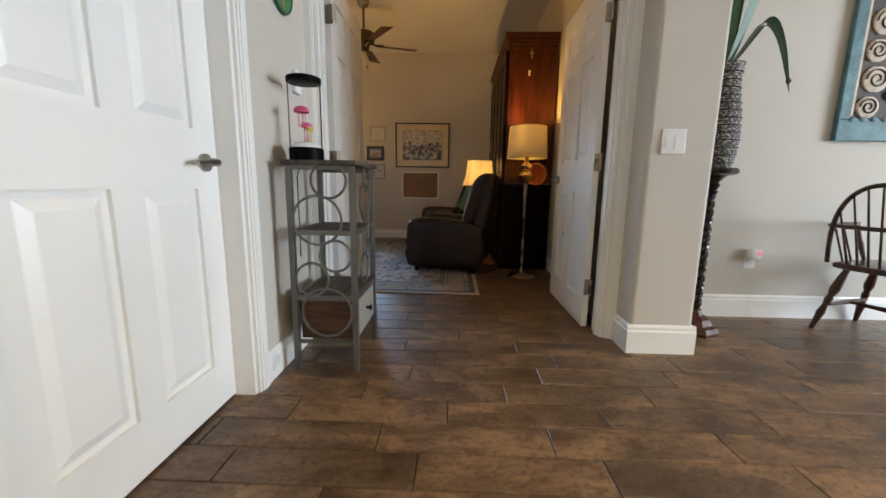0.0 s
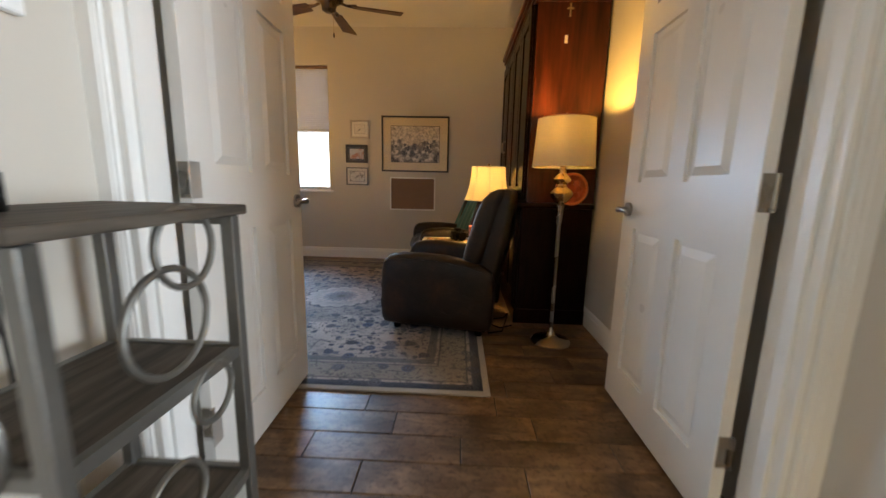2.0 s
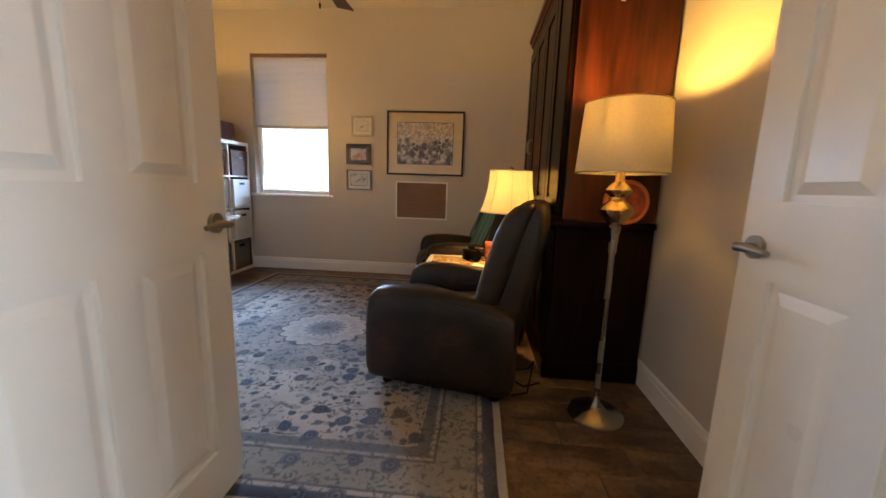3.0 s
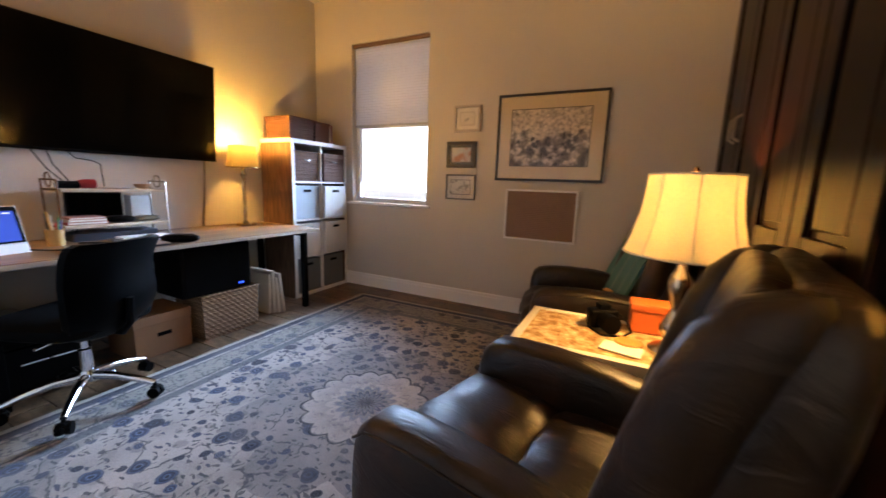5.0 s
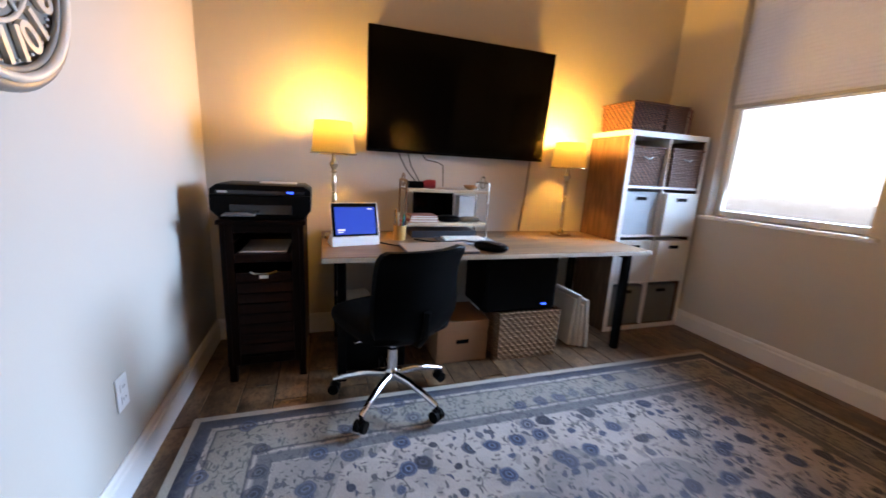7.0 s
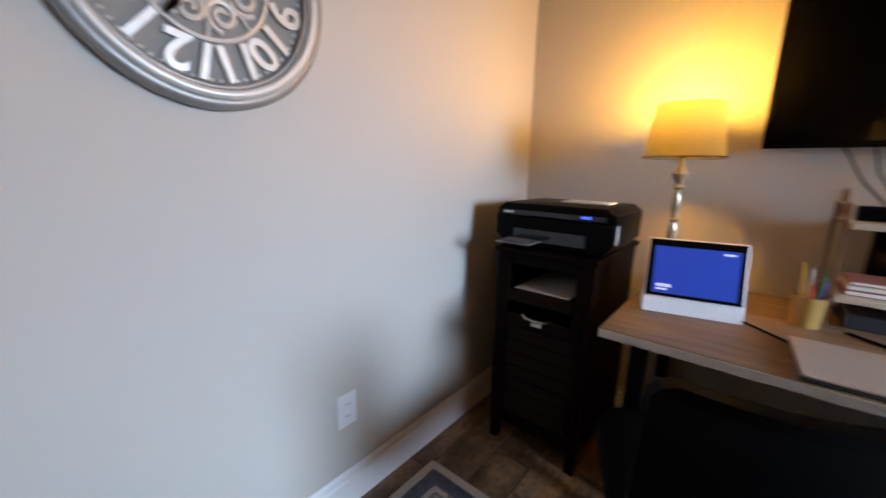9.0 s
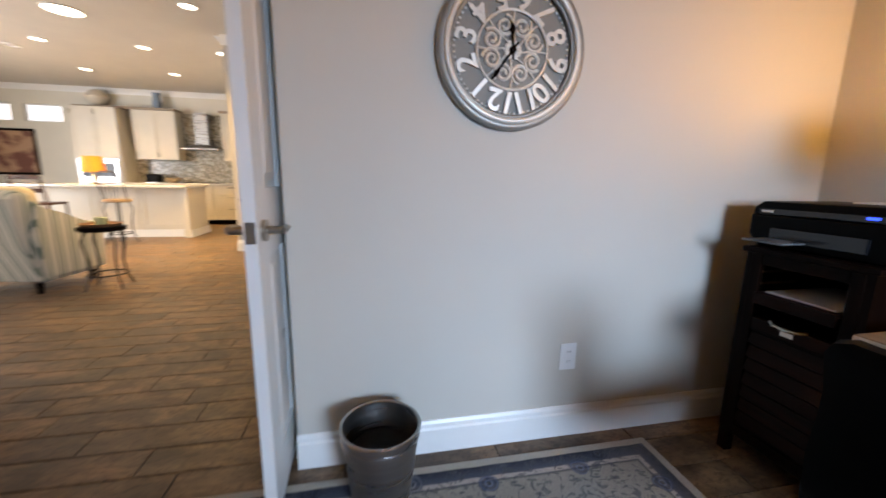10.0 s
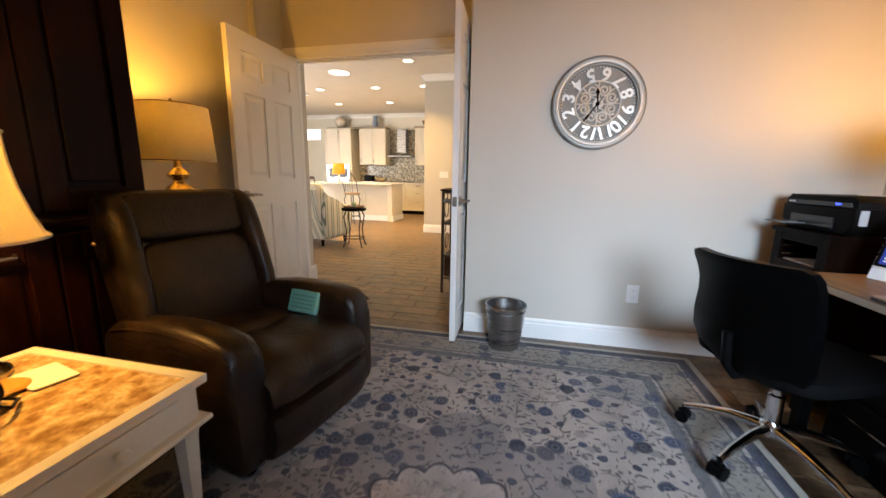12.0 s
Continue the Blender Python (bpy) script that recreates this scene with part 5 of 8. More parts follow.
pc = thing("computer_case", "wide black machine with a blue light, on the basket", "computer", pose(-1.15, 5.53, 0.315))
part("case", boxed(-0.17, 0.15, -0.25, 0.235, 0.0, 0.335, 0.014, 3), BLACK, pc)
part("front_panel", boxed(0.150, 0.156, -0.235, 0.22, 0.012, 0.320, 0.004), BLACK, pc)
part("power_light", boxed(0.156, 0.158, 0.13, 0.165, 0.035, 0.043), glow("blue_led", (0.02, 0.08, 1.0), 6.0), pc, "small blue power light")
shred = thing("paper_shredder", "black paper shredder with a silver strip under the desk", "shredder", pose(-1.20, 4.66, 0))
part("bin", boxed(-0.14, 0.14, -0.17, 0.17, 0.0, 0.26, 0.012, 3), BLACK, shred)
part("head", boxed(-0.15, 0.15, -0.18, 0.18, 0.262, 0.36, 0.015, 3), BLACK, shred)
part("strip", boxed(0.140, 0.1425, -0.10, 0.10, 0.17, 0.178), CHROME, shred, "silver strip")
bind = thing("paper_bundle", "stack of white folders leaning under the desk", "folders", pose(-1.22, 6.03, 0))
for k, (h, c) in enumerate(((0.33, 0.70), (0.36, 0.62), (0.30, 0.74), (0.34, 0.55))):
    bm = boxed(-0.13, 0.13, -0.012, 0.012, 0, h, 0.002)
    bmesh.ops.rotate(bm, verts=bm.verts[:], cent=(0, 0, 0), matrix=Matrix.Rotation(0.05 * (k - 1), 3, "X"))
    bmesh.ops.translate(bm, verts=bm.verts[:], vec=(0.02 * k, 0.032 * (k - 1.5), 0))
    part("folder", bm, surface("folder_%s" % "abcd"[k], (c, c * 0.96, c * 0.88), 0.7), bind)
ped = thing("printer_paper_pack", "pale ream of paper on the shredder", "paper", pose(-1.22, 4.56, 0.361, 0, 0, 8))
part("ream", boxed(-0.12, 0.12, -0.09, 0.09, 0, 0.03, 0.003), surface("cream_card", (0.55, 0.47, 0.36), 0.7), ped)

# ---- printer cabinet ----
cab = thing("printer_cabinet", "narrow espresso wood cabinet with an open shelf and drawers", "cabinet")
CX0, CX1, CY0, CY1, CZ = X0 + 0.02, -1.085, 3.915, 4.29, 0.845
for y0 in (CY0, CY1 - 0.022):
    part("side", boxed(CX0, CX1, y0, y0 + 0.022, 0.09, CZ - 0.02), DARKWOOD, cab)
part("top", boxed(CX0 - 0.01, CX1 + 0.012, CY0 - 0.012, CY1 + 0.012, CZ - 0.02, CZ, 0.003), DARKWOOD, cab)
part("back", boxed(CX0, CX0 + 0.01, CY0 + 0.022, CY1 - 0.022, 0.09, CZ - 0.021), DARKWOOD, cab)
for z in (0.09, 0.540):
    part("shelf", boxed(CX0 + 0.011, CX1 - 0.012, CY0 + 0.0225, CY1 - 0.0225, z, z + 0.015), DARKWOOD, cab)
for y0 in (CY0 + 0.0225, CY1 - 0.0575):
    part("stile", boxed(CX1 - 0.016, CX1 + 0.002, y0, y0 + 0.035, 0.09, CZ - 0.021, 0.002), DARKWOOD, cab)
for z0, z1 in ((0.785, 0.824), (0.535, 0.558), (0.092, 0.135)):
    part("rail", boxed(CX1 - 0.016, CX1 + 0.001, CY0 + 0.058, CY1 - 0.058, z0, z1, 0.002), DARKWOOD, cab)
# two pull-out trays in the opening, the lower one with a bent pull and a label
REDW = wood("reddish_espresso", (0.0060, 0.0018, 0.0010), (0.0170, 0.0050, 0.0026), 0.42, "y", spec=0.06)
for z, out in ((0.672, 0.012), (0.575, 0.0)):
    dr = part("pull_out_tray", boxed(CX0 + 0.05, CX1 - 0.004 + out, CY0 + 0.062, CY1 - 0.062, z, z + 0.012, 0.002), REDW, cab)
    part("tray_front", boxed(CX1 - 0.006 + out, CX1 + 0.006 + out, CY0 + 0.062, CY1 - 0.062, z - 0.030, z + 0.012, 0.002), REDW, dr)
part("pull", tube(bmesh.new(), [(CX1 + 0.004, 4.04, 0.592), (CX1 + 0.018, 4.06, 0.586), (CX1 + 0.022, 4.10, 0.583), (CX1 + 0.018, 4.14, 0.586), (CX1 + 0.004, 4.16, 0.592)], 0.006, 8), NICKEL, dr, "bent nickel pull", True)
part("label_plate", boxed(CX1 + 0.006, CX1 + 0.0075, 4.08, 4.12, 0.556, 0.572), MATS["white_paper"], dr)
for y in (CY0 + 0.024, CY1 - 0.030):
    for z in (0.70, 0.745):
        part("runner", boxed(CX0 + 0.03, CX1 - 0.02, y, y + 0.006, z, z + 0.008), WALNUT, cab)
louv = part("louvred_door", boxed(CX1 - 0.016, CX1 - 0.010, CY0 + 0.058, CY1 - 0.058, 0.136, 0.534), DARKWOOD, cab)
for k in range(7):
    z = 0.150 + 0.055 * k
    part("louvre", ring_path(bmesh.new(), [[(x, y, zz) for x, zz in ((CX1 - 0.010, z + 0.048), (CX1 - 0.007, z + 0.048), (CX1 + 0.003, z + 0.004), (CX1 - 0.010, z))] for y in (CY0 + 0.059, CY1 - 0.059)]), REDW, louv)
for x in (CX0 + 0.02, CX1 - 0.02):
    for y in (CY0 + 0.02, CY1 - 0.02):
        part("foot", boxed(x - 0.018, x + 0.018, y - 0.018, y + 0.018, 0, 0.09), DARKWOOD, cab)
tagged(part("paper_ream", boxed(-1.42, -1.095, 3.995, 4.21, 0.6845, 0.691, 0.002), surface("shaded_paper", (0.46, 0.45, 0.43), 0.7, vary=0.08)), "stack of paper on the cabinet tray", "paper")

prn = thing("printer", "black inkjet printer with a blue light, on the cabinet", "printer", pose(-1.31, 4.10, CZ, 0, 0, 0))
part("body", prism(bmesh.new(), [(-0.190, 0.0), (0.190, 0.0), (0.228, 0.045), (0.228, 0.118), (-0.228, 0.118), (-0.228, 0.045)], "x", -0.18, 0.185, 0.010, 3), BLACK, prn, smooth=True)
part("lid", prism(bmesh.new(), [(-0.228, 0.1185), (0.228, 0.1185), (0.226, 0.145), (0.195, 0.168), (-0.195, 0.168), (-0.226, 0.145)], "x", -0.185, 0.176, 0.006, 2), BLACK, prn, smooth=True)
part("output_tray", boxed(0.186, 0.198, -0.14, 0.14, 0.025, 0.075, 0.004), surface("gloss_black", (0.01, 0.01, 0.012), 0.12), prn)
bm = boxed(0.198, 0.30, -0.155, -0.02, 0.03, 0.036, 0.002)
part("paper_tray", bm, surface("grey_tray", (0.13, 0.14, 0.15), 0.25), prn, "grey fold-out tray")
part("control_strip", boxed(0.175, 0.182, -0.20, 0.20, 0.122, 0.142, 0.002), surface("gloss_black", (0.01, 0.01, 0.012), 0.12), prn)
part("blue_light", boxed(0.182, 0.184, 0.115, 0.145, 0.130, 0.138), glow("blue_led_soft", (0.02, 0.08, 1.0), 4.0), prn, "small blue light")
part("brand_bar", boxed(0.182, 0.1835, -0.19, -0.15, 0.128, 0.137), surface("silver_print", (0.6, 0.6, 0.6), 0.3), prn)
# label on the side, narrow and grey so it doubles as a painted reflection
part("side_label_reflection", boxed(0.135, 0.165, 0.2282, 0.2292, 0.048, 0.112), surface("pale_label_reflection", (0.30, 0.34, 0.38), 0.4), prn)
tagged(part("paper_sheet", boxed(-1.42, -1.30, 4.07, 4.25, CZ + 0.169, CZ + 0.174), MATS["white_paper"]), "white paper lying on the printer lid", "paper")

# ---- television ----
tv = thing("television", "large black flat television on a wall mount, switched off", "television")
TY0, TY1, TZ0, TZ1, TX = 4.655, 5.935, 1.225, 1.95, -1.568
tv.matrix_world = pose(TX, 0, 1.55) @ pose(0, 0, 0, 0, 4, 0) @ pose(-TX, 0, -1.55)
part("mount", boxed(X0, TX - 0.045, 5.05, 5.55, 1.42, 1.75), BLACK, tv)
part("back_case", boxed(TX - 0.045, TX - 0.018, TY0 + 0.12, TY1 - 0.12, TZ0 + 0.04, TZ1 - 0.12, 0.01), BLACK, tv)
part("panel_case", boxed(TX - 0.018, TX - 0.001, TY0, TY1, TZ0, TZ1, 0.003), BLACK, tv)
part("screen", boxed(TX - 0.001, TX + 0.001, TY0 + 0.010, TY1 - 0.010, TZ0 + 0.018, TZ1 - 0.010), TV, tv, "glossy dark screen")
part("lower_bezel", boxed(TX - 0.002, TX + 0.003, TY0, TY1, TZ0, TZ0 + 0.016), BLACK, tv)
for k, pts in enumerate(([(-1.60, 4.86, 1.23), (-1.60, 4.92, 1.12), (-1.60, 4.99, 1.04), (-1.61, 5.0, 0.72)], [(-1.61, 4.93, 1.23), (-1.61, 4.95, 1.15), (-1.60, 5.01, 1.05), (-1.61, 5.02, 0.72)], [(-1.60, 5.02, 1.23), (-1.59, 5.05, 1.19), (-1.59, 5.13, 1.18), (-1.59, 5.17, 1.16), (-1.60, 5.18, 1.02)])):
    tagged(part("television_cable", tube(bmesh.new(), pts, 0.0035, 6), BLACK, smooth=True), "black cable hanging below the television", "cable")
bm = tube(bmesh.new(), [(-1.628, 5.86, 1.24), (-1.628, 5.845, 1.0), (-1.628, 5.82, 0.705)], 0.009, 8)
tagged(part("cable_cover", bm, surface("grey_cable_cover", (0.22, 0.18, 0.15), 0.5)), "grey cable cover running down the wall", "cable")

# ---- cube shelf ----
cu = thing("cube_shelf", "two by four cube shelf, white front edges and walnut sides", "shelf")
KX0, KX1, KY0, KY1, KZ = X0 + 0.025, -1.22, 6.375, 7.095, 1.465
part("side", boxed(KX0, KX1 - 0.004, KY0, KY0 + 0.036, 0.036, KZ - 0.036), WALNUT, cu, "walnut side board")
part("side", boxed(KX0, KX1 - 0.004, KY1 - 0.036, KY1, 0.036, KZ - 0.036), WALNUT, cu, "walnut side board")
part("top", boxed(KX0, KX1 - 0.004, KY0, KY1, KZ - 0.036, KZ), LAMINATE, cu)
part("bottom", boxed(KX0, KX1 - 0.004, KY0, KY1, 0, 0.036), WALNUT, cu)
ym = (KY0 + KY1) / 2
part("divider", boxed(KX0, KX1 - 0.004, ym - 0.008, ym + 0.008, 0.036, KZ - 0.036), LAMINATE, cu)
cell = (KZ - 0.072 - 3 * 0.016) / 4
zc = [0.036 + k * (cell + 0.016) for k in range(4)]
for k in range(1, 4):
    for y0, y1 in ((KY0 + 0.036, ym - 0.008), (ym + 0.008, KY1 - 0.036)):
        part("shelf_board", boxed(KX0, KX1 - 0.004, y0, y1, zc[k] - 0.016, zc[k]), LAMINATE, cu)
part("back", boxed(KX0 - 0.006, KX0 - 0.001, KY0 + 0.004, KY1 - 0.004, 0.004, KZ - 0.004), WALNUT, cu)
bm = bmesh.new()
box(bm, KX1 - 0.004, KX1, KY0, KY0 + 0.036, 0.0, KZ)
box(bm, KX1 - 0.004, KX1, KY1 - 0.036, KY1, 0.0, KZ)
box(bm, KX1 - 0.004, KX1, KY0 + 0.036, KY1 - 0.036, KZ - 0.036, KZ)
box(bm, KX1 - 0.004, KX1, KY0 + 0.036, KY1 - 0.036, 0, 0.036)
part("front_edge", bm, LAMINATE, cu, "white front edging")
GREYB, WHITEB, BLUEB = surface("grey_bin_cloth", (0.15, 0.16, 0.165), 0.85, grain=200, relief=0.3), surface("white_bin_cloth", (0.66, 0.65, 0.62), 0.8, grain=200, relief=0.3), surface("pale_blue_bin_cloth", (0.42, 0.48, 0.52), 0.8, grain=200, relief=0.3)
for k in range(3):
    for j, (y0, y1) in enumerate(((KY0 + 0.036, ym - 0.008), (ym + 0.008, KY1 - 0.036))):
        cm = GREYB if k == 0 else (BLUEB if (k == 2 and j == 0) else WHITEB)
        col = {0: "grey", 1: "white", 2: "white"}[k] if cm is not BLUEB else "pale blue"
        out = (0.012 if j == 0 and k == 1 else 0.0) + (0.045 if j == 1 and k > 0 else 0.0)
        bn = thing("fabric_bin", col + " fabric storage bin in the cube shelf", "storage bin", None, "fabric bins in the cube shelf")
        part("body", boxed(KX0 + 0.04, KX1 - 0.02 + out, y0 + 0.008, y1 - 0.008, zc[k] + 0.001, zc[k] + cell - 0.025, 0.006), cm, bn)
        yc = (y0 + y1) / 2
        part("handle_slot", boxed(KX1 - 0.021 + out, KX1 - 0.018 + out, yc - 0.045, yc + 0.045, zc[k] + cell - 0.085, zc[k] + cell - 0.060, 0.001), BLACK, bn, "dark handle slot")
        part("handle_rim", tube(bmesh.new(), [(KX1 - 0.019 + out, yc - 0.05, zc[k] + cell - 0.088), (KX1 - 0.019 + out, yc + 0.05, zc[k] + cell - 0.088), (KX1 - 0.019 + out, yc + 0.05, zc[k] + cell - 0.057), (KX1 - 0.019 + out, yc - 0.05, zc[k] + cell - 0.057)], 0.003, 6, True), cm, bn)
for j, (y0, y1) in enumerate(((KY0 + 0.036, ym - 0.008), (ym + 0.008, KY1 - 0.036))):
    b = basket(pose((KX0 + KX1) / 2 + 0.01 + 0.03 * j, (y0 + y1) / 2, zc[3] + 0.001), 0.17, (y1 - y0) / 2 - 0.014, 0.265, "brown woven basket in the top row of the cube shelf", "baskets in the cube shelf")
    bm = bmesh.new()
    tube(bm, [(0.172, -0.035, 0.20), (0.186, 0, 0.185), (0.172, 0.035, 0.20)], 0.004, 6)
    part("clip", bm, NICKEL, b)
basket(pose(-1.42, 6.55, KZ), 0.155, 0.145, 0.19, "square woven basket on top of the cube shelf, by the lamp", "baskets on the cube shelf")
basket(pose(-1.40, 6.80, KZ), 0.14, 0.095, 0.185, "narrow woven basket on top of the cube shelf", "baskets on the cube shelf")
for k, (y, c, h) in enumerate(((6.915, (0.30, 0.08, 0.05), 0.20), (6.945, (0.45, 0.36, 0.28), 0.18), (6.97, (0.20, 0.05, 0.04), 0.19))):
    b = thing("book", "upright book on top of the cube shelf", "book", pose(-1.38, y, KZ), "upright books on the cube shelf")
    part("cover", boxed(-0.08, 0.08, -0.011, 0.011, 0, h, 0.002), surface("spine_%s" % "abc"[k], c, 0.5), b)
    part("pages", boxed(-0.081, -0.075, -0.008, 0.008, 0.004, h - 0.003), MATS["white_paper"], b)

# ---- office chair ----
oc = thing("office_chair", "black task chair with a chrome five-star base on casters", "chair", pose(-0.755, 4.695, 0.011, 0, 0, 22))
for k in range(5):
    a = radians(-59 + 72 * k)
    ca, sa = math.cos(a), math.sin(a)
    bm = bmesh.new()
    tube(bm, [(0.02 * ca, 0.02 * sa, 0.135), (0.12 * ca, 0.12 * sa, 0.130), (0.22 * ca, 0.22 * sa, 0.105), (0.285 * ca, 0.285 * sa, 0.082)], [0.022, 0.019, 0.016, 0.013], 10)
    part("base_arm", bm, CHROME, oc, "chrome base arm", True)
    cs = part("caster", box(tube(bmesh.new(), [(0.285 * ca, 0.285 * sa, 0.082), (0.285 * ca, 0.285 * sa, 0.045)], 0.008, 8), 0.285 * ca - 0.016, 0.285 * ca + 0.016, 0.285 * sa - 0.016, 0.285 * sa + 0.016, 0.045, 0.068, 0.006), BLACK, oc)
    for s in (-1, 1):
        part("wheel", tube(bmesh.new(), [(0.285 * ca - s * 0.006 * sa, 0.285 * sa + s * 0.006 * ca, 0.0365), (0.285 * ca - s * 0.026 * sa, 0.285 * sa + s * 0.026 * ca, 0.0365)], 0.0265, 16), BLACK, cs)
part("hub", lathe(bmesh.new(), [(0.035, 0.11), (0.038, 0.15), (0.030, 0.165)], seg=20), CHROME, oc, smooth=True)
part("gas_column", lathe(bmesh.new(), [(0.026, 0.16), (0.026, 0.27), (0.016, 0.275), (0.016, 0.36)], seg=18), CHROME, oc, smooth=True)
part("mechanism", boxed(-0.09, 0.10, -0.07, 0.07, 0.35, 0.39, 0.01), BLACK, oc)
part("seat", puff(bmesh.new(), (-0.03, 0, 0.425), (0.24, 0.235, 0.048), 0.45, 0.6, 28, 12), BLACKCLOTH, oc, "black padded seat", True)
bm = bmesh.new()
rings = []
for z, hw, bow in ((0.365, 0.125, 0.150), (0.385, 0.165, 0.170), (0.43, 0.198, 0.198), (0.49, 0.214, 0.216), (0.56, 0.216, 0.220), (0.63, 0.212, 0.216), (0.69, 0.210, 0.222), (0.74, 0.213, 0.238), (0.775, 0.214, 0.256), (0.797, 0.204, 0.268), (0.806, 0.180, 0.272)):
    front = [(bow - 0.055 * u * u, hw * u, z) for u in (-1, -0.85, -0.6, -0.3, 0, 0.3, 0.6, 0.85, 1)]
    rings.append(front + [(x + 0.034, y * 1.01, zz) for x, y, zz in reversed(front)])
ring_path(bm, rings)
bmesh.ops.bevel(bm, geom=[e for e in bm.edges if len(e.link_faces) == 2 and e.calc_face_angle(0) > 1.0], offset=0.008, segments=2, affect="EDGES")
part("backrest", bm, surface("black_shell", (0.0009, 0.0009, 0.0010), 0.40, vary=0.2, grain=220, relief=0.12, spec=0.05), oc, "curved black backrest", True)
part("back_bracket", tube(bmesh.new(), [(0.06, 0, 0.375), (0.21, 0, 0.37), (0.250, 0, 0.42), (0.262, 0, 0.54)], 0.016, 8), BLACK, oc, smooth=True)
part("lever", tube(bmesh.new(), [(0.0, -0.07, 0.37), (0.02, -0.16, 0.362), (0.02, -0.21, 0.36)], 0.006, 8), CHROME, oc, smooth=True)

# ---- office: pictures on the window wall ----


def etching_mat():
    m, t, p = nodes_of("floral_etching")
    tc = t.nodes.new("ShaderNodeTexCoord")
    sep = t.nodes.new("ShaderNodeSeparateXYZ")
    t.links.new(tc.outputs["Object"], sep.inputs[0])
    a, b = noise_node(t, 13, 5), noise_node(t, 46, 4)
    fade = t.nodes.new("ShaderNodeMapRange")
    fade.inputs["From Min"].default_value, fade.inputs["From Max"].default_value = 0.12, -0.06
    t.links.new(sep.outputs["Z"], fade.inputs["Value"])
    add = t.nodes.new("ShaderNodeMath")
    add.operation = "MULTIPLY_ADD"
    t.links.new(fade.outputs[0], add.inputs[0])
    add.inputs[1].default_value = 0.22
    t.links.new(a.outputs["Fac"], add.inputs[2])
    big = ramp(t, add.outputs[0], [(0.64, (0.62, 0.56, 0.46)), (0.70, (0.26, 0.235, 0.205)), (0.84, (0.05, 0.046, 0.044))])
    fine = ramp(t, b.outputs["Fac"], [(0.36, (0.55, 0.53, 0.5)), (0.62, (1.25, 1.22, 1.2))])
    t.links.new(mix(t, 1.0, big.outputs["Color"], fine.outputs["Color"], "MULTIPLY"), p.inputs["Base Color"])
    p.inputs["Roughness"].default_value = 0.8
    return m


def sketch_mat(name, paper, ink, scale, lo):
    m, t, p = nodes_of(name)
    a = noise_node(t, scale, 4)
    c = ramp(t, a.outputs["Fac"], [(lo, paper), (lo + 0.12, ink)])
    t.links.new(c.outputs["Color"], p.inputs["Base Color"])
    p.inputs["Roughness"].default_value = 0.8
    return m


GLAZE = thin_glass("picture_glass")


def picture(x0, x1, z0, z1, bar, mat_w, frame_mat, mat_mat, art, label, group=""):
    """A framed and glazed picture on the window wall."""
    cx, cz = (x0 + x1) / 2, (z0 + z1) / 2
    w, h = (x1 - x0) / 2, (z1 - z0) / 2
    ob = thing("framed_picture", label, "picture", pose(cx, YB, cz), group)
    for a, b, c, d in ((-w, w, h - bar, h), (-w, w, -h, -h + bar), (-w, -w + bar, -h + bar, h - bar), (w - bar, w, -h + bar, h - bar)):
        part("frame_bar", boxed(a, b, -0.024, -0.002, c, d, 0.003), frame_mat, ob)
    part("mat_board", boxed(-w + bar, w - bar, -0.010, -0.004, -h + bar, h - bar), mat_mat, ob)
    iw, ih = w - bar - mat_w, h - bar - mat_w
    part("mat_line", boxed(-iw - 0.006, iw + 0.006, -0.0115, -0.0102, -ih - 0.006, ih + 0.006), frame_mat, ob)
    part("print", boxed(-iw, iw, -0.0135, -0.0118, -ih, ih), art, ob)
    part("glass", boxed(-w + bar, w - bar, -0.0175, -0.0160, -h + bar, h - bar), GLAZE, ob).visible_shadow = False
    return ob


BLACKFR = surface("black_frame", (0.014, 0.011, 0.010), 0.35, vary=0.2)
CREAMMAT = surface("cream_mat_board", (0.70, 0.58, 0.36), 0.85, vary=0.04)
SILVERFR = surface("champagne_frame", (0.45, 0.40, 0.34), 0.4, 0.3)
big_picture = picture(0.42, 1.288, 1.160, 1.856, 0.020, 0.105, BLACKFR, CREAMMAT, etching_mat(), "large black-framed floral etching in a wide cream mat")
# clumps of the etching's flowers
INK = surface("etching_ink", (0.05, 0.048, 0.047), 0.8, vary=0.5, scale=60)
for k in range(26):
    u, v = random.uniform(-0.25, 0.25), random.uniform(-0.16, 0.10)
    if v > 0.02 + 0.08 * math.sin(u * 17):
        v -= 0.10
    part("ink_bloom", prism(bmesh.new(), [(u + 0.026 * math.cos(a) * (0.75 + 0.35 * math.sin(5 * a + k)), v + 0.024 * math.sin(a) * (0.75 + 0.35 * math.sin(5 * a + k))) for a in (2 * math.pi * i / 14 for i in range(14))], "y", -0.0142 - 0.00002 * k, -0.0138), INK, big_picture)
picture(0.010, 0.262, 1.570, 1.798, 0.022, 0.04, SILVERFR, surface("white_mat_board", (0.70, 0.66, 0.58), 0.85), sketch_mat("flower_sketch", (0.66, 0.62, 0.54), (0.12, 0.10, 0.09), 16, 0.56), "small square print in a champagne frame", "small prints by the window")
picture(-0.05, 0.235, 1.262, 1.490, 0.030, 0.022, BLACKFR, surface("dark_mat_board", (0.03, 0.04, 0.05), 0.8), sketch_mat("landscape_sketch", (0.42, 0.42, 0.44), (0.30, 0.12, 0.06), 9, 0.48), "small landscape print in a black frame", "small prints by the window")
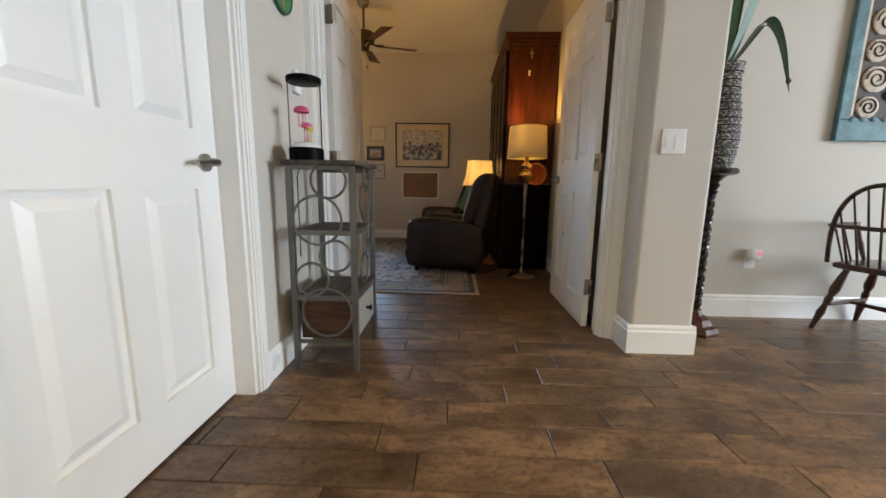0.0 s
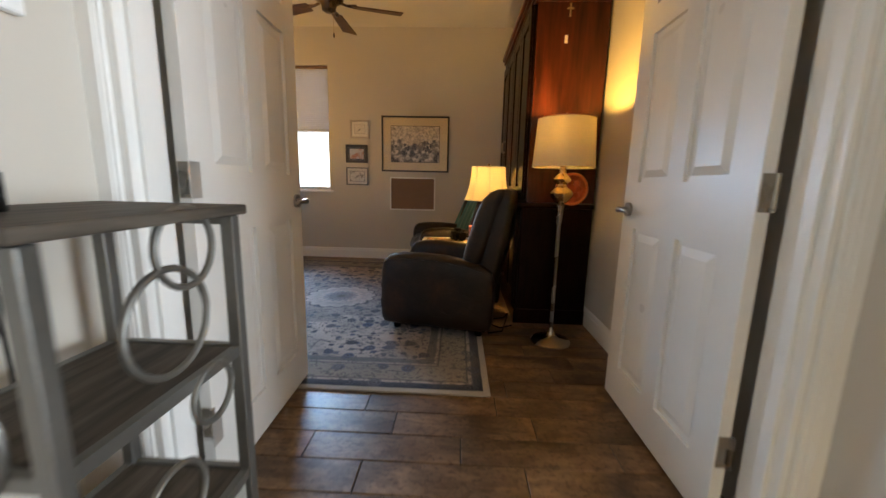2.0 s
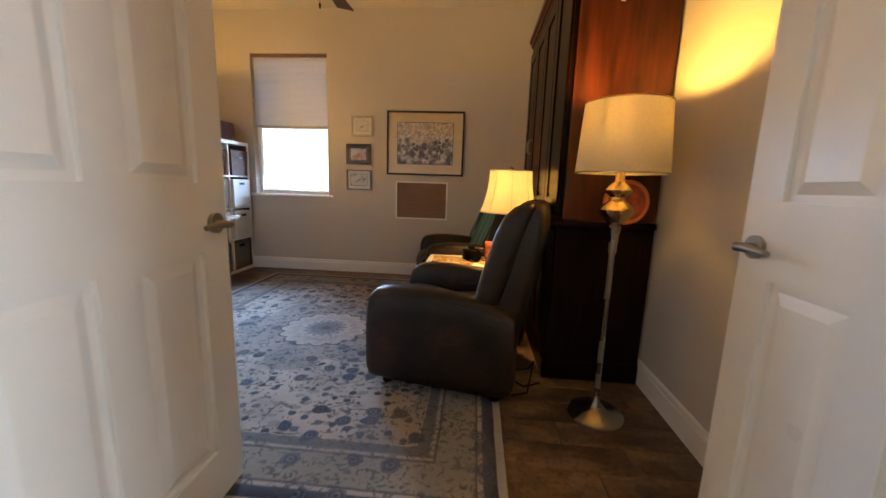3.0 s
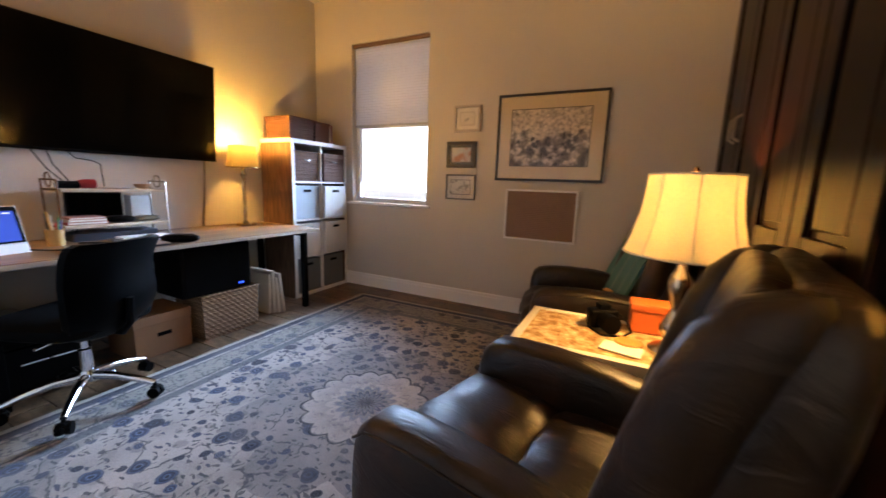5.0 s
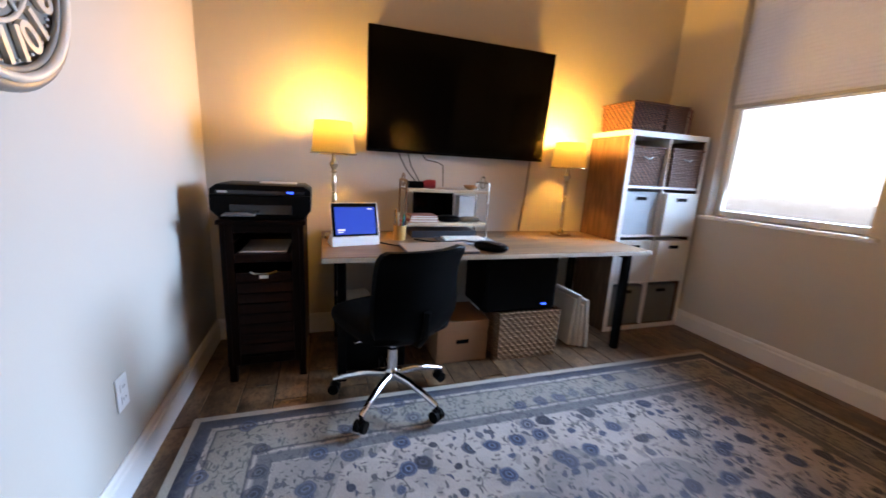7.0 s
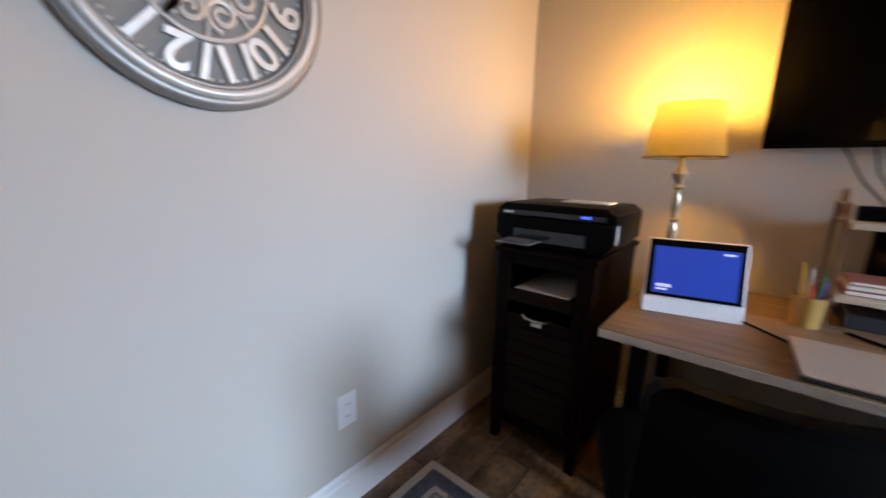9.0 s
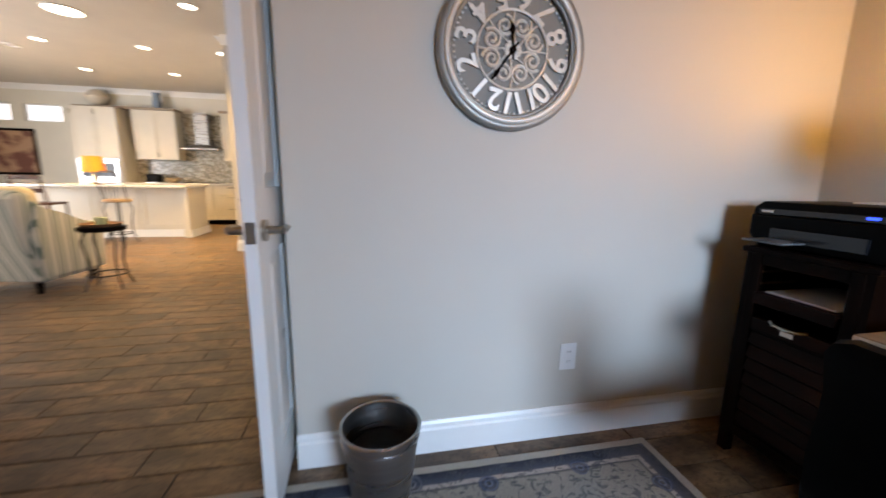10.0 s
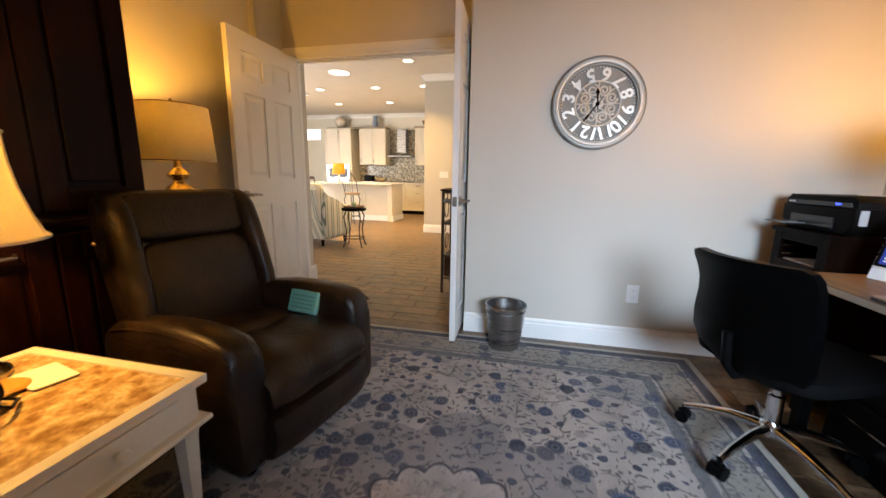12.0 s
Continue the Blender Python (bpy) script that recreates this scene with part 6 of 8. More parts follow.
picture(-0.05, 0.240, 0.975, 1.203, 0.014, 0.038, surface("grey_frame", (0.12, 0.12, 0.125), 0.4), surface("pale_mat_board", (0.62, 0.60, 0.55), 0.85), sketch_mat("pencil_sketch", (0.60, 0.58, 0.54), (0.25, 0.24, 0.22), 22, 0.5), "small pencil sketch in a grey frame", "small prints by the window")

# return-air grille
gr = thing("air_return_grille", "white-framed brown air return grille on the wall", "vent", pose(0.825, YB, 0.876))
TANM = surface("tan_grille", (0.25, 0.155, 0.10), 0.6)
gw, gh = 0.298, 0.214
for a, b, c, d in ((-gw, gw, gh - 0.016, gh), (-gw, gw, -gh, -gh + 0.016), (-gw, -gw + 0.016, -gh + 0.016, gh - 0.016), (gw - 0.016, gw, -gh + 0.016, gh - 0.016)):
    part("frame_bar", boxed(a, b, -0.014, -0.002, c, d, 0.002), WHITE, gr)
part("backing", boxed(-gw + 0.016, gw - 0.016, -0.005, -0.003, -gh + 0.016, gh - 0.016), TANM, gr)
for k in range(26):
    z = -gh + 0.024 + k * (2 * gh - 0.048) / 25
    part("slat", prism(bmesh.new(), [(-0.011, z - 0.005), (-0.0055, z + 0.002), (-0.0050, z + 0.0005), (-0.0105, z - 0.0065)], "x", -gw + 0.017, gw - 0.017), TANM, gr)

# ---- office: clock ----
clk = thing("wall_clock", "large round silver wall clock with openwork scrolls", "clock", pose(-0.165, YC, 1.507))
SILV = surface("antique_silver", (0.70, 0.665, 0.60), 0.40, 0.30, vary=0.15, grain=60, relief=0.25)
FACE = surface("grey_clock_face", (0.235, 0.222, 0.195), 0.6, vary=0.12, grain=90)
# local y points out into the room
part("back_plate", tube(bmesh.new(), [(0, 0.003, 0), (0, 0.012, 0)], 0.225, 48), FACE, clk)
RIMD = surface("dark_pewter_rim", (0.30, 0.285, 0.26), 0.42, 0.5, vary=0.2, grain=60, relief=0.2)
for r, y, th, rm in ((0.247, 0.020, 0.017, RIMD), (0.232, 0.036, 0.010, SILV), (0.217, 0.026, 0.007, RIMD)):
    part("rim_ring", tube(bmesh.new(), circle((0, y, 0), r, 72, "xz"), th, 10, True), rm, clk, smooth=True)
for k in range(72):
    a = 2 * math.pi * k / 72
    part("bead", puff(bmesh.new(), (0.203 * math.cos(a), 0.016, 0.203 * math.sin(a)), (0.0045, 0.004, 0.0045), 1, 1, 6, 4), SILV, clk)
part("inner_ring", tube(bmesh.new(), circle((0, 0.018, 0), 0.126, 56, "xz"), 0.005, 8, True), SILV, clk, smooth=True)
for k in range(8):
    a = radians(22.5 + 45 * k)
    pts = []
    for j in range(22):
        s = j / 21
        rr = 0.034 * (1 - 0.80 * s)
        q = a + 0.5 + s * 3.4 * math.pi
        pts.append((0.080 * math.cos(a) + rr * math.cos(q), 0.018, 0.080 * math.sin(a) + rr * math.sin(q)))
    part("scroll", tube(bmesh.new(), pts, 0.0062, 6), SILV, clk, smooth=True)
    part("stem", tube(bmesh.new(), [(0.03 * math.cos(a - 0.2), 0.018, 0.03 * math.sin(a - 0.2)), (0.075 * math.cos(a - 0.42), 0.018, 0.075 * math.sin(a - 0.42)), (0.122 * math.cos(a - 0.38), 0.018, 0.122 * math.sin(a - 0.38))], 0.0036, 6), SILV, clk, smooth=True)
for k in range(12):
    a = 2 * math.pi * k / 12
    part("petal", puff(bmesh.new(), (0.022 * math.cos(a), 0.020, 0.022 * math.sin(a)), (0.007 + 0.005 * abs(math.cos(a)), 0.004, 0.007 + 0.005 * abs(math.sin(a))), 1, 1, 8, 6), SILV, clk, smooth=True)
part("hub", puff(bmesh.new(), (0, 0.027, 0), (0.012, 0.006, 0.012), 1, 1, 14, 8), DARKWOOD, clk, smooth=True)
# seen from the room, the clock hangs turned so that twelve is at the foot
ROT = radians(168)
for n in range(1, 13):
    ang = ROT - n * radians(30)
    cu_ = bpy.data.curves.new("numeral", "FONT")
    cu_.offset = 0.0022
    cu_.body, cu_.size, cu_.extrude, cu_.align_x, cu_.align_y = str(n), 0.100, 0.005, "CENTER", "CENTER"
    tmp = bpy.data.objects.new("numeral", cu_)
    scene.collection.objects.link(tmp)
    me = bpy.data.meshes.new_from_object(tmp.evaluated_get(bpy.context.evaluated_depsgraph_get()))
    bpy.data.objects.remove(tmp)
    me.materials.clear()
    me.materials.append(SILV)
    num = new("numeral", me)
    num.parent = clk
    num.matrix_local = pose(0, 0.020, 0) @ pose(0, 0, 0, 0, math.degrees(ang), 0) @ pose(0, 0, 0.165) @ pose(0, 0, 0, 0, 180 if 4 <= n <= 8 else 0, 0) @ pose(0, 0, 0, 90, 0, 180)
for length, wid, deg in ((0.125, 0.009, 36), (0.085, 0.012, 176)):
    a = radians(deg)
    # angle counted clockwise from straight down as the room sees it
    dx, dz = math.sin(a), -math.cos(a)
    part("clock_pointer", tube(bmesh.new(), [(-0.03 * dx, 0.026, -0.03 * dz), (0, 0.026, 0), (length * 0.55 * dx, 0.026, length * 0.55 * dz), (length * 0.75 * dx, 0.026, length * 0.75 * dz), (length * dx, 0.026, length * dz)], [0.003, 0.004, 0.004, wid, 0.001], 6), DARKWOOD, clk)

# ---- office: small things ----
bin_ = thing("waste_bin", "brushed steel waste bin standing on the rug by the door", "bin", pose(0.30, 3.945, 0.011))
part("body", shell(bmesh.new(), [(0.095, 0.004), (0.128, 0.275)], 0.003, seg=40), STEEL, bin_, smooth=True)
part("rim", tube(bmesh.new(), circle((0, 0, 0.276), 0.1265, 40, "xy"), 0.006, 8, True), STEEL, bin_, smooth=True)
part("bead", tube(bmesh.new(), circle((0, 0, 0.245), 0.1245, 40, "xy"), 0.0035, 6, True), STEEL, bin_, smooth=True)
part("floor_plate", lathe(bmesh.new(), [(0.094, 0.0), (0.094, 0.006)], seg=32), STEEL, bin_)


def outlet(m, label, plug=False):
    ob = thing("wall_outlet", label, "outlet", m)
    part("cover_plate", boxed(-0.036, 0.036, 0.0005, 0.006, -0.058, 0.058, 0.003), WHITEPL, ob)
    for z in (-0.021, 0.021):
        sock = part("socket", boxed(-0.017, 0.017, 0.006, 0.009, z - 0.015, z + 0.015, 0.004), WHITEPL, ob)
        for x in (-0.006, 0.006):
            part("slot", boxed(x - 0.001, x + 0.001, 0.009, 0.0095, z - 0.004, z + 0.006), BLACK, sock)
    return ob


outlet(pose(-0.475, YC, 0.36), "white duplex wall outlet above the baseboard")
FANM = surface("fan_bronze", (0.11, 0.075, 0.055), 0.3, 0.9, vary=0.15)
BLADE = wood("fan_blade_walnut", (0.045, 0.022, 0.012), (0.11, 0.055, 0.030), 0.45, "x")
fan = thing("ceiling_fan", "bronze ceiling fan with five brown blades at rest", "ceiling fan", pose(0.33, 5.45, 0))
part("canopy", lathe(bmesh.new(), [(0.065, H), (0.066, H - 0.03), (0.045, H - 0.07), (0.016, H - 0.085)], seg=28), NICKEL, fan, smooth=True)
part("down_rod", lathe(bmesh.new(), [(0.012, H - 0.08), (0.012, 2.57)], seg=14), FANM, fan, smooth=True)
part("motor", lathe(bmesh.new(), [(0.02, 2.60), (0.06, 2.585), (0.115, 2.56), (0.125, 2.51), (0.115, 2.465), (0.075, 2.44), (0.06, 2.42), (0.055, 2.385), (0.03, 2.37)], seg=32), FANM, fan, smooth=True)
for k in range(5):
    a = radians(18 + 72 * k)
    bm = boxed(0.19, 0.60, -0.062, 0.062, -0.004, 0.004, 0.003)
    for v in bm.verts:
        v.co.y *= 0.78 + 0.38 * (v.co.x - 0.19) / 0.41
    bmesh.ops.rotate(bm, verts=bm.verts[:], cent=(0, 0, 0), matrix=Matrix.Rotation(0.21, 3, "X"))
    bmesh.ops.rotate(bm, verts=bm.verts[:], cent=(0, 0, 0), matrix=Matrix.Rotation(a, 3, "Z"))
    bmesh.ops.translate(bm, verts=bm.verts[:], vec=(0, 0, 2.435))
    part("blade", bm, BLADE, fan, "brown wooden blade")
    bm = tube(bmesh.new(), [(0.09, 0, 0.02), (0.14, 0, 0.005), (0.22, 0, 0.006)], [0.012, 0.010, 0.018], 8)
    bmesh.ops.rotate(bm, verts=bm.verts[:], cent=(0, 0, 0), matrix=Matrix.Rotation(a, 3, "Z"))
    bmesh.ops.translate(bm, verts=bm.verts[:], vec=(0, 0, 2.435))
    part("blade_iron", bm, FANM, fan, smooth=True)
part("pull_chain", tube(bmesh.new(), [(0.035, 0.0, 2.38), (0.036, 0.0, 2.22)], 0.0015, 5), BRASS, fan)
part("pull_knob", puff(bmesh.new(), (0.036, 0, 2.20), (0.008, 0.008, 0.022), 1, 1, 10, 8), BLADE, fan, smooth=True)

# ---- hall: ring shelf ----
sh = thing("ring_shelf", "pewter iron shelf stand with ring sides, grey wood shelves and drawer", "shelf")
SX0, SX1, SY0, SY1, SZ = 0.665, 0.965, 2.53, 2.93, 0.965
for x in (SX0 + 0.012, SX1 - 0.012):
    for y in (SY0 + 0.012, SY1 - 0.012):
        part("leg", boxed(x - 0.013, x + 0.013, y - 0.013, y + 0.013, 0.0, SZ - 0.022, 0.003), PEWTER, sh, "square iron leg")
part("top", boxed(SX0 - 0.012, SX1 + 0.012, SY0 - 0.015, SY1 + 0.015, SZ - 0.020, SZ, 0.004), GREYWOOD, sh, "weathered grey board")
for z in (0.645, 0.345):
    part("shelf_board", boxed(SX0 + 0.006, SX1 - 0.006, SY0 + 0.026, SY1 - 0.026, z, z + 0.016), GREYWOOD, sh, "weathered grey board")
    for y in (SY0 + 0.012, SY1 - 0.012):
        part("rail", boxed(SX0 + 0.025, SX1 - 0.025, y - 0.008, y + 0.008, z - 0.004, z + 0.018), PEWTER, sh)
    for x in (SX0 + 0.012, SX1 - 0.012):
        part("rail", boxed(x - 0.008, x + 0.008, SY0 + 0.025, SY1 - 0.025, z - 0.004, z + 0.018), PEWTER, sh)
for y in (SY0 + 0.012, SY1 - 0.012):
    part("rail", boxed(SX0 + 0.025, SX1 - 0.025, y - 0.008, y + 0.008, SZ - 0.040, SZ - 0.021), PEWTER, sh)
    part("rail", boxed(SX0 + 0.025, SX1 - 0.025, y - 0.008, y + 0.008, 0.135, 0.15), PEWTER, sh)
part("drawer_box", boxed(SX0 + 0.03, SX1 - 0.03, SY0 + 0.03, SY1 - 0.03, 0.152, 0.335), wood("drawer_brown", (0.06, 0.030, 0.018), (0.14, 0.075, 0.045), 0.55, "x"), sh, "brown wooden drawer case")
dr = part("drawer_front", boxed(SX1 - 0.029, SX1 - 0.008, SY0 + 0.03, SY1 - 0.03, 0.156, 0.332, 0.003), surface("pewter_drawer_paint", (0.26, 0.25, 0.22), 0.5, vary=0.15), sh, "pale painted drawer front")
part("drawer_knob", tube(bmesh.new(), [(SX1 - 0.008, 2.73, 0.25), (SX1 + 0.008, 2.73, 0.25), (SX1 + 0.014, 2.73, 0.25), (SX1 + 0.020, 2.73, 0.25)], [0.006, 0.007, 0.017, 0.012], 14), BLACK, dr, "dark round knob", True)
for y in (SY0 + 0.012,):
    for cx, cz, r in ((0.852, 0.880, 0.076), (0.797, 0.707, 0.107), (0.872, 0.549, 0.070), (0.764, 0.442, 0.074), (0.826, 0.288, 0.113)):
        part("ring", tube(bmesh.new(), circle((cx, y - 0.010, cz), r, 36, "xz"), 0.006, 8, True), PEWTER, sh, "bent iron ring", True)
for x in (SX1 - 0.004,):
    for cy, cz, r in ((2.778, 0.900, 0.068), (2.728, 0.785, 0.088), (2.815, 0.610, 0.055), (2.70, 0.465, 0.07)):
        part("ring", tube(bmesh.new(), circle((x, cy, cz), r, 32, "yz"), 0.006, 8, True), PEWTER, sh, "bent iron ring", True)

dome = thing("jellyfish_lamp", "clear cylinder tank with pink jellyfish on a black base", "novelty lamp", pose(0.728, 2.625, SZ) @ Matrix.Diagonal((0.98, 0.98, 0.885, 1)))
part("base", lathe(bmesh.new(), [(0.076, 0), (0.076, 0.060), (0.072, 0.064)], seg=36), BLACK, dome, smooth=True)
CLEAR = thin_glass("clear_acrylic", 1.05)
part("cylinder", shell(bmesh.new(), [(0.071, 0.064), (0.071, 0.378)], 0.003, seg=40), CLEAR, dome, smooth=True).visible_shadow = False
part("lid", lathe(bmesh.new(), [(0.072, 0.374), (0.075, 0.376), (0.075, 0.398), (0.062, 0.404)], seg=36), BLACK, dome, smooth=True)
PINK = surface("pink_silicone", (0.62, 0.09, 0.22), 0.4, vary=0.15)
for x, y, z, r, cm in ((-0.012, -0.010, 0.235, 0.034, PINK), (0.004, 0.004, 0.165, 0.026, PINK), (0.022, -0.012, 0.150, 0.018, surface("yellow_silicone", (0.65, 0.50, 0.10), 0.4))):
    jl = part("jellyfish", shell(bmesh.new(), [(r, z), (r * 0.94, z + r * 0.45), (r * 0.6, z + r * 0.8), (0.005, z + r * 0.95)], 0.0025, x, y, 0, 20), cm, dome, smooth=True)
    for k in range(5):
        a = k * 1.257
        part("tentacle", tube(bmesh.new(), [(x + r * 0.5 * math.cos(a), y + r * 0.5 * math.sin(a), z + r * 0.3), (x + r * 0.55 * math.cos(a + 0.4), y + r * 0.5 * math.sin(a), z - 0.03), (x + r * 0.4 * math.cos(a), y + r * 0.5 * math.sin(a + 0.4), z - 0.07)], 0.0015, 5), cm, jl)
part("gravel", lathe(bmesh.new(), [(0.064, 0.065), (0.055, 0.085), (0.02, 0.095)], seg=20), surface("white_gravel", (0.75, 0.74, 0.72), 0.6, vary=0.2, grain=90), dome)
tagged(part("lamp_cord", tube(bmesh.new(), [(0.68, 2.74, SZ + 0.01), (0.645, 2.76, SZ + 0.005), (0.622, 2.76, 0.9), (0.617, 2.77, 0.5)], 0.003, 6), BLACK, smooth=True), "black cord hanging behind the ring shelf", "cord")
sw1 = thing("thermostat", "white wall control plate beside the doorway", "thermostat", pose(HX, 2.86, 1.36, 0, 0, -90))
part("plate", boxed(-0.035, 0.035, 0.0005, 0.022, -0.055, 0.055, 0.006), WHITEPL, sw1)
part("window", boxed(-0.022, 0.022, 0.022, 0.0235, 0.0, 0.035), surface("grey_lcd", (0.25, 0.27, 0.25), 0.3), sw1)
plq = thing("wall_plaque", "round green plaque with a pink flamingo, hung on the wall", "plaque", pose(HX, 2.74, 1.735, 0, 0, -90))
part("disc", tube(bmesh.new(), [(0, 0.002, 0), (0, 0.014, 0)], 0.105, 40), surface("leaf_green_enamel", (0.05, 0.20, 0.08), 0.35, vary=0.5, scale=30), plq)
part("rim", tube(bmesh.new(), circle((0, 0.012, 0), 0.105, 40, "xz"), 0.006, 8, True), surface("dark_green_rim", (0.02, 0.08, 0.04), 0.4), plq, smooth=True)
part("bird_shape", puff(bmesh.new(), (0.0, 0.016, -0.01), (0.035, 0.005, 0.024), 1, 1, 16, 8), surface("coral_enamel", (0.65, 0.15, 0.13), 0.35), plq, smooth=True)
part("bird_neck", tube(bmesh.new(), [(0.02, 0.016, 0.0), (0.045, 0.016, 0.03), (0.03, 0.016, 0.06), (0.015, 0.016, 0.05)], [0.009, 0.006, 0.006, 0.004], 8), surface("coral_enamel", (0.6, 0.1, 0.1)), plq, smooth=True)
part("bird_leg", tube(bmesh.new(), [(0.0, 0.016, -0.03), (-0.004, 0.016, -0.09)], 0.003, 6), surface("coral_enamel", (0.6, 0.1, 0.1)), plq)

sw = thing("light_switch", "white double rocker light switch on the wall end", "switch", pose(2.452, 2.835, 1.092, 0, 0, 180))
part("cover_plate", boxed(-0.058, 0.058, 0.0005, 0.007, -0.058, 0.058, 0.004), WHITEPL, sw)
for x in (-0.023, 0.023):
    part("rocker", prism(bmesh.new(), [(0.007, -0.034), (0.012, -0.034), (0.008, 0.034), (0.007, 0.034)], "x", x - 0.0165, x + 0.0165), WHITEPL, sw)
swk = thing("light_switch", "white triple light switch on the hall end wall", "switch", pose(1.80, -0.80, 1.12))
part("cover_plate", boxed(-0.085, 0.085, 0.0005, 0.007, -0.058, 0.058, 0.004), WHITEPL, swk)
for x in (-0.046, 0, 0.046):
    part("rocker", boxed(x - 0.0165, x + 0.0165, 0.007, 0.010, -0.034, 0.034), WHITEPL, swk)

# ---- dining corner ----
o2 = outlet(pose(3.40, 3.47, 0.40, 0, 0, 180), "white wall outlet with a plug-in freshener")
pl = thing("plug_in_freshener", "white plug-in freshener with a pink window", "air freshener", pose(3.40, 3.47, 0.44, 0, 0, 180))
part("body", boxed(-0.036, 0.036, 0.010, 0.055, -0.035, 0.04, 0.012, 3), WHITEPL, pl, smooth=True)
part("window", boxed(-0.032, -0.006, 0.0555, 0.0575, -0.005, 0.030, 0.001), glow("pink_glow", (0.9, 0.25, 0.3), 0.5), pl)

st = thing("plant_stand", "dark barley-twist wooden plant stand", "stand", pose(2.885, 3.18, 0))
TWIST = wood("ebonised_wood", (0.010, 0.006, 0.005), (0.030, 0.016, 0.012), 0.25, "z", coat=0.3)
part("foot", lathe(bmesh.new(), [(0.135, 0.0), (0.14, 0.02), (0.125, 0.045), (0.10, 0.055), (0.085, 0.09), (0.05, 0.11), (0.04, 0.14)], seg=8), wood("red_brown_foot", (0.05, 0.014, 0.008), (0.11, 0.035, 0.02), 0.45, "x", coat=0.05), st, "stepped red-brown foot")
bm = bmesh.new()
for ph in (0, math.pi):
    pts = []
    for k in range(73):
        z = 0.14 + 0.70 * k / 72
        a = ph + k * 2 * math.pi * 7 / 72 / 1.0
        pts.append((0.017 * math.cos(a), 0.017 * math.sin(a), z))
    tube(bm, pts, 0.020, 8)
part("twist_column", bm, TWIST, st, "spiral turned column", True)
part("capital", lathe(bmesh.new(), [(0.03, 0.835), (0.045, 0.85), (0.035, 0.865), (0.05, 0.89), (0.04, 0.905), (0.06, 0.93), (0.08, 0.945)], seg=24), TWIST, st, smooth=True)
part("top", lathe(bmesh.new(), [(0.10, 0.945), (0.125, 0.955), (0.13, 0.97), (0.12, 0.985)], seg=32), TWIST, st, smooth=True)


def woven_vase_mat():
    m, t, p = nodes_of("black_wire_weave")
    v = t.nodes.new("ShaderNodeTexVoronoi")
    tc = t.nodes.new("ShaderNodeTexCoord")
    mp = t.nodes.new("ShaderNodeMapping")
    mp.inputs["Scale"].default_value = (1, 1, 1.8)
    t.links.new(tc.outputs["Object"], mp.inputs["Vector"])
    t.links.new(mp.outputs["Vector"], v.inputs["Vector"])
    v.inputs["Scale"].default_value = 75
    c = ramp(t, v.outputs["Distance"], [(0.25, (0.012, 0.010, 0.009)), (0.55, (0.045, 0.038, 0.032)), (0.75, (0.34, 0.29, 0.23))])
    t.links.new(c.outputs["Color"], p.inputs["Base Color"])
    p.inputs["Roughness"].default_value = 0.5
    bump(t, p, v.outputs["Distance"], 1.0, 0.006)
    return m


va = thing("tall_vase", "tall black woven vase standing on the plant stand", "vase", pose(2.885, 3.18, 0.985))
part("body", shell(bmesh.new(), [(0.085, 0.0), (0.100, 0.06), (0.108, 0.16), (0.102, 0.28), (0.085, 0.40), (0.078, 0.48), (0.090, 0.56)], 0.006, seg=36), woven_vase_mat(), va, smooth=True)
for k in range(13):
    z = 0.03 + 0.04 * k
    r = np.interp(z, [0, 0.06, 0.16, 0.28, 0.40, 0.48, 0.56], [0.085, 0.100, 0.108, 0.102, 0.085, 0.078, 0.090])
    part("woven_band", tube(bmesh.new(), circle((0, 0, z), float(r) + 0.001, 36, "xy"), 0.0035, 5, True), TWIST, va)

plant = thing("palm_plant", "artificial palm with long drooping green leaves in the vase", "plant", pose(2.885, 3.18, 1.52))
LEAF = surface("palm_leaf_green", (0.035, 0.10, 0.035), 0.5, vary=0.35, scale=18, grain=120, relief=0.3)


def frond(a, reach, rise, drop, wid):
    bm = bmesh.new()
    n = 16
    rows = []
    for k in range(n + 1):
        s = k / n
        r = reach * (s ** 0.8)
        z = rise * math.sin(min(1, s * 1.15) * math.pi * 0.55) - drop * max(0, s - 0.35) ** 1.6
        w = wid * math.sin(math.pi * min(1, 0.12 + 0.88 * s)) ** 0.7
        c = Vector((r * math.cos(a), r * math.sin(a), z))
        side = Vector((-math.sin(a), math.cos(a), 0))
        rows.append([c - side * w + Vector((0, 0, 0.25 * w)), c, c + side * w + Vector((0, 0, 0.25 * w)), c + Vector((0, 0, -0.003))])
    ring_path(bm, rows)
    return part("leaf", bm, LEAF, plant, smooth=True)


for a, re, ri, dr_, w in ((0.10, 0.40, 0.34, 0.90, 0.030), (-0.25, 0.30, 0.32, 0.78, 0.042), (0.9, 0.22, 0.52, 0.3, 0.035), (1.9, 0.15, 0.60, 0.15, 0.034), (2.8, 0.22, 0.55, 0.3, 0.034), (-1.2, 0.25, 0.50, 0.35, 0.034), (-2.2, 0.18, 0.58, 0.2, 0.034), (0.5, 0.10, 0.66, 0.05, 0.034), (-2.9, 0.10, 0.62, 0.05, 0.03)):
    frond(a, re, ri, dr_, w)
part("seed_pod", puff(bmesh.new(), (0.290, -0.074, -0.075), (0.012, 0.012, 0.015), 1, 1, 10, 8), BLADE, plant, smooth=True)

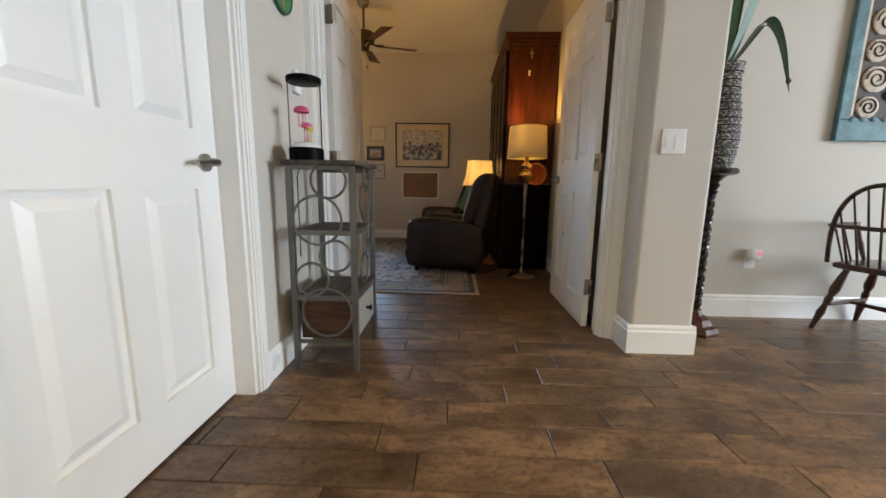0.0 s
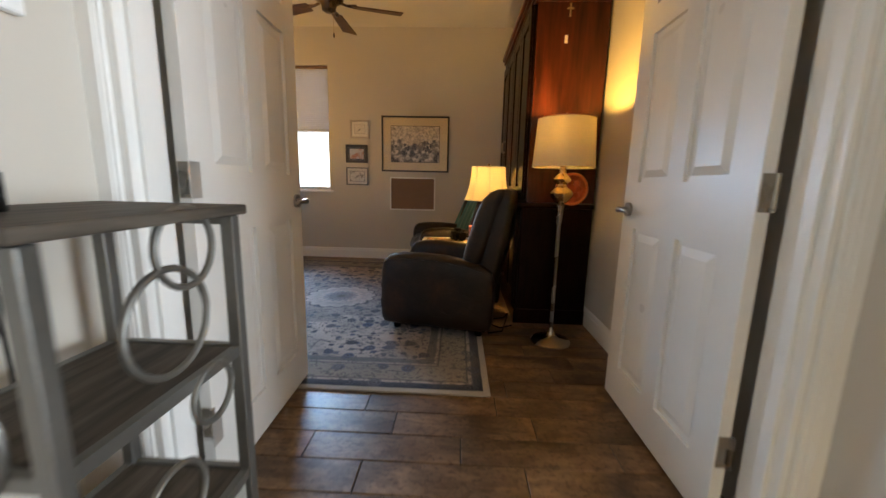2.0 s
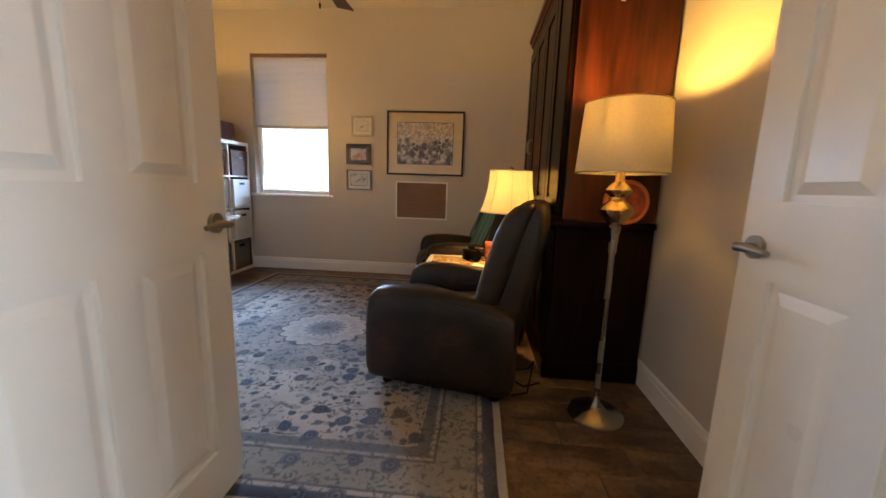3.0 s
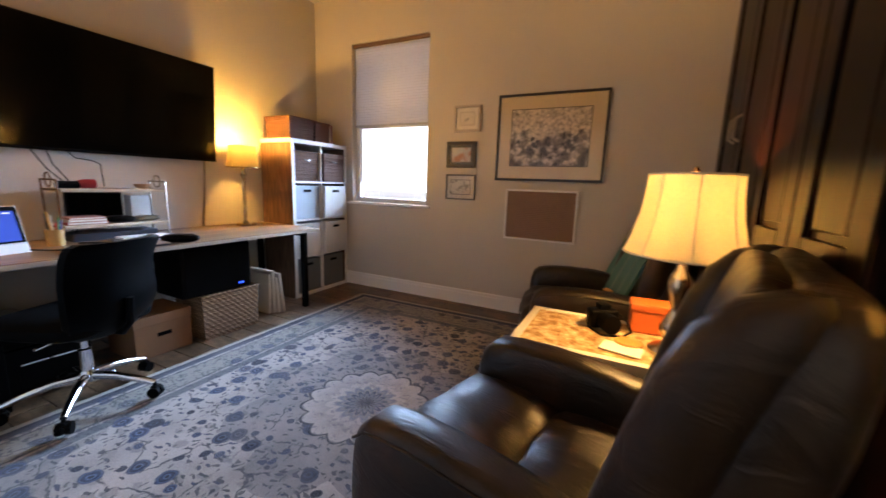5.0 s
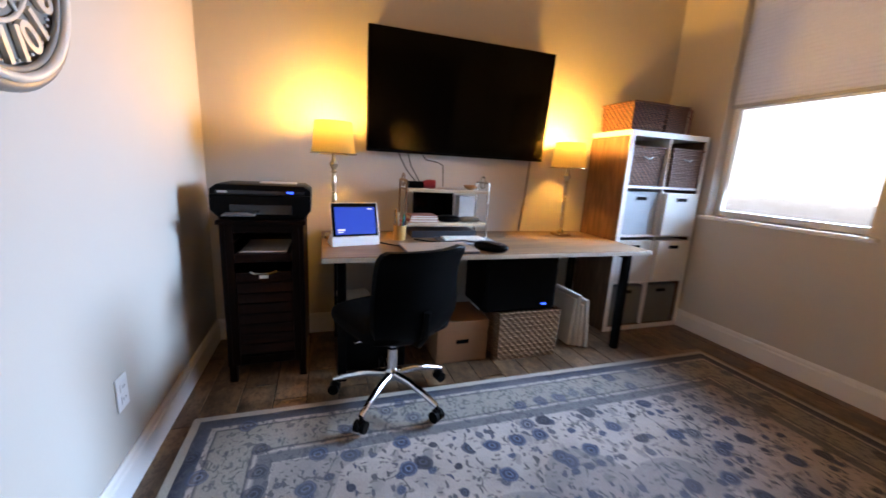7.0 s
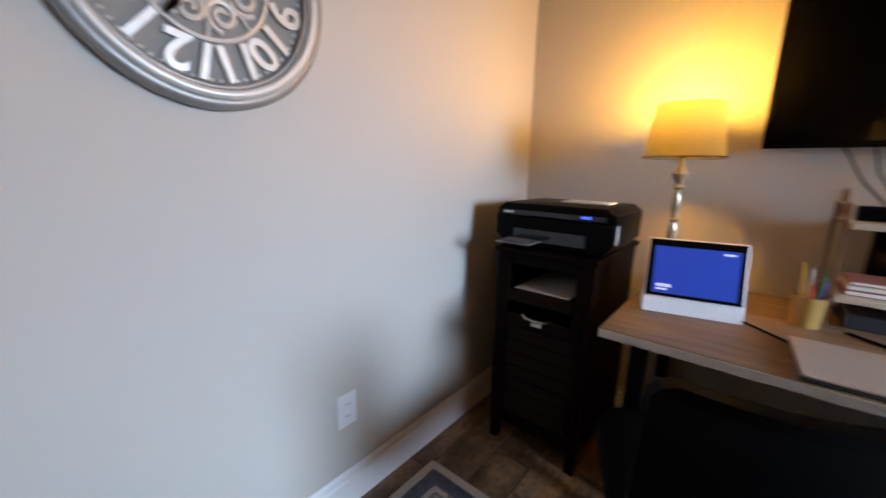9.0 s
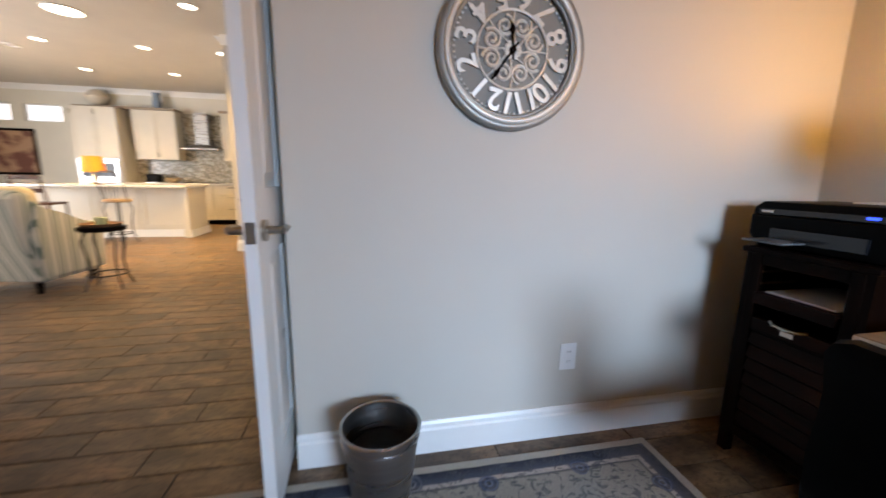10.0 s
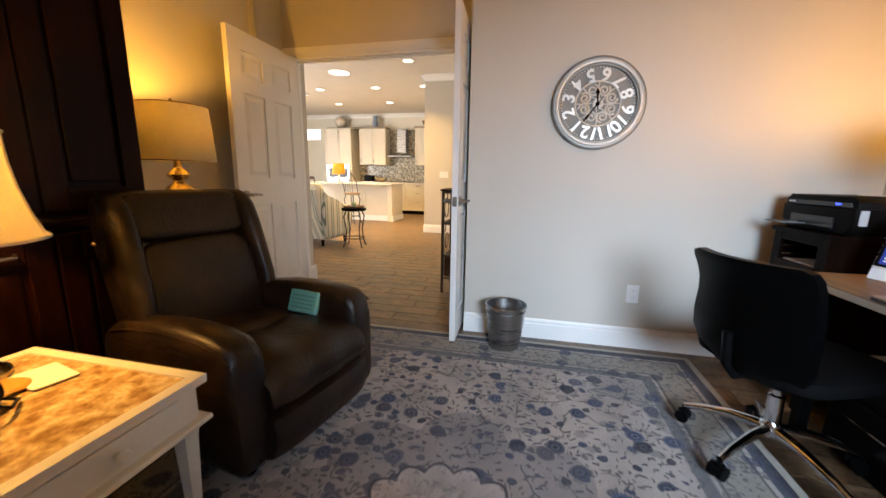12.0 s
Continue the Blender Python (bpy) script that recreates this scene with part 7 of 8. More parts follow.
# teal carved panel
pn = thing("wall_panel", "distressed turquoise wooden panel with carved scrolls", "wall decoration", pose(4.13, 3.47, 1.66, 0, 0, 180))
TEALW = surface("worn_turquoise_paint", (0.10, 0.20, 0.22), 0.6, vary=0.5, scale=9, grain=60, relief=0.4)
IRON = surface("dark_scroll_iron", (0.05, 0.042, 0.036), 0.5, 0.4, vary=0.3)
PW, PH = 0.345, 0.48
for a, b, c, d in ((-PW, PW, PH - 0.07, PH), (-PW, PW, -PH, -PH + 0.13), (-PW, -PW + 0.07, -PH + 0.13, PH - 0.07), (PW - 0.07, PW, -PH + 0.13, PH - 0.07)):
    part("frame_board", boxed(a, b, 0.003, 0.035, c, d, 0.005), TEALW, pn)
part("backing", boxed(-PW + 0.07, PW - 0.07, 0.003, 0.012, -PH + 0.13, PH - 0.07), surface("dark_stained_backing", (0.075, 0.058, 0.045), 0.7, vary=0.4, scale=14), pn, "dark stained backing")
CARVE = surface("cream_carving", (0.56, 0.47, 0.36), 0.7, vary=0.25, scale=16, grain=80, relief=0.3)
for s in (-1, 1):
    for j in range(4):
        cx, cz, rr = s * (0.170 - 0.02 * (j % 2)), -0.275 + 0.165 * j, 0.068 if j % 2 == 0 else 0.080
        part("carved_roundel", puff(bmesh.new(), (cx, 0.016, cz), (rr, 0.012, rr), 0.6, 1.0, 28, 8), CARVE, pn, "cream carved roundel", True)
        pts = [(cx + s * 0.8 * rr * (1 - 0.82 * k / 26) * math.cos(k * 0.42), 0.029, cz + 0.8 * rr * (1 - 0.82 * k / 26) * math.sin(k * 0.42)) for k in range(27)]
        part("scroll", tube(bmesh.new(), pts, 0.0045, 6), IRON, pn, smooth=True)
    part("side_strip", boxed(s * 0.262 - 0.010, s * 0.262 + 0.010, 0.012, 0.024, -PH + 0.15, PH - 0.09, 0.003), CARVE, pn)
for j in range(4):
    part("boss", puff(bmesh.new(), (0.0, 0.020, -0.20 + 0.165 * j), (0.075, 0.014, 0.045), 0.8, 0.9, 16, 8), IRON, pn, smooth=True)
for k in range(9):
    part("scallop", puff(bmesh.new(), (-0.26 + 0.065 * k, 0.036, -PH + 0.128), (0.026, 0.006, 0.016), 1, 1, 10, 6), TEALW, pn, smooth=True)

# windsor chair
wc = thing("windsor_chair", "dark brown bow-back wooden chair by the dining wall", "chair", pose(3.98, 3.12, 0, 0, 0, 108))
CH = wood("chestnut_stain", (0.035, 0.014, 0.008), (0.095, 0.040, 0.022), 0.28, "z", coat=0.3)
bm = bmesh.new()
prism(bm, [(-0.20, -0.21), (0.0, -0.235), (0.20, -0.21), (0.235, -0.02), (0.21, 0.18), (0.10, 0.215), (-0.10, 0.215), (-0.21, 0.18), (-0.235, -0.02)], "z", 0.40, 0.435, 0.012, 3)
part("seat", bm, CH, wc, "saddle seat", True)
for x, y in ((-0.16, -0.15), (0.16, -0.15), (-0.15, 0.15), (0.15, 0.15)):
    fx, fy = x * 1.55, y * 1.55
    pts = [(x + (fx - x) * k, y + (fy - y) * k, 0.405 * (1 - k)) for k in (0, 0.1, 0.25, 0.35, 0.45, 0.50, 0.6, 0.72, 0.80, 1.0)]
    part("leg", tube(bmesh.new(), pts, [0.014, 0.018, 0.024, 0.026, 0.015, 0.021, 0.014, 0.022, 0.018, 0.012], 12), CH, wc, "turned splayed leg", True)
for x in (-1, 1):
    part("stretcher", tube(bmesh.new(), [(x * 0.195, -0.19, 0.17), (x * 0.19, 0, 0.17), (x * 0.185, 0.19, 0.17)], [0.009, 0.015, 0.009], 10), CH, wc, smooth=True)
part("stretcher", tube(bmesh.new(), [(-0.19, 0, 0.17), (0, 0, 0.17), (0.19, 0, 0.17)], [0.009, 0.015, 0.009], 10), CH, wc, smooth=True)
hoop = [(0.235 * math.cos(t), 0.19 + 0.13 * math.sin(t) * 0.8, 0.43 + 0.47 * math.sin(t) ** 0.75 if math.sin(t) > 0 else 0.43) for t in (math.pi * k / 24 for k in range(25))]
part("bow", tube(bmesh.new(), hoop, 0.013, 10), CH, wc, "bent bow", True)
for k in range(7):
    x = -0.165 + 0.055 * k
    t = math.acos(max(-1, min(1, x * 1.12 / 0.235)))
    top = (0.235 * math.cos(t), 0.19 + 0.104 * math.sin(t), 0.43 + 0.47 * math.sin(t) ** 0.75)
    part("spindle", tube(bmesh.new(), [(x * 0.85, 0.185, 0.43), top], [0.007, 0.005], 8), CH, wc)
arm_pts = [(-0.27, -0.12, 0.66), (-0.285, 0.04, 0.66), (-0.25, 0.19, 0.66), (-0.14, 0.265, 0.66), (0, 0.285, 0.66), (0.14, 0.265, 0.66), (0.25, 0.19, 0.66), (0.285, 0.04, 0.66), (0.27, -0.12, 0.66)]
part("arm_rail", tube(bmesh.new(), arm_pts, 0.013, 10), CH, wc, "bent arm rail", True)
for s in (-1, 1):
    part("arm_post", tube(bmesh.new(), [(s * 0.20, -0.10, 0.43), (s * 0.235, -0.105, 0.53), (s * 0.245, -0.108, 0.57), (s * 0.27, -0.11, 0.655)], [0.010, 0.017, 0.011, 0.010], 10), CH, wc, smooth=True)
    for y in (0.0, 0.08):
        part("spindle", tube(bmesh.new(), [(s * 0.215, y, 0.43), (s * 0.28, y + 0.01, 0.655)], 0.006, 8), CH, wc)

# ---- kitchen and living room, seen through the doorway ----
KWHITE = surface("cream_cabinet_paint", (0.64, 0.58, 0.47), 0.45, vary=0.04)
QUARTZ = surface("pale_quartz", (0.66, 0.63, 0.57), 0.2, vary=0.10, scale=12)
GLOWM = glow("can_light_glow", (1.0, 0.88, 0.68), 14.0)
for cx, cy, cr in CAN:
    cl = thing("ceiling_light", "recessed ceiling light, lit warm white" if cr < 0.1 else "wide flush ceiling light, lit warm white", "ceiling light", pose(cx, cy, H), "ceiling lights")
    part("trim_ring", tube(bmesh.new(), circle((0, 0, -0.004), cr + 0.012, 32, "xy"), 0.010, 8, True), WHITE, cl, smooth=True)
    part("diffuser", lathe(bmesh.new(), [(cr + 0.004, -0.001), (cr + 0.004, -0.007)], seg=28), GLOWM, cl, "glowing diffuser")
vent = thing("ceiling_vent", "small white round ceiling vent", "vent", pose(5.35, -1.9, H))
part("frame", tube(bmesh.new(), circle((0, 0, -0.006), 0.10, 28, "xy"), 0.010, 6, True), WHITE, vent)
for k in range(3):
    part("slat", tube(bmesh.new(), circle((0, 0, -0.008), 0.03 + 0.022 * k, 24, "xy"), 0.005, 6, True), WHITE, vent)


def crown(name, x0, y0, x1, y1, side):
    prof = [(0, H - 0.11), (0.012, H - 0.11), (0.02, H - 0.085), (0.06, H - 0.03), (0.085, H - 0.012), (0.085, H - 0.001), (0, H - 0.001)]
    bm = bmesh.new()
    if abs(x1 - x0) > abs(y1 - y0):
        prism(bm, [(y0 + side * a, b) for a, b in prof], "x", x0, x1)
    else:
        ring_path(bm, [[(x0 + side * a, y, b) for a, b in prof] for y in (y0, y1)])
    tagged(part(name, bm, WHITE), "white crown moulding", "trim", kind=S)


crown("trim", 2.19, -4.75, 8.5, -4.75, 1)
crown("trim", HX, -0.80, 2.19, -0.80, 1)
crown("trim", 2.19, -4.66, 2.19, -0.80, 1)


def unit(name, label, x0, x1, y0, y1, z0, z1, fronts, category="cabinet"):
    """A kitchen cabinet that opens towards +y; fronts: (x0, x1, z0, z1, kind) as shares of its face."""
    ob = thing(name, label, category, None, "kitchen cabinets")
    part("body", boxed(x0, x1, y0, y1 - 0.02, z0, z1), KWHITE, ob)
    w, h = x1 - x0, z1 - z0
    for a, b, c, d, kind in fronts:
        fx0, fx1, fz0, fz1 = x0 + a * w + 0.004, x0 + b * w - 0.004, z0 + c * h + 0.004, z0 + d * h - 0.004
        f = part(kind, boxed(fx0, fx1, y1 - 0.02, y1 - 0.006, fz0, fz1), KWHITE, ob)
        bm = bmesh.new()
        e = 0.055 if fz1 - fz0 > 0.3 else 0.035
        for p0, p1, q0, q1 in ((fx0, fx0 + e, fz0, fz1), (fx1 - e, fx1, fz0, fz1), (fx0 + e, fx1 - e, fz0, fz0 + e), (fx0 + e, fx1 - e, fz1 - e, fz1)):
            box(bm, p0, p1, y1 - 0.006, y1 + 0.004, q0, q1)
        part("front_frame", bm, KWHITE, f)
        if kind == "drawer":
            part("handle", tube(bmesh.new(), [((fx0 + fx1) / 2 - 0.07, y1 + 0.02, fz1 - 0.05), ((fx0 + fx1) / 2 + 0.07, y1 + 0.02, fz1 - 0.05)], 0.007, 8), NICKEL, f)
        else:
            hz = fz0 + 0.10 if z0 > 1 else fz1 - 0.10
            part("handle", tube(bmesh.new(), [(fx1 - 0.03, y1 + 0.02, hz - 0.05), (fx1 - 0.03, y1 + 0.02, hz + 0.05)], 0.007, 8), NICKEL, f)
    return ob


def cap(x0, x1, y0, y1, z):
    ob = part("cornice", boxed(x0 - 0.02, x1 + 0.02, y0, y1 + 0.03, z, z + 0.05, 0.01), surface("brown_glazed_cornice", (0.30, 0.23, 0.16), 0.5))
    return tagged(ob, "brown glazed cornice on the kitchen cabinets", "cornice")


YK = -4.745
unit("oven_cabinet", "tall cream kitchen cabinet housing the wall oven", 5.40, 6.25, YK, -4.20, 0.10, 2.44, [(0, 0.5, 0.575, 1, "door"), (0.5, 1, 0.575, 1, "door"), (0, 1, 0, 0.33, "drawer")])
ov = thing("wall_oven", "stainless wall oven with a black glass window", "oven", pose(5.825, -4.195, 0))
part("body", boxed(-0.37, 0.37, 0.0, 0.025, 0.90, 1.40, 0.004), STEEL, ov)
part("window", boxed(-0.30, 0.30, 0.025, 0.030, 1.03, 1.30), TV, ov)
part("handle", tube(bmesh.new(), [(-0.30, 0.05, 1.345), (0.30, 0.05, 1.345)], 0.010, 8), CHROME, ov)
unit("upper_cabinet", "cream kitchen wall cabinet with raised doors", 4.40, 5.22, YK, -4.40, 1.41, 2.44, [(0, 0.5, 0, 1, "door"), (0.5, 1, 0, 1, "door")])
unit("upper_cabinet", "cream kitchen wall cabinet beside the hood", 2.60, 3.50, YK, -4.40, 1.41, 2.44, [(0, 0.5, 0, 1, "door"), (0.5, 1, 0, 1, "door")])
cap(4.40, 6.25, YK, -4.40, 2.441)
cap(2.60, 3.50, YK, -4.40, 2.441)
for k, x in enumerate((2.20, 2.95, 3.70, 4.45)):
    unit("base_cabinet", "cream kitchen base cabinet with drawers", x + 0.001, x + 0.749, YK, -4.15, 0.10, 0.87, [(0, 1, 0.72, 1, "drawer"), (0, 1, 0.38, 0.72, "drawer"), (0, 1, 0, 0.38, "drawer")] if k % 2 else [(0, 1, 0.74, 1, "drawer"), (0, 0.5, 0, 0.74, "door"), (0.5, 1, 0, 0.74, "door")])
tagged(part("toe_kick", boxed(2.20, 6.25, YK, -4.22, 0.0, 0.099), DARKWOOD), "dark recessed toe kick below the kitchen cabinets", "toe kick")
tagged(part("kitchen_worktop", boxed(2.192, 5.39, YK, -4.12, 0.871, 0.91, 0.005), QUARTZ), "pale quartz kitchen worktop", "worktop")


def mosaic_mat():
    m, t, p = nodes_of("stone_mosaic")
    tc = t.nodes.new("ShaderNodeTexCoord")
    v = t.nodes.new("ShaderNodeTexVoronoi")
    v.distance = "CHEBYCHEV"
    v.inputs["Scale"].default_value, v.inputs["Randomness"].default_value = 22, 0.7
    t.links.new(tc.outputs["Object"], v.inputs["Vector"])
    sp = t.nodes.new("ShaderNodeSeparateColor")
    t.links.new(v.outputs["Color"], sp.inputs[0])
    c = ramp(t, sp.outputs[0], [(0.0, (0.20, 0.19, 0.16)), (0.5, (0.42, 0.39, 0.32)), (1.0, (0.58, 0.55, 0.47))])
    g = ramp(t, v.outputs["Distance"], [(0.40, (1, 1, 1)), (0.5, (0.6, 0.58, 0.52))])
    t.links.new(mix(t, 1.0, c.outputs["Color"], g.outputs["Color"], "MULTIPLY"), p.inputs["Base Color"])
    p.inputs["Roughness"].default_value = 0.25
    return m


bs = mosaic_mat()
tagged(part("backsplash", boxed(2.20, 5.39, YK - 0.004, YK + 0.008, 0.911, 1.409), bs), "mottled stone mosaic backsplash", "backsplash", kind=S)
tagged(part("backsplash", boxed(3.51, 4.39, YK - 0.004, YK + 0.008, 1.410, 2.44), bs), "mottled stone mosaic behind the hood", "backsplash", kind=S)
hd = thing("range_hood", "stainless chimney range hood", "range hood", pose(3.93, YK + 0.01, 0))
part("chimney", boxed(-0.13, 0.13, 0.0, 0.26, 1.74, 2.44), STEEL, hd)
part("canopy", ring_path(bmesh.new(), [[(-0.36, 0, 1.64), (0.36, 0, 1.64), (0.36, 0.46, 1.64), (-0.36, 0.46, 1.64)], [(-0.36, 0, 1.67), (0.36, 0, 1.67), (0.36, 0.46, 1.67), (-0.36, 0.46, 1.67)], [(-0.13, 0, 1.76), (0.13, 0, 1.76), (0.13, 0.26, 1.76), (-0.13, 0.26, 1.76)]]), STEEL, hd)
ck = tagged(part("cooktop", boxed(3.60, 4.30, -4.62, -4.20, 0.9105, 0.925, 0.004), BLACK), "black cooktop set in the worktop", "cooktop")
ts = thing("toaster", "black toaster on the kitchen worktop", "toaster", pose(4.95, -4.45, 0.9105))
part("body", boxed(-0.14, 0.14, -0.09, 0.09, 0.012, 0.19, 0.03, 3), BLACK, ts, smooth=True)
part("base", boxed(-0.13, 0.13, -0.08, 0.08, 0, 0.012), STEEL, ts)
fb = tagged(part("fruit_bowl", shell(bmesh.new(), [(0.06, 0), (0.14, 0.05), (0.17, 0.10)], 0.006, 4.55, -4.4, 0.911, 28), surface("tan_bowl", (0.45, 0.33, 0.20), 0.4), smooth=True), "tan bowl on the kitchen worktop", "bowl")
for nm, x, prof, col, lab in (("decor_shell", 5.9, [(0.05, 0), (0.16, 0.08), (0.20, 0.19), (0.13, 0.30), (0.03, 0.34)], (0.68, 0.60, 0.48), "pale round ornament on the tall cabinet"), ("decor_vase", 4.78, [(0.07, 0), (0.09, 0.12), (0.06, 0.24), (0.08, 0.33)], (0.20, 0.26, 0.34), "blue-grey vase on the kitchen cabinet"), ("decor_basket", 3.10, [(0.10, 0), (0.20, 0.06), (0.24, 0.15)], (0.22, 0.14, 0.08), "brown basket on the kitchen cabinet")):
    tagged(part(nm, lathe(bmesh.new(), prof, x, -4.57, 2.492, 24), surface(nm + "_glaze", col, 0.45, vary=0.2), smooth=True), lab, "ornament")

isl = thing("kitchen_island", "cream panelled kitchen island with a pale quartz top", "island")
IX0, IX1, IY0, IY1 = 3.40, 6.40, -3.00, -2.20
part("body", boxed(IX0, IX1, IY0, IY1 - 0.15, 0.0, 0.869), KWHITE, isl)
part("end_post", boxed(IX0 - 0.012, IX0 + 0.10, IY1 - 0.15, IY1, 0.0, 0.869, 0.005), KWHITE, isl)
part("skirting", boxed(IX0 - 0.016, IX1, IY1 - 0.149, IY1 - 0.132, 0.0, 0.13), WHITE, isl)
part("skirting", boxed(IX0 - 0.026, IX0 - 0.012, IY0, IY1, 0.0, 0.13), WHITE, isl)
for k in range(4):
    x0 = IX0 + 0.12 + k * 0.70
    bm = bmesh.new()
    for a, b, c, d in ((x0, x0 + 0.06, 0.16, 0.84), (x0 + 0.60, x0 + 0.66, 0.16, 0.84), (x0 + 0.06, x0 + 0.60, 0.16, 0.22), (x0 + 0.06, x0 + 0.60, 0.78, 0.84)):
        box(bm, a, b, IY1 - 0.15, IY1 - 0.136, c, d)
    part("panel_frame", bm, KWHITE, isl)
part("worktop", boxed(IX0 - 0.06, IX1 + 0.05, IY0 - 0.04, IY1 + 0.16, 0.87, 0.91, 0.006), QUARTZ, isl, "pale quartz top")

kl = thing("island_lamp", "small lamp with a glowing amber shade on the island", "lamp", pose(4.88, -2.45, 0.911))
part("base", lathe(bmesh.new(), [(0.07, 0), (0.07, 0.015), (0.02, 0.03), (0.03, 0.10), (0.015, 0.17), (0.012, 0.25)], seg=20), BRASS, kl, smooth=True)
part("shade", shell(bmesh.new(), [(0.165, 0.20), (0.135, 0.46)], 0.004, seg=32), shade_mat("amber_shade", (0.95, 0.62, 0.16), 0.6), kl, "glowing amber shade", True)


def stool(name, m, h, label, back):
    ob = thing(name, label, "stool", m)
    part("seat", lathe(bmesh.new(), [(0.17, h - 0.045), (0.185, h - 0.03), (0.18, h - 0.005), (0.15, h)], seg=28), DARKWOOD if not back else surface("tan_seat_pad", (0.30, 0.19, 0.10), 0.6), ob, smooth=True)
    for k in range(4):
        a = radians(45 + 90 * k)
        c, s = math.cos(a), math.sin(a)
        part("leg", tube(bmesh.new(), [(0.13 * c, 0.13 * s, h - 0.04), (0.175 * c, 0.175 * s, h * 0.78), (0.135 * c, 0.135 * s, h * 0.45), (0.15 * c, 0.15 * s, h * 0.2), (0.20 * c, 0.20 * s, 0.008)], 0.010, 8), IRON, ob, "curved iron leg", True)
    part("foot_ring", tube(bmesh.new(), circle((0, 0, h * 0.24), 0.155, 32, "xy"), 0.008, 8, True), IRON, ob, smooth=True)
    if back:
        part("back_hoop", tube(bmesh.new(), [(-0.17, -0.02, h - 0.02), (-0.19, -0.09, h + 0.25), (-0.10, -0.13, h + 0.42), (0.10, -0.13, h + 0.42), (0.19, -0.09, h + 0.25), (0.17, -0.02, h - 0.02)], 0.010, 8), IRON, ob, smooth=True)
        for x in (-0.09, -0.03, 0.03, 0.09):
            part("back_rod", tube(bmesh.new(), [(x, -0.10, h - 0.02), (x, -0.13, h + 0.41)], 0.005, 6), IRON, ob)
    return ob


stool("iron_stool", pose(2.77, 1.03, 0, 0, 0, 12), 0.60, "dark iron stool with curved legs beside the armchair", False)
stool("bar_stool", pose(4.12, -1.62, 0, 0, 0, 170), 0.70, "iron bar stool with a rod back at the island", True)
tr = thing("serving_tray", "tan tray with a pale candle on the iron stool", "tray", pose(2.77, 1.03, 0.601))
part("tray", shell(bmesh.new(), [(0.14, 0.0), (0.165, 0.025)], 0.006, seg=28), CARTON, tr)
part("tray_floor", lathe(bmesh.new(), [(0.138, 0.001), (0.138, 0.007)], seg=28), CARTON, tr)
part("candle", lathe(bmesh.new(), [(0.045, 0.007), (0.045, 0.075), (0.03, 0.08)], seg=20), surface("green_wax", (0.45, 0.52, 0.28), 0.5), tr, "pale green candle")


def stripe_mat():
    m, t, p = nodes_of("striped_cotton")
    tc = t.nodes.new("ShaderNodeTexCoord")
    w = t.nodes.new("ShaderNodeTexWave")
    w.bands_direction, w.wave_profile = "X", "SAW"
    w.inputs["Scale"].default_value = 3.6
    turn = t.nodes.new("ShaderNodeMapping")
    turn.inputs["Rotation"].default_value = (0, 0, radians(40))
    t.links.new(tc.outputs["Object"], turn.inputs["Vector"])
    t.links.new(turn.outputs["Vector"], w.inputs["Vector"])
    c = ramp(t, w.outputs["Fac"], [(0.0, (0.66, 0.63, 0.55)), (0.30, (0.66, 0.63, 0.55)), (0.31, (0.16, 0.21, 0.18)), (0.42, (0.16, 0.21, 0.18)), (0.43, (0.60, 0.58, 0.50)), (0.62, (0.60, 0.58, 0.50)), (0.63, (0.30, 0.34, 0.27)), (0.78, (0.30, 0.34, 0.27)), (0.79, (0.66, 0.63, 0.55))])
    n = noise_node(t, 220, 3)
    t.links.new(c.outputs["Color"], p.inputs["Base Color"])
    p.inputs["Roughness"].default_value = 0.9
    bump(t, p, n.outputs["Fac"], 0.3)
    return m


STRIPE = stripe_mat()
ac = thing("armchair", "striped green and cream armchair seen from its back", "armchair", pose(3.50, 0.86, 0, 0, 0, -8))
bm = bmesh.new()
prism(bm, [(0.30, 0.13), (0.38, 0.45), (0.43, 0.86), (0.36, 0.93), (0.26, 0.90), (0.18, 0.45), (0.14, 0.13)], "x", -0.36, 0.36, 0.045, 4)
part("back", bm, STRIPE, ac, "tall striped back", True)
for s in (-1, 1):
    bm = bmesh.new()
    a, b = sorted((s * 0.40, s * 0.27))
    prism(bm, [(-0.36, 0.13), (-0.40, 0.50), (-0.34, 0.60), (-0.15, 0.63), (0.10, 0.70), (0.27, 0.84), (0.34, 0.55), (0.28, 0.13)], "x", a, b, 0.04, 4)
    part("arm", bm, STRIPE, ac, "sloping striped arm", True)
part("seat_cushion", puff(bmesh.new(), (0, -0.10, 0.40), (0.27, 0.30, 0.10), 0.35, 0.5), STRIPE, ac, smooth=True)
part("base", boxed(-0.34, 0.34, -0.34, 0.24, 0.10, 0.32, 0.02), STRIPE, ac)
for x in (-0.30, 0.30):
    for y in (-0.30, 0.26):
        part("foot", lathe(bmesh.new(), [(0.018, 0), (0.028, 0.10)], x, y, 0, 12), DARKWOOD, ac)
cu2 = tagged(part("throw_pillow", puff(bmesh.new(), (3.62, 0.80, 0.80), (0.19, 0.09, 0.15), 0.5, 0.6), surface("cream_pillow", (0.66, 0.56, 0.40), 0.9, vary=0.08), smooth=True), "cream pillow leaning in the striped armchair", "pillow")
st2 = thing("side_table", "dark wooden side table beside the armchair", "table", pose(4.22, 1.62, 0))
part("top", lathe(bmesh.new(), [(0.24, 0.52), (0.25, 0.53), (0.25, 0.55), (0.23, 0.56)], seg=28), DARKWOOD, st2)
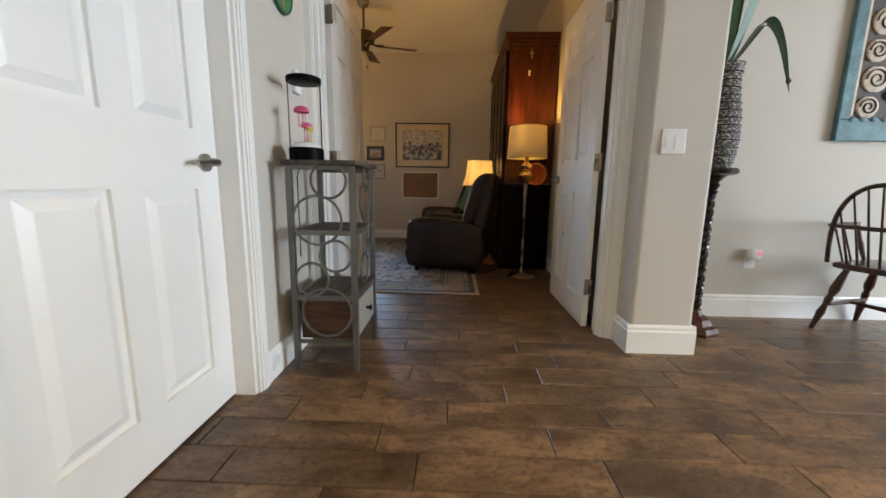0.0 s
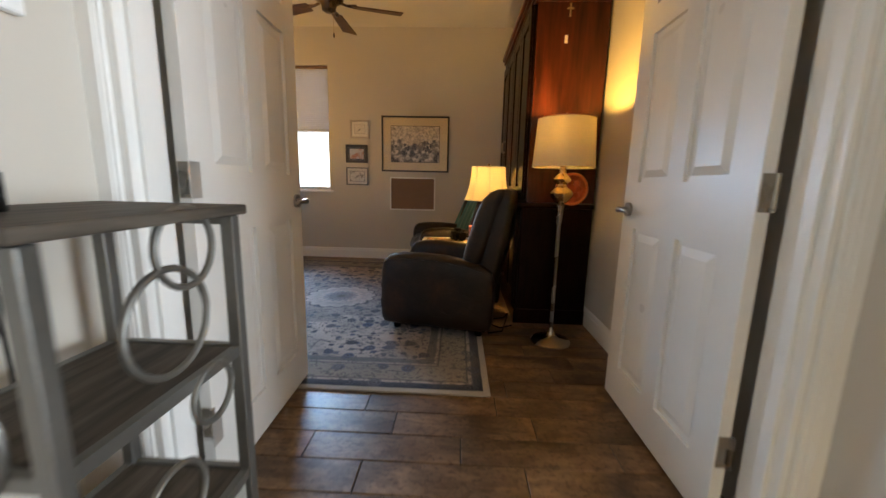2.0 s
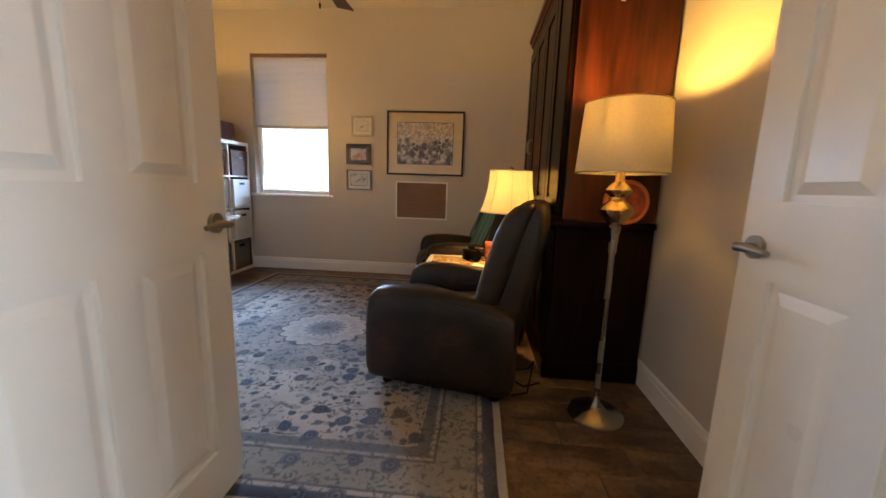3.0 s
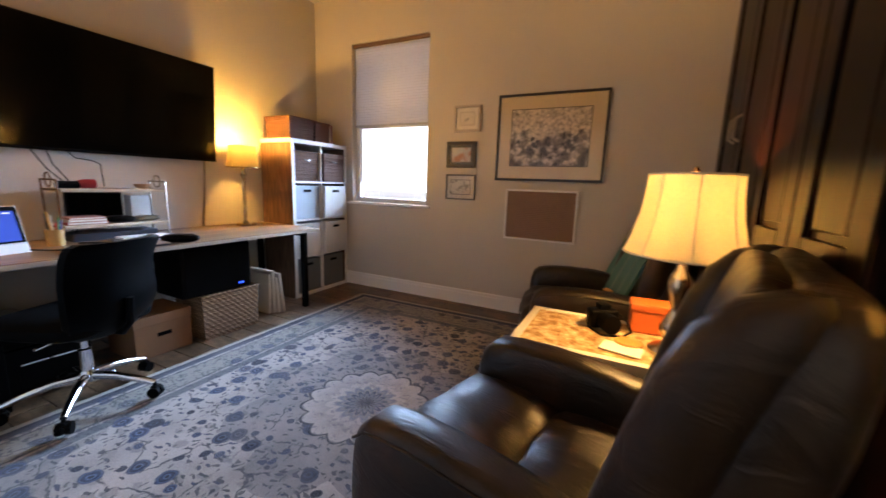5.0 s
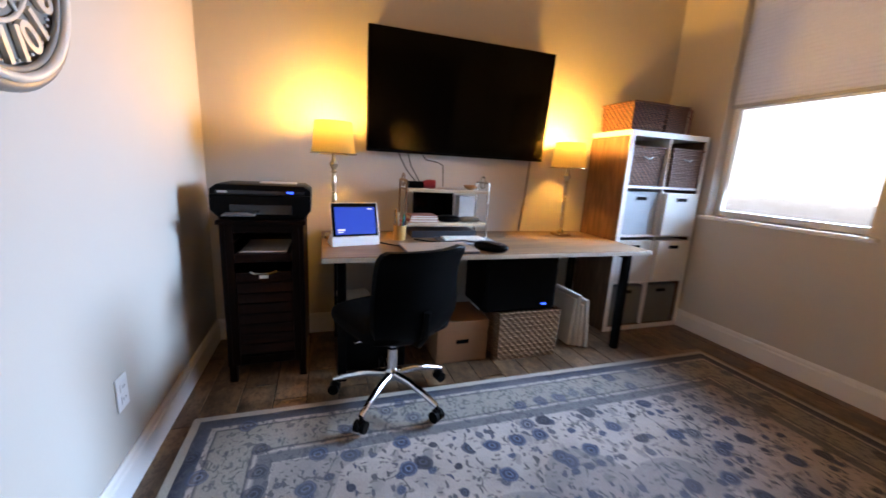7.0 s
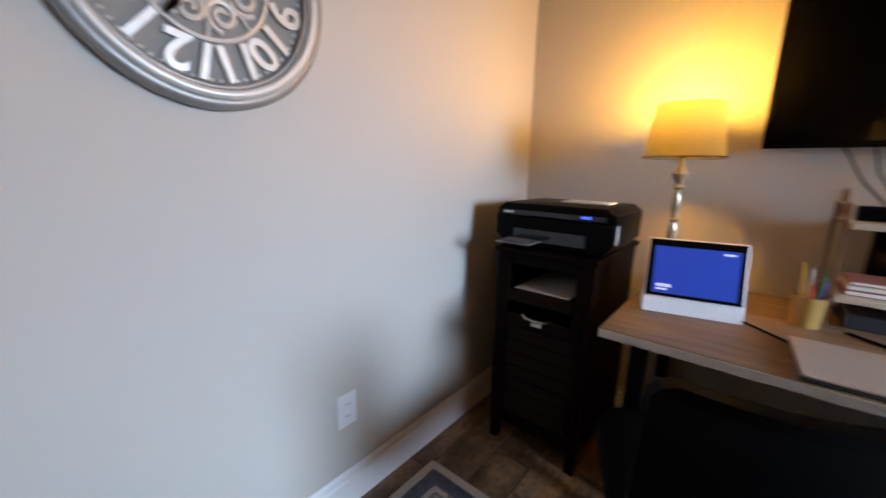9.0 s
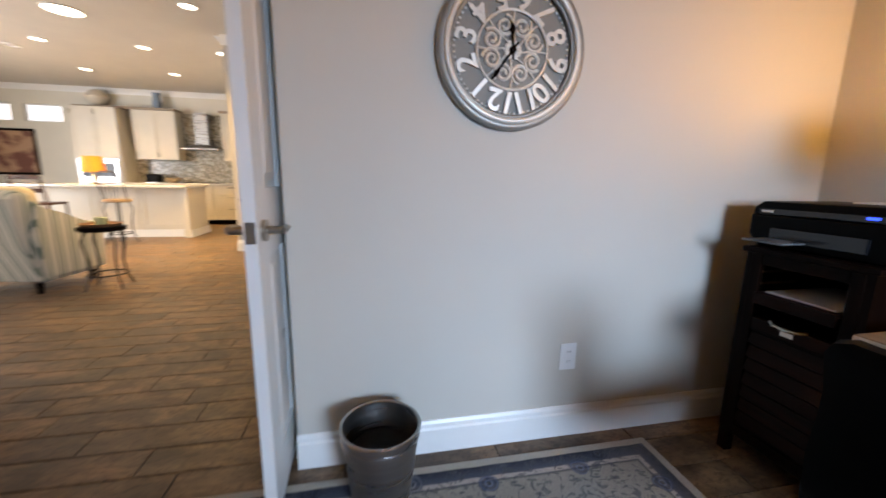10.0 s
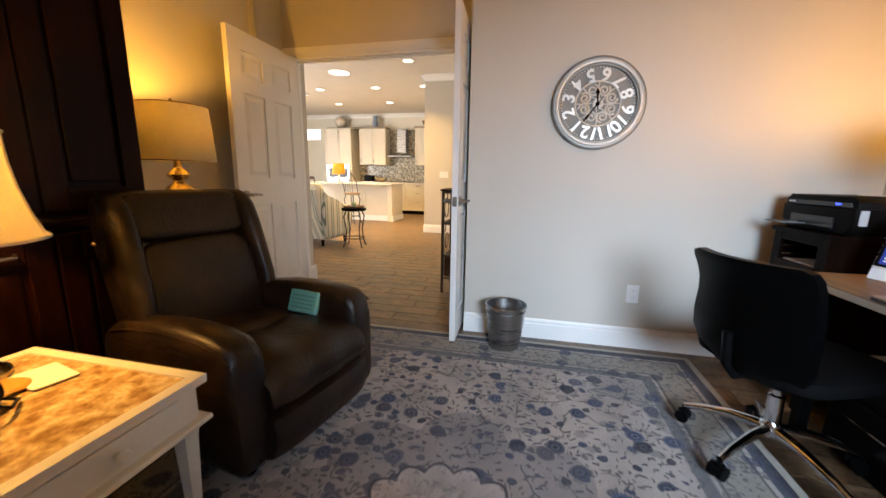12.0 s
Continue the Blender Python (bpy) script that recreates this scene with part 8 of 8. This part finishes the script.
for k in range(4):
    a = radians(45 + 90 * k)
    part("leg", tube(bmesh.new(), [(0.18 * math.cos(a), 0.18 * math.sin(a), 0.525), (0.20 * math.cos(a), 0.20 * math.sin(a), 0.0)], [0.018, 0.012], 8), DARKWOOD, st2)
for k, x in enumerate((5.05, 5.75)):
    dc = thing("counter_chair", "red-brown wooden counter chair at the island", "chair", pose(x, -1.55, 0, 0, 0, 180), "chairs at the island")
    part("seat", boxed(-0.20, 0.20, -0.19, 0.19, 0.62, 0.655, 0.01), CH, dc)
    for a in (-0.18, 0.18):
        for b in (-0.17, 0.17):
            part("leg", tube(bmesh.new(), [(a, b, 0.62), (a * 1.12, b * 1.12, 0.0)], [0.018, 0.014], 8), CH, dc)
        part("back_post", tube(bmesh.new(), [(a, -0.17, 0.65), (a, -0.24, 1.03)], 0.015, 8), CH, dc)
    for z in (0.80, 0.99):
        part("back_rail", boxed(-0.165, 0.165, -0.245 if z > 0.9 else -0.215, -0.225 if z > 0.9 else -0.195, z, z + 0.06, 0.005), CH, dc)
pa = thing("framed_painting", "brown framed abstract painting under the transom windows", "painting", pose(7.66, -4.75, 1.52))
for a, b, c, d in ((-0.42, 0.42, 0.43, 0.48), (-0.42, 0.42, -0.48, -0.43), (-0.42, -0.37, -0.43, 0.43), (0.37, 0.42, -0.43, 0.43)):
    part("frame_bar", boxed(a, b, 0.003, 0.03, c, d, 0.004), DARKWOOD, pa)
part("canvas", boxed(-0.37, 0.37, 0.004, 0.012, -0.43, 0.43), sketch_mat("abstract_paint", (0.42, 0.25, 0.15), (0.16, 0.06, 0.04), 3.5, 0.45), pa)
for k, (a, b) in enumerate(TR):
    tw = thing("window_2" if k == 0 else "window_3", "high white-framed transom window, bright outside", "window", kind=S)
    for p0, p1, q0, q1 in ((a, a + 0.03, 2.15, 2.52), (b - 0.03, b, 2.15, 2.52), (a + 0.03, b - 0.03, 2.15, 2.18), (a + 0.03, b - 0.03, 2.49, 2.52)):
        part("window_frame", boxed(p0, p1, -4.84, -4.80, q0, q1), WHITE, tw)
    part("pane", boxed(a + 0.03, b - 0.03, -4.822, -4.818, 2.18, 2.49), PANE, tw).visible_shadow = False
tagged(part("backdrop", boxed(-60, 60, -62.1, -62.0, -1, 40), MATS.setdefault("haze", bpy.data.materials["bright_haze"])), "bright overcast distance outside the kitchen", "backdrop", kind=S)

# ---- floor tiles, nearest ones apart ----
PITCH_X, PITCH_Y = 0.597, 0.152
# where a joint lies in each course that can be told; the other courses follow a loose stagger
JOINT = dict(zip(range(-3, 11), (1.631, 1.292, 1.148, 1.384, 1.622, 1.205, 1.312, 1.143, 1.435, 1.208, 1.097, 1.461, 1.178, 1.029)))


def tile_rings(x, y):
    a, b, c = PITCH_X / 2 - 0.0024, PITCH_Y / 2 - 0.0024, 0.0018
    return [[(x - p, y - q, z), (x + p, y - q, z), (x + p, y + q, z), (x - p, y + q, z)] for p, q, z in ((a, b, -0.0065), (a, b, -0.0016), (a - c, b - c, 0.0))]


bm = bmesh.new()
ring_path(bm, tile_rings(0, 0))
tile_mesh = bpy.data.meshes.new("floor_tile")
bmesh.ops.recalc_face_normals(bm, faces=bm.faces[:])
bm.to_mesh(tile_mesh)
bm.free()
tile_mesh.materials.append(TILE)
verts, faces, near = [], [], 0
for row in range(-47, 34):
    cy = 2.169 + PITCH_Y * (row + 0.5)
    shift = JOINT.get(row, 1.385 + 0.244 * row + 0.06 * math.sin(2.3 * row)) % PITCH_X
    for col in range(-5, 15):
        cx = shift + PITCH_X * (col + 0.5)
        if cx < X0 - 0.2 or cx > 8.4 or (cy > 3.6 and cx > X1 + 0.25) or (cy < 2.9 and cx < -0.2) or cy < -4.9:
            continue
        if near < 298 and 0.9 < cy < 4.1 and -0.2 < cx < 4.6 and not (cy > 3.55 and cx > 2.6):
            t_ = new("floor_tile", tile_mesh)
            t_.parent = floor
            t_.location = (cx, cy, 0)
            near += 1
        else:
            base_i = len(verts)
            for ring in tile_rings(cx, cy):
                verts += ring
            faces += [(base_i + 8, base_i + 9, base_i + 10, base_i + 11)]
            for j in (0, 4):
                faces += [(base_i + j + k, base_i + j + (k + 1) % 4, base_i + j + 4 + (k + 1) % 4, base_i + j + 4 + k) for k in range(4)]
me = bpy.data.meshes.new("floor_tile_field")
me.from_pydata(verts, [], faces)
me.materials.append(TILE)
rest = new("floor_tile_field", me)
rest.parent = floor
tagged(rest, kind="stuff")
